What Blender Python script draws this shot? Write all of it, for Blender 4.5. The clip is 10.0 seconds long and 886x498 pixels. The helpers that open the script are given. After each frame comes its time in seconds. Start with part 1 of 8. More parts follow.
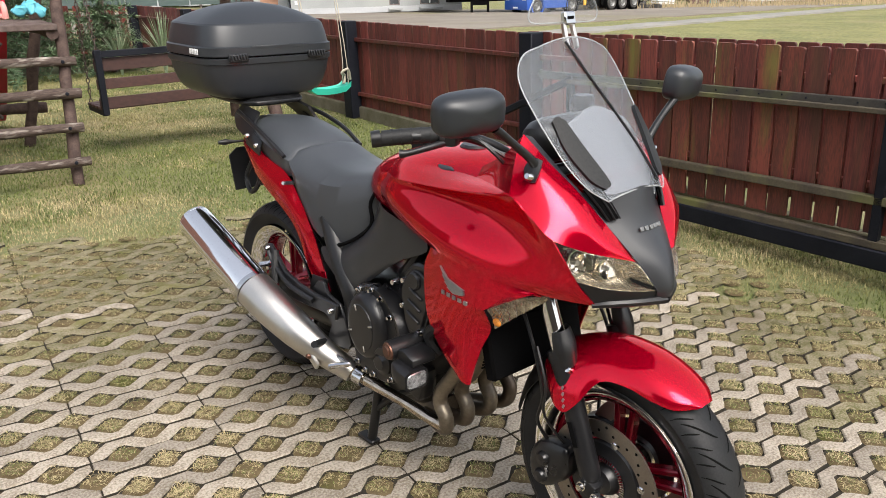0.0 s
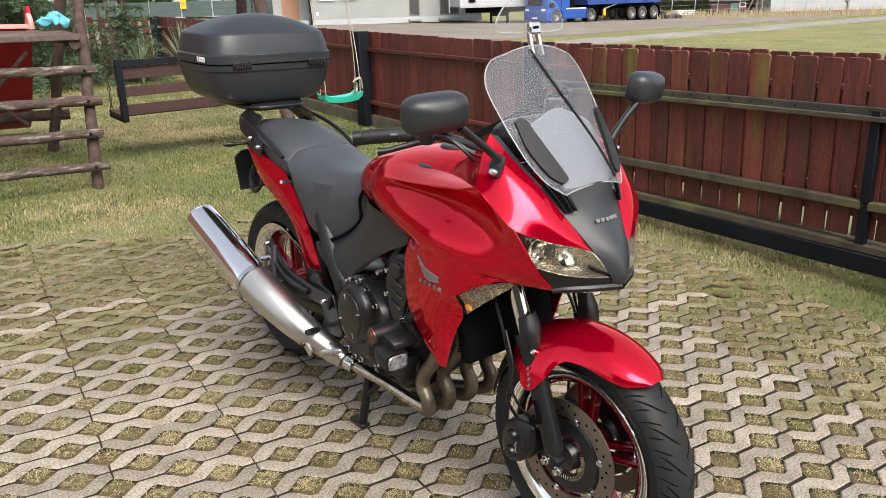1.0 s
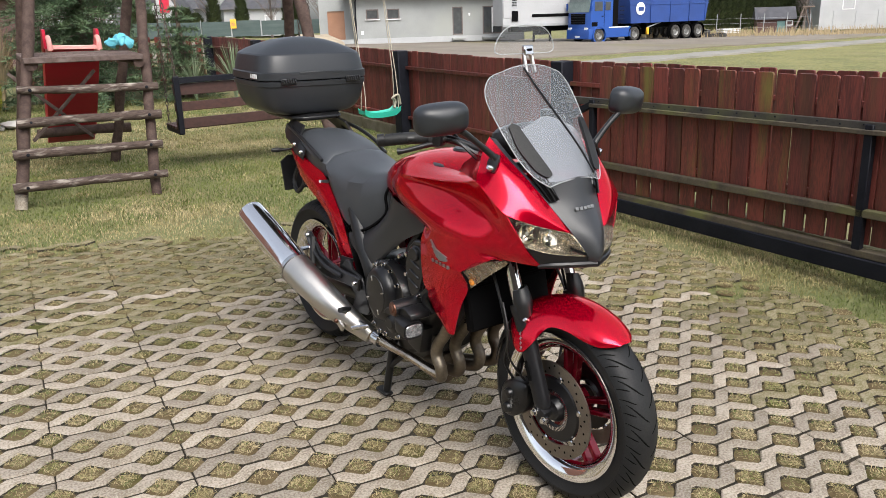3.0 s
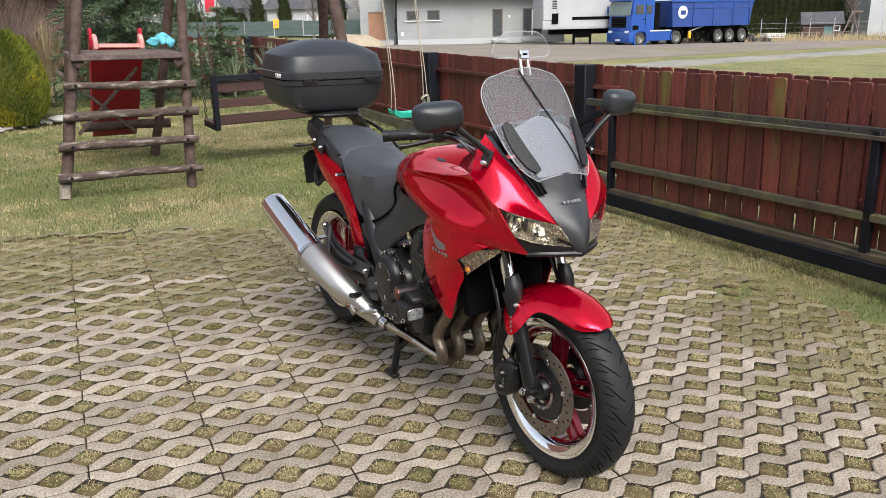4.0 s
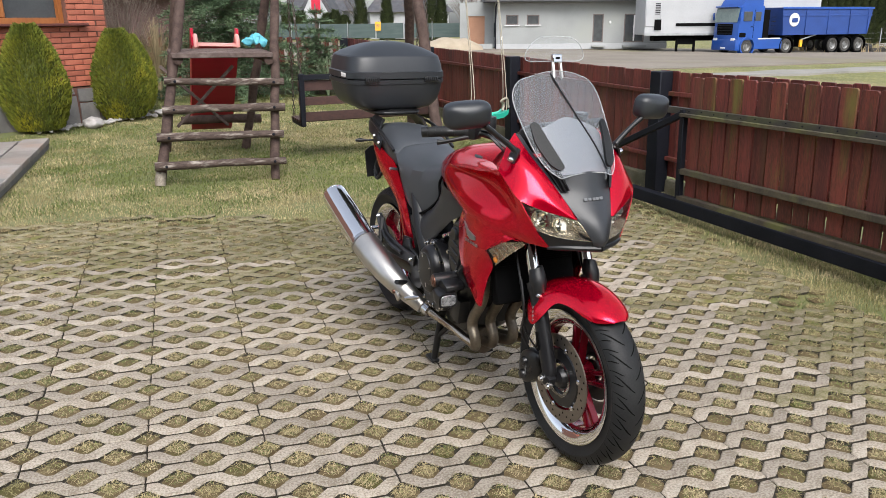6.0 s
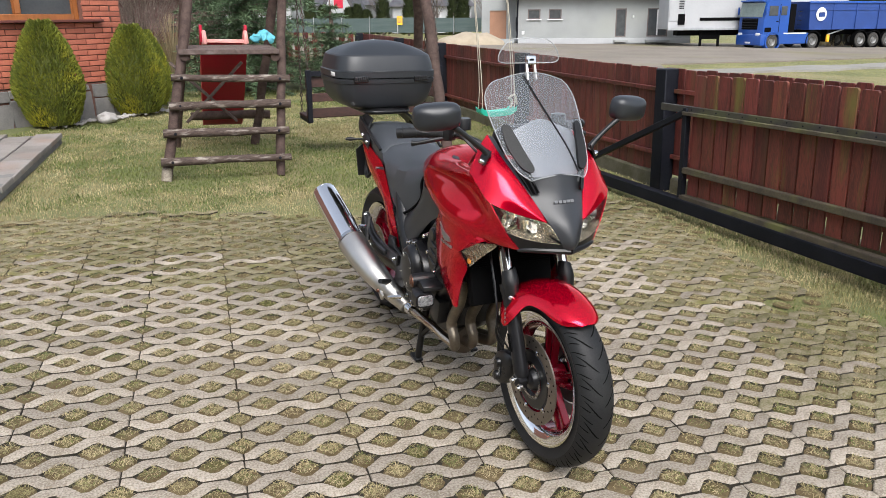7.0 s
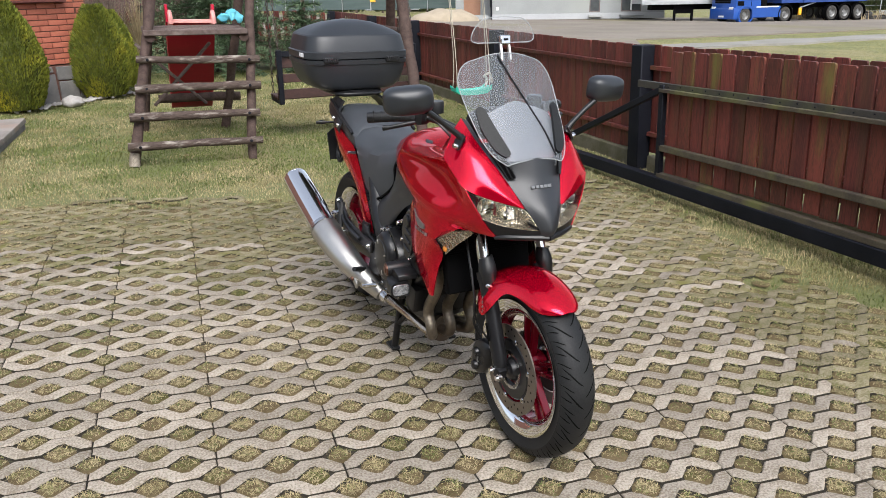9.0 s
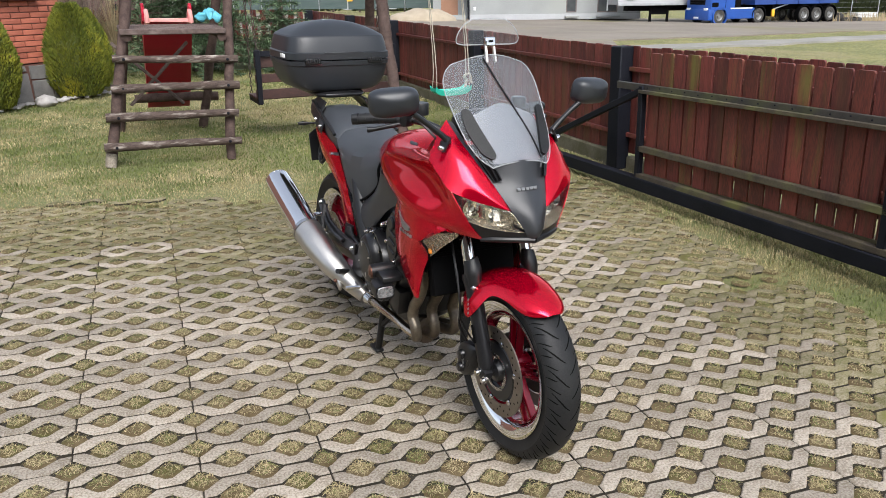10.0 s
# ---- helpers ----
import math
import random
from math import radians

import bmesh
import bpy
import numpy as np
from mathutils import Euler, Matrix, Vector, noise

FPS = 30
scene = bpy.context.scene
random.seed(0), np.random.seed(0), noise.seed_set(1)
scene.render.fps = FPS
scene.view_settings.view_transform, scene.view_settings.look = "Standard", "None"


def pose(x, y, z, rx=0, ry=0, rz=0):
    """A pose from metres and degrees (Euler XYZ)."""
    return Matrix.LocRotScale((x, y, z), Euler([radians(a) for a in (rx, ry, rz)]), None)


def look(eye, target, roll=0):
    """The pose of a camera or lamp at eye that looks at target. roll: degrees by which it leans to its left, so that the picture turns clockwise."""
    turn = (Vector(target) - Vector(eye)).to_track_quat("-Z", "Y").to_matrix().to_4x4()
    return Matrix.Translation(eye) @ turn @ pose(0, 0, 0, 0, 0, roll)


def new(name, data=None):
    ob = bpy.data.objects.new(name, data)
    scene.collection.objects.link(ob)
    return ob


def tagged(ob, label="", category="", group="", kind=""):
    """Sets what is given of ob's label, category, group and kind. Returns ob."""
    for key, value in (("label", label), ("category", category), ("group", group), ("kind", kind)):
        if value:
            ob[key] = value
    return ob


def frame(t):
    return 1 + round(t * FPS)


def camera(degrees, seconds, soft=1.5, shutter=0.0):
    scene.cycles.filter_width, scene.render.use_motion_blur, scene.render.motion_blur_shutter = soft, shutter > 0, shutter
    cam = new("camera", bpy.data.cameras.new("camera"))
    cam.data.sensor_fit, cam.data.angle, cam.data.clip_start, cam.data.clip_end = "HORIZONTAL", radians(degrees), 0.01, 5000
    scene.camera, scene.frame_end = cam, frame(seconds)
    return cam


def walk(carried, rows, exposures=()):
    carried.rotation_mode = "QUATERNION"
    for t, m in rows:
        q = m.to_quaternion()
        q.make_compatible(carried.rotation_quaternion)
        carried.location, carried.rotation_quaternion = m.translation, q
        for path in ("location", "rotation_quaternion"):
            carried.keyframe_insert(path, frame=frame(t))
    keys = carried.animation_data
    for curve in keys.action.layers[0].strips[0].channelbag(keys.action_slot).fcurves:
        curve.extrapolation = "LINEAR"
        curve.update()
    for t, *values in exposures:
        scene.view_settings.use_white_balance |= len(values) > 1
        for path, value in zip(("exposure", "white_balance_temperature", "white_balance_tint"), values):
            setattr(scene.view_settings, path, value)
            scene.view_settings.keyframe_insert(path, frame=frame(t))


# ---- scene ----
cam = camera(59.9, 10.0, 0.75)
PATH = [
    (0, (0.201, 0.107, 1.392), (0.088, 1.994, 0.738), -2.20),
    (0.5, (0.238, 0.051, 1.390), (0.104, 1.941, 0.749), -2.31),
    (1, (0.315, -0.045, 1.393), (0.152, 1.847, 0.765), -2.29),
    (1.5, (0.372, -0.151, 1.410), (0.182, 1.743, 0.795), -2.29),
    (2, (0.408, -0.241, 1.412), (0.192, 1.655, 0.813), -2.38),
    (2.5, (0.420, -0.333, 1.412), (0.180, 1.564, 0.825), -2.53),
    (4, (0.585, -0.584, 1.424), (0.223, 1.297, 0.850), -1.94),
    (4.5, (0.693, -0.645, 1.415), (0.265, 1.223, 0.845), -1.69),
    (5, (0.724, -0.667, 1.421), (0.231, 1.187, 0.858), -1.46),
    (5.5, (0.753, -0.701, 1.414), (0.205, 1.139, 0.856), -1.35),
    (7, (0.968, -0.649, 1.440), (0.324, 1.156, 0.869), -1.19),
    (7.5, (1.005, -0.552, 1.436), (0.352, 1.245, 0.850), -1.51),
    (8, (0.981, -0.544, 1.443), (0.334, 1.251, 0.841), -1.85),
    (8.5, (0.963, -0.562, 1.447), (0.342, 1.237, 0.829), -1.91),
    (9, (0.951, -0.566, 1.446), (0.365, 1.241, 0.820), -1.72),
    (9.5, (0.938, -0.566, 1.445), (0.385, 1.251, 0.817), -1.49),
    (10, (0.926, -0.565, 1.452), (0.395, 1.258, 0.824), -1.39),
]
walk(cam, [(t, look(eye, target, roll)) for t, eye, target, roll in PATH], [(0, 1.02, 6600, 10), (1, 1.0, 6600, 10), (2.5, 0.91, 6500, 10), (5, 0.87, 6350, 10), (10, 0.87, 6200, 10)])

# ---- light ----
world = bpy.data.worlds.new("sky")
scene.world = world
world.use_nodes = True
wn, wl = world.node_tree.nodes, world.node_tree.links
sky = wn.new("ShaderNodeTexSky")
sky.sky_type = "NISHITA"
sky.sun_disc = False
sky.sun_elevation, sky.sun_rotation = radians(48), radians(150)
sky.air_density, sky.dust_density, sky.ozone_density = 1.0, 3.0, 1.0
grey = wn.new("ShaderNodeHueSaturation")
grey.inputs["Saturation"].default_value = 0.42
wl.new(sky.outputs[0], grey.inputs["Color"])
wl.new(grey.outputs[0], wn["Background"].inputs["Color"])
wn["Background"].inputs["Strength"].default_value = 0.15
lamp = bpy.data.lights.new("sun", "SUN")
lamp.energy, lamp.angle, lamp.color = 1.7, radians(38), (1.0, 0.96, 0.9)
sun = new("sun", lamp)
sun.matrix_world = look((0, 0, 0), (-0.34, 0.58, -0.74))

# ---- tools ----
SITE = Matrix(((0.998999, 0.000191, 0.044730, 0), (0.000191, 0.999964, -0.008530, 0), (-0.044730, 0.008530, 0.998963, 0), (0, 0, 0, 1)))
FENCE_P, ALONG, OUT = Vector((0.55, 6.09)), Vector((0.649, -0.761)), Vector((0.761, 0.649))


def clamp(v, a, b):
    return max(a, min(b, v))


def smooth(a, b, v):
    k = clamp((v - a) / (b - a), 0, 1)
    return k * k * (3 - 2 * k)


def gz(x, y):
    """Height of the ground: the sloping yard, and beyond the fence the field."""
    near = -0.0448 * clamp(x, -12, 6) + 0.0085 * clamp(y, -10, 14)
    u = 0.9584 * (x - 0.753) + 0.2854 * (y + 0.701)
    far = -0.40 - 0.026 * clamp(u, -30, 60) + 0.3 * smooth(0, 12, -u)
    beyond = max((x - FENCE_P.x) * OUT.x + (y - FENCE_P.y) * OUT.y, y - 15.5, -x - 20)
    return near + (far - near) * smooth(1.0, 16.0, beyond)


def part(name, bm, material, parent=None, label="", shade=True, sharp=38):
    me = bpy.data.meshes.new(name)
    bm.normal_update()
    bm.to_mesh(me)
    bm.free()
    me.materials.append(material)
    if shade:
        me.shade_smooth()
        me.set_sharp_from_angle(angle=radians(sharp))
    ob = new(name, me)
    if parent:
        ob.parent = parent
    if label:
        ob["label"] = label
    return ob


def hold(name, m, label, category, group="", kind=""):
    ob = new(name)
    ob.empty_display_size = 0.1
    ob.matrix_world = m
    return tagged(ob, label, category, group, kind)


def box(bm, size, m=None, bevel=0.0, seg=1):
    g = bmesh.ops.create_cube(bm, size=1.0)
    vs = g["verts"]
    bmesh.ops.scale(bm, vec=size, verts=vs)
    if bevel:
        es = list({e for v in vs for e in v.link_edges})
        r = bmesh.ops.bevel(bm, geom=es, offset=bevel, segments=seg, affect="EDGES", profile=0.6)
        vs = list({v for f in r["faces"] for v in f.verts} | {v for v in vs if v.is_valid})
    if m is not None:
        bmesh.ops.transform(bm, matrix=m, verts=vs)
    return vs


def boxed(size, m=None, bevel=0.0, seg=1):
    bm = bmesh.new()
    box(bm, size, m, bevel, seg)
    return bm


def span(a, b, up=(0, 0, 1)):
    """A pose whose x axis runs from a to b, in the middle between them."""
    a, b = Vector(a), Vector(b)
    x = (b - a).normalized()
    y = Vector(up).cross(x)
    y = y.normalized() if y.length > 1e-6 else Vector((0, 1, 0))
    zz = x.cross(y)
    m = Matrix((x, y, zz)).transposed().to_4x4()
    m.translation = (a + b) / 2
    return m


def beam(bm, a, b, w, h, bevel=0.004, up=(0, 0, 1)):
    box(bm, ((Vector(b) - Vector(a)).length, w, h), span(a, b, up), bevel)


def curve_pts(pts, n):
    """Points along a smooth curve through pts."""
    ps = [Vector(p) for p in pts]
    if len(ps) == 2:
        return [ps[0].lerp(ps[1], i / n) for i in range(n + 1)]
    q = [ps[0] * 2 - ps[1]] + ps + [ps[-1] * 2 - ps[-2]]
    out = []
    for i in range(1, len(q) - 2):
        p0, p1, p2, p3 = q[i - 1], q[i], q[i + 1], q[i + 2]
        for k in range(n):
            t = k / n
            out.append(0.5 * ((2 * p1) + (p2 - p0) * t + (2 * p0 - 5 * p1 + 4 * p2 - p3) * t * t + (3 * p1 - p0 - 3 * p2 + p3) * t ** 3))
    out.append(ps[-1])
    return out


def tube(bm, pts, radii, sides=10, n=6, caps=True, wob=0.0, seed=0):
    """A round tube along a smooth curve; radii: one, or one per given point."""
    c = curve_pts(pts, n)
    if isinstance(radii, (int, float)):
        radii = [radii] * len(pts)
    rng = random.Random(seed)
    rings, ref = [], None
    for i, p in enumerate(c):
        f = i / (len(c) - 1) * (len(radii) - 1)
        k = min(int(f), len(radii) - 2)
        r = radii[k] + (radii[k + 1] - radii[k]) * (f - k)
        d = (c[min(i + 1, len(c) - 1)] - c[max(i - 1, 0)]).normalized()
        if ref is None:
            ref = d.orthogonal().normalized()
        ref = (ref - d * ref.dot(d)).normalized()
        s = d.cross(ref)
        rings.append([bm.verts.new(p + (ref * math.cos(a) + s * math.sin(a)) * r * (1 + wob * rng.uniform(-1, 1))) for a in [2 * math.pi * j / sides for j in range(sides)]])
    for a, b in zip(rings, rings[1:]):
        for j in range(sides):
            bm.faces.new((a[j], a[(j + 1) % sides], b[(j + 1) % sides], b[j]))
    if caps:
        bm.faces.new(rings[0][::-1])
        bm.faces.new(rings[-1])
    return bm


def tubed(pts, radii, sides=10, n=6, caps=True, wob=0.0, seed=0):
    return tube(bmesh.new(), pts, radii, sides, n, caps, wob, seed)


def loft(rings, closed=True, caps=True):
    """A skin over rings of equal numbers of points."""
    bm = bmesh.new()
    vs = [[bm.verts.new(p) for p in r] for r in rings]
    n = len(rings[0])
    for a, b in zip(vs, vs[1:]):
        for j in range(n if closed else n - 1):
            k = (j + 1) % n
            bm.faces.new((a[j], a[k], b[k], b[j]))
    if caps and closed:
        bm.faces.new(vs[0][::-1])
        bm.faces.new(vs[-1])
    bmesh.ops.recalc_face_normals(bm, faces=bm.faces)
    return bm


def lathe(profile, sides=32, m=None, closed=False):
    """Turns a profile of (radius, height) round z."""
    bm = bmesh.new()
    rings = [[bm.verts.new((r * math.cos(2 * math.pi * j / sides), r * math.sin(2 * math.pi * j / sides), h)) for j in range(sides)] for r, h in profile]
    if closed:
        rings.append(rings[0])
    for a, b in zip(rings, rings[1:]):
        for j in range(sides):
            k = (j + 1) % sides
            bm.faces.new((a[j], a[k], b[k], b[j]))
    bmesh.ops.recalc_face_normals(bm, faces=bm.faces)
    if m is not None:
        bmesh.ops.transform(bm, matrix=m, verts=bm.verts)
    return bm


def plate(outline, thick, m=None, bevel=0.0):
    """A flat outline in x, y given a thickness in z."""
    bm = bmesh.new()
    f = bm.faces.new([bm.verts.new((x, y, 0)) for x, y in outline])
    r = bmesh.ops.extrude_face_region(bm, geom=[f])
    bmesh.ops.translate(bm, vec=(0, 0, thick), verts=[v for v in r["geom"] if isinstance(v, bmesh.types.BMVert)])
    bmesh.ops.recalc_face_normals(bm, faces=bm.faces)
    if bevel:
        bmesh.ops.bevel(bm, geom=list(bm.edges), offset=bevel, segments=1, affect="EDGES")
    if m is not None:
        bmesh.ops.transform(bm, matrix=m, verts=bm.verts)
    return bm


# ---- materials ----
def mat(name, c1, c2=None, rough=0.6, metal=0.0, scale=6.0, fine=60.0, bump=0.2, depth=0.004, stretch=(1, 1, 1), coat=0.0, vary=0.0, c3=None, spec=0.5, island=False, grain=0.5):
    """A surface with blotches at one scale (c1 to c2), grain at another, and relief; vary: difference from piece to piece."""
    m = bpy.data.materials.new(name)
    m.use_nodes = True
    nt = m.node_tree
    b = nt.nodes["Principled BSDF"]
    c2 = c2 or tuple(v * 0.75 for v in c1)
    tc = nt.nodes.new("ShaderNodeTexCoord")
    mp = nt.nodes.new("ShaderNodeMapping")
    mp.inputs["Scale"].default_value = stretch
    nt.links.new(tc.outputs["Object"], mp.inputs["Vector"])
    n1, n2 = nt.nodes.new("ShaderNodeTexNoise"), nt.nodes.new("ShaderNodeTexNoise")
    n1.inputs["Scale"].default_value, n1.inputs["Detail"].default_value = scale, 5
    n2.inputs["Scale"].default_value, n2.inputs["Detail"].default_value = fine, 4
    for n in (n1, n2):
        nt.links.new(mp.outputs[0], n.inputs["Vector"])
    mix = nt.nodes.new("ShaderNodeMix")
    mix.data_type = "RGBA"
    mix.inputs["A"].default_value, mix.inputs["B"].default_value = (*c1, 1), (*c2, 1)
    add = nt.nodes.new("ShaderNodeMath")
    add.operation = "MULTIPLY_ADD"
    add.inputs[1].default_value, add.inputs[2].default_value = grain, -grain / 2
    nt.links.new(n2.outputs["Fac"], add.inputs[0])
    s = nt.nodes.new("ShaderNodeMath")
    nt.links.new(n1.outputs["Fac"], s.inputs[0])
    nt.links.new(add.outputs[0], s.inputs[1])
    mr = nt.nodes.new("ShaderNodeMapRange")
    mr.inputs["From Min"].default_value, mr.inputs["From Max"].default_value = 0.32, 0.68
    nt.links.new(s.outputs[0], mr.inputs["Value"])
    nt.links.new(mr.outputs[0], mix.inputs["Factor"])
    col = mix.outputs["Result"]
    if c3:
        n3 = nt.nodes.new("ShaderNodeTexNoise")
        n3.inputs["Scale"].default_value, n3.inputs["Detail"].default_value = scale * 0.37, 6
        nt.links.new(mp.outputs[0], n3.inputs["Vector"])
        r3 = nt.nodes.new("ShaderNodeMapRange")
        r3.inputs["From Min"].default_value, r3.inputs["From Max"].default_value = 0.54, 0.7
        nt.links.new(n3.outputs["Fac"], r3.inputs["Value"])
        m3 = nt.nodes.new("ShaderNodeMix")
        m3.data_type = "RGBA"
        m3.inputs["B"].default_value = (*c3, 1)
        nt.links.new(col, m3.inputs["A"])
        nt.links.new(r3.outputs[0], m3.inputs["Factor"])
        col = m3.outputs["Result"]
    if vary:
        src = nt.nodes.new("ShaderNodeNewGeometry").outputs["Random Per Island"] if island else nt.nodes.new("ShaderNodeObjectInfo").outputs["Random"]
        hs = nt.nodes.new("ShaderNodeHueSaturation")
        vr = nt.nodes.new("ShaderNodeMapRange")
        vr.inputs["To Min"].default_value, vr.inputs["To Max"].default_value = 1 - vary, 1 + vary
        nt.links.new(src, vr.inputs["Value"])
        nt.links.new(vr.outputs[0], hs.inputs["Value"])
        nt.links.new(col, hs.inputs["Color"])
        col = hs.outputs["Color"]
    nt.links.new(col, b.inputs["Base Color"])
    rr = nt.nodes.new("ShaderNodeMapRange")
    rr.inputs["To Min"].default_value, rr.inputs["To Max"].default_value = clamp(rough - 0.08, 0.02, 1), clamp(rough + 0.08, 0.04, 1)
    nt.links.new(n1.outputs["Fac"], rr.inputs["Value"])
    nt.links.new(rr.outputs[0], b.inputs["Roughness"])
    b.inputs["Metallic"].default_value = metal
    b.inputs["Specular IOR Level"].default_value = spec
    if coat:
        b.inputs["Coat Weight"].default_value, b.inputs["Coat Roughness"].default_value = coat, 0.025
    if bump:
        bp = nt.nodes.new("ShaderNodeBump")
        bp.inputs["Strength"].default_value, bp.inputs["Distance"].default_value = bump, depth
        nt.links.new(s.outputs[0], bp.inputs["Height"])
        nt.links.new(bp.outputs[0], b.inputs["Normal"])
    return m


def film(name, color, alpha, rough=0.05, tint=(1, 1, 1)):
    """A thin clear sheet: mostly see-through and tinted, with gloss and a painted-in veil of color."""
    m = bpy.data.materials.new(name)
    m.use_nodes = True
    nt = m.node_tree
    b = nt.nodes["Principled BSDF"]
    b.inputs["Base Color"].default_value = (*color, 1)
    b.inputs["Roughness"].default_value = rough
    clear = nt.nodes.new("ShaderNodeBsdfTransparent")
    clear.inputs["Color"].default_value = (*tint, 1)
    mix = nt.nodes.new("ShaderNodeMixShader")
    mix.inputs["Fac"].default_value = alpha
    nt.links.new(clear.outputs[0], mix.inputs[1])
    nt.links.new(b.outputs[0], mix.inputs[2])
    nt.links.new(mix.outputs[0], nt.nodes["Material Output"].inputs["Surface"])
    return m


M_RED = mat("red_metallic_paint", (0.6, 0.0013, 0.023), (0.56, 0.0012, 0.021), 0.14, 0.72, 3, 900, 0.0, coat=0.55, spec=0.05)
M_RED.node_tree.nodes["Principled BSDF"].inputs["Specular Tint"].default_value = (0.9, 0.05, 0.08, 1)
M_WHEELRED = mat("red_wheel_paint", (0.25, 0.002, 0.016), (0.2, 0.002, 0.013), 0.26, 0.5, 5, 400, 0.0, coat=0.7, spec=0.3)
M_BLACK = mat("black_plastic", (0.006, 0.006, 0.0068), (0.009, 0.009, 0.01), 0.4, 0, 9, 300, 0.08, 0.001, spec=0.45)
M_BOX = mat("grained_dark_plastic", (0.0125, 0.0145, 0.018), (0.017, 0.0195, 0.0235), 0.42, 0, 5, 700, 0.25, 0.0004, spec=0.6)
M_GREYPL = mat("dark_grey_plastic", (0.02, 0.0212, 0.0245), (0.026, 0.0275, 0.031), 0.4, 0, 6, 500, 0.1, 0.0005, spec=0.5)
M_SEAT = mat("seat_vinyl", (0.038, 0.042, 0.048), (0.046, 0.0505, 0.057), 0.46, 0, 7, 450, 0.2, 0.0006, spec=0.5)
M_RUBBER = mat("tyre_rubber", (0.0095, 0.0098, 0.0108), (0.019, 0.019, 0.0195), 0.58, 0, 8, 200, 0.2, 0.001, spec=0.3)
M_METAL = mat("engine_metal", (0.009, 0.009, 0.0102), (0.014, 0.014, 0.0155), 0.3, 0.1, 9, 200, 0.1, 0.001, spec=0.5)
M_STEEL = mat("bright_steel", (0.66, 0.66, 0.67), (0.56, 0.56, 0.57), 0.15, 1.0, 5, 120, 0.03, 0.0005)
M_CHROME = mat("chrome", (0.9, 0.9, 0.91), (0.85, 0.85, 0.86), 0.085, 1.0, 5, 120, 0.0)
M_SATIN = mat("satin_steel", (0.6, 0.575, 0.54), (0.52, 0.5, 0.47), 0.36, 1.0, 5, 250, 0.05, 0.0004)
M_DISC = mat("brake_disc_steel", (0.3, 0.27, 0.24), (0.24, 0.21, 0.19), 0.4, 1.0, 12, 260, 0.1, 0.0005)
M_PIPE = mat("stained_bright_pipe", (0.55, 0.48, 0.4), (0.36, 0.3, 0.24), 0.22, 1.0, 14, 120, 0.1, 0.0008, c3=(0.2, 0.16, 0.12))
M_HEADER = mat("heat_tarnished_steel", (0.27, 0.23, 0.18), (0.16, 0.135, 0.105), 0.48, 0.85, 9, 90, 0.1, 0.001, c3=(0.12, 0.09, 0.07))
M_FORK = mat("black_fork_paint", (0.009, 0.009, 0.0105), (0.013, 0.013, 0.0145), 0.32, 0.1, 9, 200, 0.05, 0.0005, spec=0.35)
M_CONC = mat("paver_concrete", (0.385, 0.338, 0.28), (0.225, 0.19, 0.145), 0.9, 0, 9, 135, 1.0, 0.004, vary=0.2, c3=(0.175, 0.14, 0.092), spec=0.2, grain=1.55)
M_SOIL = mat("mossy_soil", (0.1, 0.073, 0.038), (0.165, 0.125, 0.068), 0.95, 0, 14, 110, 1.0, 0.012, c3=(0.075, 0.075, 0.022), spec=0.1)
M_FENCE = mat("brown_fence_stain", (0.165, 0.04, 0.031), (0.08, 0.023, 0.019), 0.5, 0, 5, 45, 0.5, 0.002, stretch=(4, 4, 0.3), vary=0.3, c3=(0.1, 0.05, 0.026), spec=0.4, grain=1.0)
M_ALGAE = mat("algae_stained_boards", (0.17, 0.044, 0.03), (0.085, 0.03, 0.02), 0.6, 0, 5, 45, 0.5, 0.002, stretch=(4, 4, 0.55), vary=0.25, c3=(0.135, 0.122, 0.03), spec=0.35, grain=1.0)
for m in (M_FENCE, M_ALGAE):
    # each board cut from another stretch of grain
    nt = m.node_tree
    shift = nt.nodes.new("ShaderNodeVectorMath")
    shift.operation = "SCALE"
    shift.inputs[0].default_value = (31.0, 17.0, 43.0)
    nt.links.new(nt.nodes.new("ShaderNodeObjectInfo").outputs["Random"], shift.inputs["Scale"])
    nt.links.new(shift.outputs[0], next(n for n in nt.nodes if n.type == "MAPPING").inputs["Location"])
M_RAIL = mat("mossy_dark_rail", (0.045, 0.035, 0.026), (0.09, 0.075, 0.045), 0.7, 0, 9, 90, 0.4, 0.002, c3=(0.12, 0.12, 0.04))
M_RAILD = mat("dark_stained_rail", (0.03, 0.027, 0.024), (0.055, 0.05, 0.04), 0.6, 0, 9, 90, 0.4, 0.002, c3=(0.075, 0.08, 0.035))
M_POST = mat("black_post_paint", (0.006, 0.007, 0.011), (0.011, 0.012, 0.017), 0.55, 0, 6, 80, 0.2, 0.002, spec=0.16)
M_DECK = mat("grey_deck_plank", (0.125, 0.092, 0.082), (0.075, 0.053, 0.047), 0.8, 0, 6, 60, 0.6, 0.003, stretch=(1, 6, 6), c3=(0.17, 0.135, 0.12), spec=0.25)
M_LOG = mat("weathered_log", (0.09, 0.06, 0.05), (0.048, 0.031, 0.026), 0.8, 0, 9, 50, 0.8, 0.006, stretch=(2, 2, 2), spec=0.25)
M_RUNG = mat("silvered_log", (0.1, 0.072, 0.06), (0.05, 0.035, 0.029), 0.8, 0, 7, 60, 0.8, 0.006, stretch=(3, 3, 14), c3=(0.34, 0.3, 0.26), spec=0.25)
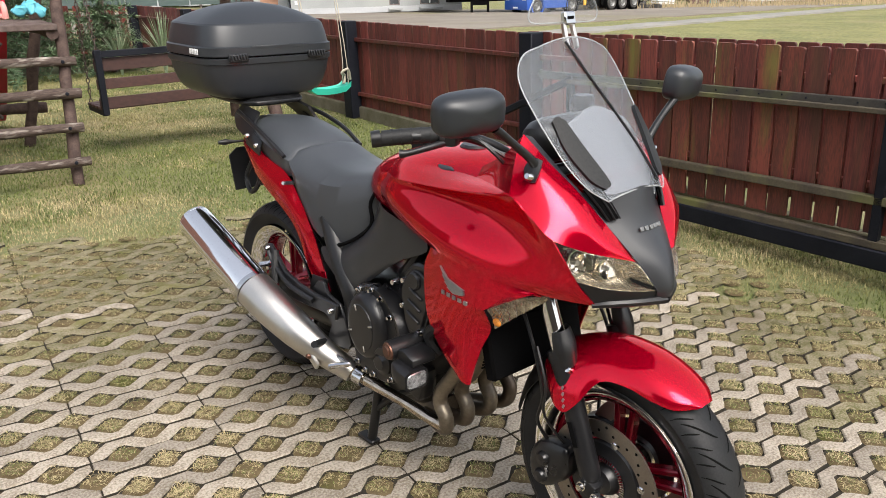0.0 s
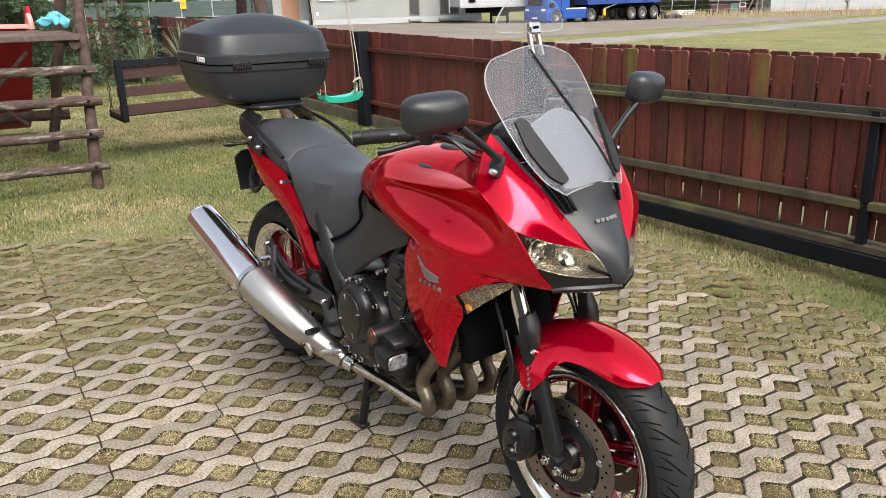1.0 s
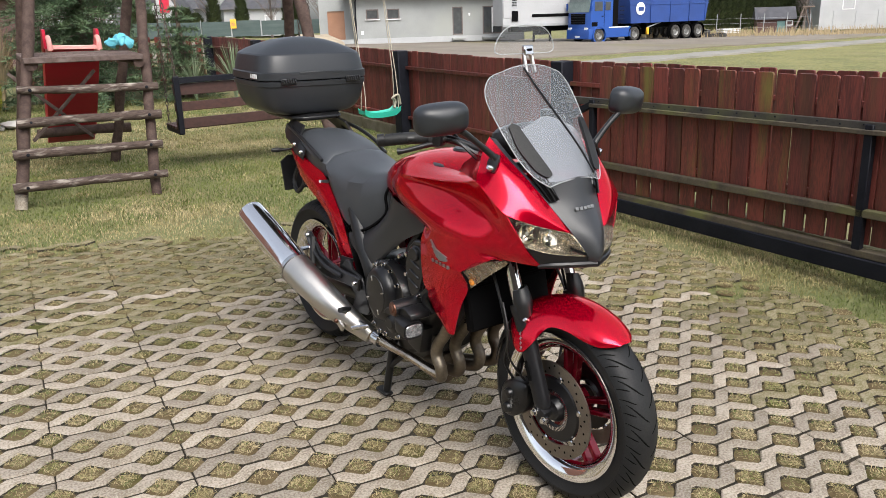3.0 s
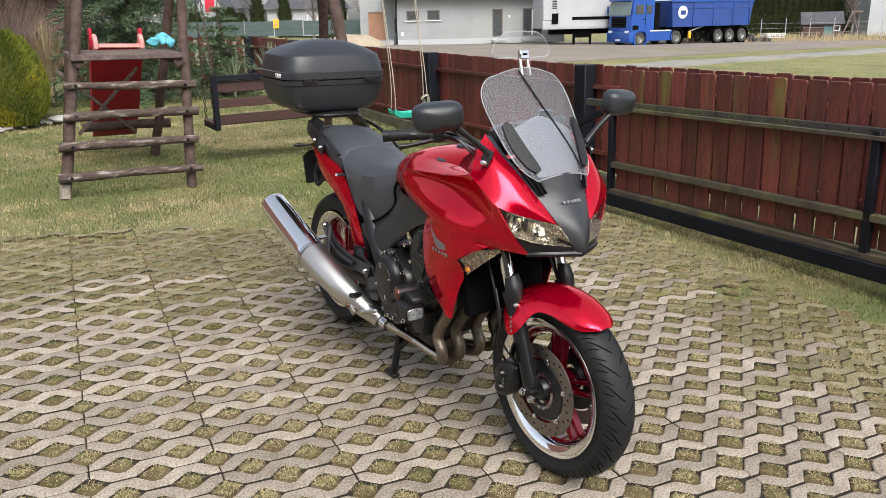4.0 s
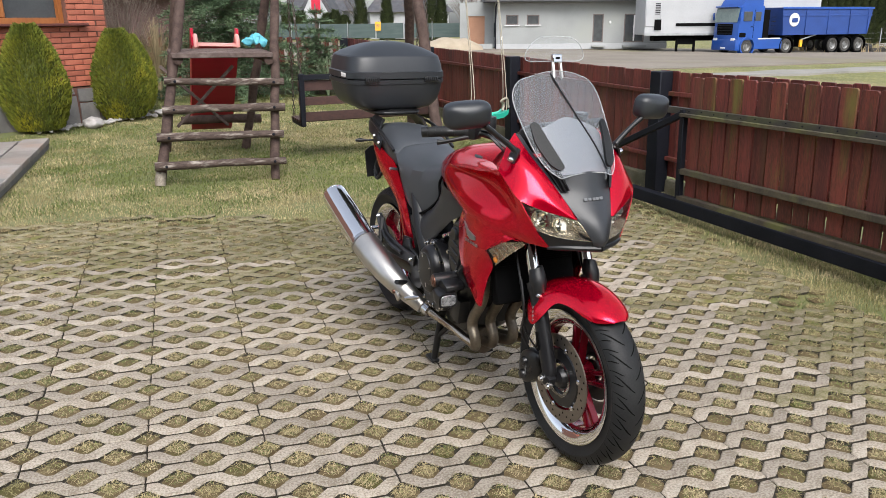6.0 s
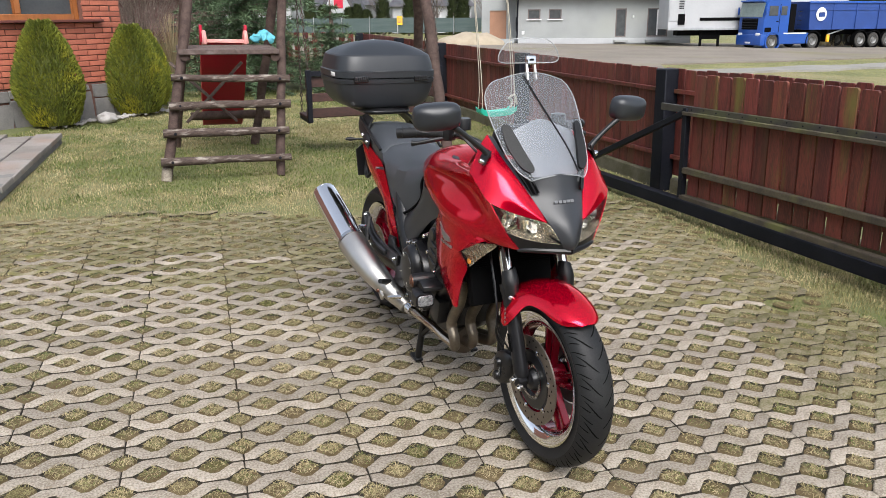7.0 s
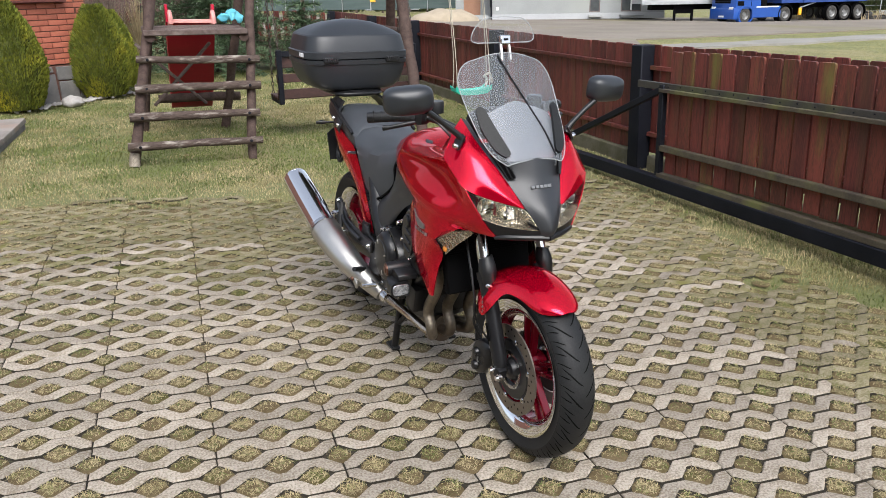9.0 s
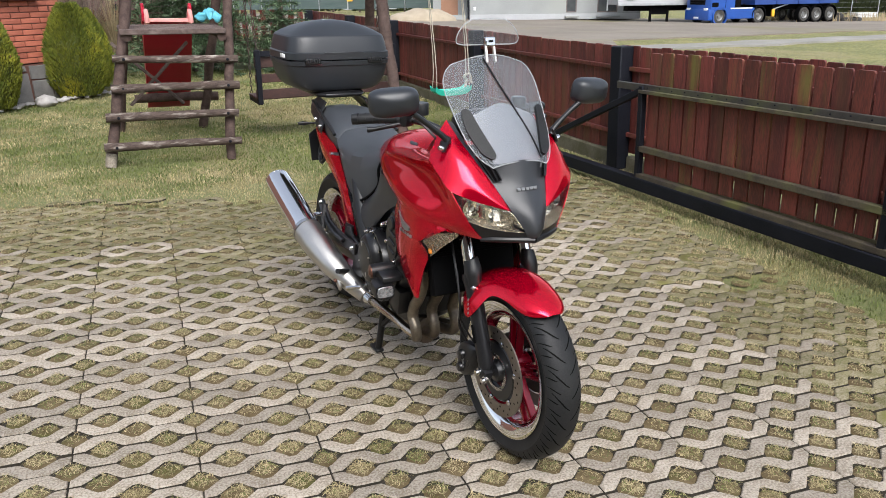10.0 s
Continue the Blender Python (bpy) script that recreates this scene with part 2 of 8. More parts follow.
M_PLANK = mat("brown_bench_plank", (0.055, 0.02, 0.015), (0.035, 0.013, 0.01), 0.6, 0, 7, 80, 0.4, 0.002, stretch=(0.4, 5, 5), vary=0.12)
M_GRASS = mat("dry_spring_lawn", (0.18, 0.17, 0.07), (0.11, 0.128, 0.045), 0.95, 0, 1.3, 40, 0.8, 0.02, c3=(0.24, 0.19, 0.1))
M_FIELD = mat("far_field", (0.25, 0.23, 0.085), (0.14, 0.15, 0.05), 0.95, 0, 0.5, 7, 1.0, 0.12, c3=(0.26, 0.22, 0.11), grain=1.6)
M_DIRT = mat("bare_yard", (0.21, 0.18, 0.145), (0.16, 0.135, 0.105), 0.95, 0, 0.3, 4, 0.4, 0.03, c3=(0.17, 0.15, 0.075))
M_ROADF = mat("grey_track", (0.26, 0.245, 0.22), (0.2, 0.19, 0.165), 0.9, 0, 0.5, 6, 0.3, 0.02)

# ---- ground ----
def axis(a, b, n0, n1, step):
    out, v = [], a
    while v < n0:
        out.append(v)
        v += max(step, (n0 - v) * 0.3)
    v = n0
    while v < n1:
        out.append(v)
        v += step
    while v < b:
        out.append(v)
        v += max(step, (v - n1) * 0.3 + step)
    return out + [b]


ROW_ANGLE, PERIOD, STEP = 36.3, 0.1945, 0.0942
PAVE = SITE @ pose(-0.505, 1.354, 0, 0, 0, ROW_ANGLE)
UNPAVE = PAVE.inverted()


def vnoise(x, y, seed, scale):
    """Smooth irregular waves, for arrays of places; about -1 to 1."""
    rng = random.Random(seed)
    out = 0.0
    for k in range(7):
        a, f, p = rng.uniform(0, 6.283), scale * rng.uniform(0.6, 1.7), rng.uniform(0, 6.283)
        out = out + np.sin((x * math.cos(a) + y * math.sin(a)) * f + p)
    return out / 3.2


def step(a, b, v):
    k = np.clip((v - a) / (b - a), 0, 1)
    return k * k * (3 - 2 * k)


def paved(s, q):
    """How surely a place is paved: 1 inside, 0 in the grass."""
    e = 0.16 * vnoise(s, q, 5, 1.6)
    far_edge = 3.1 - 0.05 * s + e
    right_edge = 2.95 + 0.02 * q + e
    return np.minimum(step(-0.5, 2.5, far_edge + 0.42 - q), step(-0.75, 1.25, right_edge + 0.2 - s))


def core(x, y):
    v = UNPAVE @ Vector((x, y, gz(x, y)))
    return 1.0 if float(paved(v.x, v.y)) > 0.55 else 0.0


def make_ground():
    xs, ys = axis(-1500, 1500, -9, 5, 0.25), axis(-400, 2500, -3, 13, 0.25)
    bm = bmesh.new()
    rng = random.Random(4)
    grid = [[bm.verts.new((x, y, gz(x, y) - 0.03 + (0.008 * noise.noise((x * 2, y * 2, 0)) - 0.06 * core(x, y) if -9 < x < 5 and -3 < y < 13 else 0))) for x in xs] for y in ys]
    for r0, r1 in zip(grid, grid[1:]):
        for i in range(len(xs) - 1):
            f = bm.faces.new((r0[i], r0[i + 1], r1[i + 1], r1[i]))
            c = f.calc_center_median()
            beyond = (c.x - FENCE_P.x) * OUT.x + (c.y - FENCE_P.y) * OUT.y
            f.material_index = 1 if beyond > 1.5 or c.y > 16 else 0
    ob = part("ground", bm, M_GRASS)
    ob.data.materials.append(M_FIELD)
    tagged(ob, "lawn of short yellowed spring grass running out to a field", "ground", kind="structure")


make_ground()


def far(u, d):
    """Plan place in the far field: u to the side, d away."""
    return 0.753 + 0.9584 * u - 0.2854 * d, -0.701 + 0.2854 * u + 0.9584 * d


def strip(name, cols, material, label, lift, cat):
    """Ground laid over the field between near and far distances given per column."""
    bm = bmesh.new()
    vs = []
    for u, d0, d1 in cols:
        row = []
        for k in range(9):
            d = d0 + (d1 - d0) * k / 8
            x, y = far(u, d + (0.8 * noise.noise((u * 0.4, 3.0, k)) if k in (0, 8) else 0))
            row.append(bm.verts.new((x, y, gz(x, y) + lift)))
        vs.append(row)
    for r0, r1 in zip(vs, vs[1:]):
        for k in range(8):
            bm.faces.new((r0[k], r1[k], r1[k + 1], r0[k + 1]))
    # earth sides down into the field
    rim = vs[0] + [r[8] for r in vs[1:]] + vs[-1][7::-1] + [r[0] for r in vs[-2:0:-1]]
    foot = [bm.verts.new(v.co - Vector((0, 0, 0.5))) for v in rim]
    for i in range(len(rim)):
        k = (i + 1) % len(rim)
        bm.faces.new((rim[i], rim[k], foot[k], foot[i]))
    bmesh.ops.recalc_face_normals(bm, faces=bm.faces)
    return tagged(part(name, bm, material), label, cat, kind="structure")


strip("yard", [(u, 24 if u < 8 else 34.5 + 0.62 * (u - 8), 68) for u in range(-18, 62, 2)], M_DIRT, "bare sandy yard in front of the grey house", 0.03, "yard")
strip("track", [(u, 27.5 + 0.62 * (u - 7), 29.5 + 0.64 * (u - 7)) for u in range(7, 62)], M_ROADF, "pale gravel track across the field", 0.05, "track")

# ---- fence and gate ----
def on_fence(s, out=0.0):
    return FENCE_P + ALONG * s + OUT * out


def fence_top(x):
    return 1.02 + 0.035 * max(0.0, -x + 0.2)


def picket_mesh(h, w=0.116, material=M_FENCE):
    """A board with eased top corners."""
    a = w / 2
    bm = plate([(-a, 0), (a, 0), (a, h - 0.012), (a - 0.004, h - 0.004), (a - 0.012, h), (0.012 - a, h), (0.004 - a, h - 0.004), (-a, h - 0.012)], 0.018, pose(0, 0.009, 0, 90), 0.0018)
    me = bpy.data.meshes.new("picket")
    bm.to_mesh(me)
    bm.free()
    me.materials.append(material)
    return me


def make_fence():
    rng = random.Random(7)
    turn = math.degrees(math.atan2(ALONG.y, ALONG.x))
    o = on_fence(0)
    fence = hold("picket_fence", pose(o.x, o.y, 0), "dark red-brown stained picket fence with black posts", "fence")
    meshes = [picket_mesh(h) for h in (0.874, 0.876, 0.878, 0.88)]

    def put(me, name, m, lab=""):
        ob = new(name, me)
        ob.parent = fence
        ob.matrix_basis = pose(-o.x, -o.y, 0) @ m
        return ob

    s = -9.6
    while s < 5.5:
        p = on_fence(s, 0.075)
        h = 0.87
        put(meshes[rng.randrange(4)], "picket", pose(p.x, p.y, fence_top(p.x) - 0.88 + rng.uniform(-0.003, 0.003), 0, rng.uniform(-0.5, 0.5), turn))
        s += 0.126
    for s in (-9.6, -7.1, -5.2, -2.62, 0.02, 4.7):
        p = on_fence(s, -0.0)
        g = gz(p.x, p.y)
        bm = boxed((0.14, 0.13, fence_top(p.x) - g + 0.02), pose(0, 0, (fence_top(p.x) + g) / 2 - 0.01), 0.008)
        bmesh.ops.transform(bm, matrix=pose(p.x - o.x, p.y - o.y, 0, 0, 0, turn), verts=bm.verts)
        part("post", bm, M_POST, fence, "square black post")
    for dz in (-0.18, -0.72):
        for a, b in ((-9.6, -7.1), (-7.1, -5.2), (-5.2, -2.62), (-2.62, 0.02), (0.02, 4.7)):
            p, q = on_fence(a + 0.03, 0.04), on_fence(b - 0.03, 0.04)
            bm = bmesh.new()
            beam(bm, (p.x - o.x, p.y - o.y, fence_top(p.x) + dz), (q.x - o.x, q.y - o.y, fence_top(q.x) + dz), 0.035, 0.035)
            part("rail", bm, M_FENCE, fence)
    # low kerb under the pickets
    bm = bmesh.new()
    for a, b in ((-9.6, -5.2), (-5.2, -2.55), (-2.69, -0.1), (0.1, 5.4)):
        p, q = on_fence(a, 0.06), on_fence(b, 0.06)
        beam(bm, (p.x, p.y, gz(p.x, p.y) + 0.02), (q.x, q.y, gz(q.x, q.y) + 0.02), 0.07, 0.16, 0.01)
    M_KERB = mat("stained_kerb", (0.15, 0.135, 0.1), (0.09, 0.085, 0.05), 0.95, 0, 7, 90, 0.6, 0.004, spec=0.15)
    tagged(part("fence_kerb", bm, M_KERB), "low concrete edging under the fence", "kerb", kind="structure")
    # the fence along the back
    c = on_fence(-9.6)
    back = hold("back_fence", pose(c.x, c.y, 0), "dark red-brown picket fence with open gaps along the back", "fence")
    for i in range(44):
        x = -0.16 - i * 0.185
        ob = new("picket", meshes[i % 4])
        ob.parent = back
        ob.matrix_basis = pose(x, -0.12 * x * -1, 1.26 - 0.9 + 0.02 * -x, 0, rng.uniform(-1, 1), 0)
    for k in range(4):
        x = -2.4 * k - 1.6
        part("post", boxed((0.12, 0.12, 1.1), pose(x, 0.12 * x + 0.07, 0.8 - 0.02 * x), 0.006), M_POST, back)
    for dz in (0.55, 1.05):
        bm = bmesh.new()
        beam(bm, (-0.1, 0.03, dz), (-8.2, -0.92, dz + 0.16), 0.035, 0.05)
        part("rail", bm, M_FENCE, back)


make_fence()
GATE_P, GATE_E = Vector((0.773, 5.204)), Vector((0.659, -0.752))


def make_gate():
    rng = random.Random(3)
    turn = math.degrees(math.atan2(GATE_E.y, GATE_E.x))
    m = pose(GATE_P.x, GATE_P.y, 0, 0, 0, turn)
    gate = hold("sliding_gate", m, "sliding gate of red-brown boards on a dark frame with mossy rails", "gate")
    me = [picket_mesh(h, 0.109) for h in (0.865, 0.87, 0.875)] + [picket_mesh(0.87, 0.109, M_ALGAE)]
    for i in range(33):
        ob = new("board", me[3 if i % 5 in (1, 3) or i in (7, 10) else rng.randrange(3)])
        ob.parent = gate
        ob.matrix_basis = pose(0.075 + i * 0.125 + rng.uniform(-0.004, 0.004), 0.035, 0.165 + rng.uniform(-0.004, 0.004) - 0.0004 * i, 0, rng.uniform(-0.5, 0.5))
    L = 4.2
    part("top_rail", boxed((L + 0.32, 0.03, 0.05), pose(L / 2 - 0.13, 0.0, 0.786), 0.003), M_RAILD, gate, "dark steel rail stained with algae")
    part("rail_lip", boxed((L + 0.02, 0.045, 0.024), pose(L / 2, -0.022, 0.762), 0.003), M_RAIL, gate, "lower lip of the rail green with algae")
    for i in range(34):
        part("screw", lathe([(0, 0.004), (0.004, 0.004), (0.006, 0.0)], 6, pose(0.06 + i * 0.125, -0.0155, 0.79 + 0.006 * (i % 2), 90)), M_POST, gate)
    part("middle_rail", boxed((L, 0.045, 0.043), pose(L / 2 + 0.0, -0.008, 0.34, 0, 0.25), 0.004), M_RAIL, gate, "dark rail green with algae")
    part("bottom_rail", boxed((L, 0.05, 0.04), pose(L / 2, -0.008, 0.125, 0, 0.6), 0.004), M_RAIL, gate, "dark rail green with algae")
    part("bottom_beam", boxed((L + 1.75, 0.07, 0.095), pose(L / 2 - 0.875, -0.012, 0.07, 0, 0.9), 0.006), M_POST, gate, "black steel running beam")
    bm = bmesh.new()
    beam(bm, (0.0, -0.008, 0.77), (-1.5, -0.008, 0.13), 0.045, 0.045, 0.004)
    part("diagonal_brace", bm, M_POST, gate, "dark diagonal tail brace")
    for x in (0.0, 1.97, 3.9):
        part("upright", boxed((0.045, 0.045, 0.66), pose(x, -0.008, 0.47), 0.004), M_POST, gate)


make_gate()

# ---- play frame ----
PU, PV = Vector((0.777, 0.629, 0)), Vector((-0.629, 0.777, 0))
PO = Vector((-3.412, 4.651, 0))


def play(a, b, h):
    """A point of the play frame: a along the rungs, b away from the ladder, h above the ground under it."""
    p = PO + PU * a + PV * b
    return Vector((p.x, p.y, gz(p.x, p.y) + h))


def log(parent, name, a, b, r, seed, label=""):
    a, b = Vector(a), Vector(b)
    rng = random.Random(seed)
    n = max(3, int((b - a).length / 0.18))
    pts = [a.lerp(b, i / n) + Vector((rng.uniform(-1, 1), rng.uniform(-1, 1), rng.uniform(-1, 1))) * r * 0.13 for i in range(n + 1)]
    bm = tubed(pts, [r * rng.uniform(0.9, 1.12) for _ in pts], 12, 3, wob=0.03, seed=seed)
    return part(name, bm, M_LOG, parent, label)


def rung(parent, name, a, b, r, seed, label=""):
    ob = log(parent, name, a, b, r, seed, label)
    ob.data.materials[0] = M_RUNG
    d = (b - a).normalized()
    for f in (0.09, 0.91):
        c = a.lerp(b, f)
        part("bolt", lathe([(0, 0.004), (0.009, 0.004), (0.013, 0.0), (0.013, -0.02)], 10, Matrix.Translation(c - PV * (r + 0.003)) @ (-PV).to_track_quat("Z", "Y").to_matrix().to_4x4()), M_POST, ob)
    return ob


def make_play():
    t = hold("climbing_frame", pose(0, 0, 0), "weathered log climbing frame with a ladder and plank platform", "climbing frame")
    A, Bq = 0.0, 0.96
    # ladder legs lean back and meet the rear legs at the ridge beam
    log(t, "leg", play(A, 0, -0.03), play(A + 0.58, 1.05, 2.35), 0.041, 1)
    log(t, "leg", play(Bq, 0, -0.03), play(Bq + 0.36, 1.05, 2.35), 0.04, 2)
    log(t, "leg", play(A + 0.12, 1.65, -0.03), play(A + 0.5, 0.95, 2.35), 0.045, 3)
    log(t, "leg", play(Bq - 0.03, 1.62, -0.03), play(Bq + 0.37, 0.95, 2.35), 0.045, 4)
    for i, (h, b, a0, a1, r) in enumerate(((0.145, 0.02, -0.03, 1.06, 0.034), (0.365, 0.13, 0.02, 1.08, 0.035), (0.585, 0.24, 0.09, 1.12, 0.036), (0.81, 0.35, 0.13, 1.15, 0.032))):
        rung(t, "rung", play(a0, b - 0.06, h), play(a1, b - 0.06, h - (0.0 if i < 3 else 0.02)), r, 20 + i, "grey weathered log rung")
    for i in range(7):
        bm = boxed((0.86, 0.1, 0.045), None, 0.006)
        p = play(0.65, 0.38 + i * 0.108, 1.02)
        bmesh.ops.transform(bm, matrix=Matrix.Translation(p) @ pose(0, 0, 0, 0, 1.2, 39), verts=bm.verts)
        part("plank", bm, M_DECK, t, "grey weathered deck plank")
    for a in (0.27, 1.05):
        log(t, "bearer", play(a, 0.36, 0.985), play(a, 1.2, 0.985), 0.045, 31 + int(a * 10))
    log(t, "brace", play(0.3, 1.56, 0.3), play(1.1, 1.56, 0.3), 0.045, 41)
    for a, b in (((0.15, 0.95), (0.75, 0.35)), ((0.85, 0.95), (0.25, 0.35))):
        bm = bmesh.new()
        beam(bm, play(a[0], 1.45, a[1] - 0.1), play(b[0], 1.45, b[1] - 0.1), 0.03, 0.03)
        part("cross_brace", bm, M_DECK, t, "pale slat brace")
    part("leg_foot", tubed([play(A + 0.0, 0.0, -0.03), play(A + 0.01, 0.02, 0.03), play(A + 0.018, 0.036, 0.075)], [0.0445, 0.0445, 0.0425], 12, 3, wob=0.03, seed=8), M_CONC, t, "pale flaking foot of the ladder leg")
    # ridge beam and far legs of the swing
    log(t, "ridge_beam", play(-0.2, 1.0, 2.33), play(4.1, 1.0, 2.2), 0.065, 51)
    log(t, "leg", play(2.95, 2.05, -0.03), play(2.6, 0.95, 2.3), 0.05, 52)
    log(t, "leg", play(2.6, 0.1, -0.03), play(2.62, 1.05, 2.3), 0.055, 53)
    log(t, "brace", play(2.45, 1.3, 1.0), play(2.95, 1.5, 0.93), 0.03, 54)


make_play()
M_SLIDE = mat("red_slide_plastic", (0.52, 0.008, 0.04), (0.42, 0.007, 0.032), 0.38, 0, 4, 120, 0.05, 0.001)
M_PINK = mat("faded_slide_handles", (0.78, 0.36, 0.33), (0.68, 0.3, 0.27), 0.5, 0, 4, 120, 0.05)
M_TURQ = mat("turquoise_plastic", (0.03, 0.45, 0.33), (0.025, 0.38, 0.28), 0.45, 0, 6, 150, 0.05)
M_CLOTH = mat("light_blue_toy_plastic", (0.14, 0.5, 0.6), (0.09, 0.38, 0.48), 0.5, 0, 6, 60, 0.1)


def make_slide():
    s = hold("slide", pose(0, 0, 0), "red plastic slide with faded pink handles behind the platform", "slide")
    rings = []
    for k in range(15):
        f = k / 14
        b = 1.2 + 1.5 * f
        h = 1.1 * (1 - f) ** 1.15 + 0.06
        if f < 0.08:
            h = 1.09
        prof = ((-0.2, 0.13), (-0.2, 0.0), (-0.12, -0.02), (0.12, -0.02), (0.2, 0.0), (0.2, 0.13), (0.225, 0.13), (0.225, -0.03), (-0.225, -0.03), (-0.225, 0.13))
        rings.append([play(0.68 + x, b, h + dz) for x, dz in prof])
    part("chute", loft(rings), M_SLIDE, s)
    for a in (0.49, 0.88):
        pts = [play(a, 1.12, 1.05), play(a, 1.12, 1.12), play(a, 1.17, 1.155), play(a, 1.25, 1.12), play(a, 1.3, 1.03)]
        part("handle", tubed(pts, [0.024, 0.021, 0.02, 0.02, 0.024], 10, 4), M_PINK, s, "faded pink handle")
    bm = bmesh.new()
    beam(bm, play(0.49, 1.13, 1.075), play(0.88, 1.13, 1.07), 0.03, 0.035)
    part("top_lip", bm, M_PINK, s)


make_slide()
toy = bmesh.new()
p0 = play(1.0, 0.9, 1.1)
for dx, dz, r in ((-0.05, 0.02, 0.05), (0.02, 0.04, 0.06), (0.08, 0.015, 0.045)):
    bmesh.ops.create_icosphere(toy, subdivisions=3, radius=r, matrix=Matrix.Translation(p0 + Vector((dx * 0.8 - 0.0, dx * 0.6, dz))) @ Matrix.Diagonal((1, 1, 0.75, 1)))
for v in toy.verts:
    v.co += Vector((noise.noise(v.co * 22), noise.noise(v.co * 22 + Vector((5, 0, 0))), noise.noise(v.co * 22 + Vector((0, 9, 0))))) * 0.032
tagged(part("plastic_toy", toy, M_CLOTH, sharp=20), "crumpled light-blue plastic toy lying on the platform", "toy")


def chain(parent, a, b, r=0.0045):
    a, b = Vector(a), Vector(b)
    n = int((b - a).length / 0.042)
    bm = bmesh.new()
    d = (b - a).normalized()
    q = d.to_track_quat("Z", "Y").to_matrix().to_4x4()
    for i in range(n):
        c = a.lerp(b, (i + 0.5) / n)
        m = Matrix.Translation(c) @ q @ pose(0, 0, 0, 0, 0, 90 * (i % 2))
        pts = [m @ Vector((0.011 * math.cos(w), 0, 0.026 * math.sin(w))) for w in [2 * math.pi * k / 8 for k in range(9)]]
        tube(bm, pts, r, 5, 1, False)
    return part("chain", bm, M_RUST, parent, "thin rusty link chain")


M_RUST = mat("rusty_chain", (0.1, 0.075, 0.06), (0.05, 0.04, 0.035), 0.6, 0.6, 30, 200, 0.2)


def make_bench():
    b = hold("swing_bench", pose(0, 0, 0), "dark brown plank bench swing hanging on chains from the log beam", "swing bench")
    a0, a1, b0 = 1.36, 2.76, 0.75
    base = play(a0, b0, 0)

    def q(a, bb, h):
        p = PO + PU * a + PV * bb
        return Vector((p.x, p.y, h))
    for k, (z0, dz) in enumerate(((0.585, 0.09), (0.735, 0.08), (0.885, 0.1))):
        bm = bmesh.new()
        beam(bm, q(a0, b0 + 0.0 - 0.01 * k, z0), q(a1, b0 - 0.01 * k, z0), 0.025, dz)
        part("back_slat", bm, M_PLANK, b)
    for k in range(4):
        bm = bmesh.new()
        beam(bm, q(a0, b0 + 0.06 + 0.11 * k, 0.545), q(a1, b0 + 0.06 + 0.11 * k, 0.545), 0.095, 0.025)
        part("seat_slat", bm, M_PLANK, b)
    for a in (a0 + 0.03, a1 - 0.03):
        bm = bmesh.new()
        beam(bm, q(a, b0 - 0.02, 0.5), q(a, b0 - 0.06, 1.0), 0.045, 0.05, up=tuple(PU))
        part("back_post", bm, M_POST, b)
        bm = bmesh.new()
        beam(bm, q(a, b0 - 0.03, 0.515), q(a, b0 + 0.46, 0.515), 0.045, 0.05)
        part("seat_bearer", bm, M_POST, b)
        bm = bmesh.new()
        chain(b, q(a, b0 + 0.45, 0.54), q(a, 1.0, 2.25))
        chain(b, q(a, b0 - 0.05, 0.98), q(a, 0.97, 2.25))
    bm = bmesh.new()
    beam(bm, q(a0, b0 - 0.05, 0.965), q(a1, b0 - 0.05, 0.965), 0.03, 0.05)
    part("top_rail", bm, M_POST, b)


make_bench()
M_ROPE = mat("pale_rope", (0.42, 0.38, 0.3), (0.33, 0.3, 0.24), 0.9, 0, 30, 300, 0.3)


def make_swing():
    s = hold("child_swing", pose(0, 0, 0), "turquoise plastic swing seat hanging on pale ropes", "swing")

    def q(a, h, bb=0.75):
        p = PO + PU * a + PV * bb
        return Vector((p.x, p.y, h))
    rings = []
    for k in range(9):
        f = k / 8
        a, h = 3.18 + 0.41 * f, 0.5 - 0.02 * math.sin(math.pi * f) + (0.03 if k in (0, 8) else 0)
        rings.append([q(a, h + dz, 0.75 + w) for w, dz in ((-0.085, 0.02), (-0.07, 0.0), (0.07, 0.0), (0.085, 0.02), (0.07, -0.035), (-0.07, -0.035))])
    part("seat", loft(rings), M_TURQ, s)
    for a in (3.2, 3.57):
        for w in (-0.06, 0.06):
            part("rope", tubed([q(a, 0.51, 0.75 + w), q(a, 0.9, 0.75 + w * 0.5), q(a, 2.2, 1.0)], 0.005, 6, 3), M_ROPE, s)
    part("knot", tubed([q(3.53, 0.53, 0.7), q(3.57, 0.6, 0.75), q(3.51, 0.63, 0.7), q(3.57, 0.66, 0.68), q(3.61, 0.56, 0.72)], 0.012, 6, 3), M_ROPE, s)


make_swing()

# ---- house, slab and shrubs ----
M_BRICK = mat("red_brick", (0.45, 0.142, 0.085), (0.32, 0.095, 0.058), 0.8, 0, 6, 60, 0.3, 0.003, vary=0.2, c3=(0.52, 0.19, 0.105))
M_MORTAR = mat("brown_mortar", (0.16, 0.07, 0.05), (0.12, 0.06, 0.045), 0.95, 0, 9, 90, 0.4)
M_STONE = mat("grey_plinth_stone", (0.2, 0.19, 0.18), (0.14, 0.135, 0.13), 0.8, 0, 6, 50, 0.5, 0.004, vary=0.2)
M_WINWOOD = mat("varnished_window_wood", (0.33, 0.12, 0.035), (0.25, 0.085, 0.025), 0.35, 0, 5, 70, 0.1, 0.001, stretch=(4, 4, 0.5))
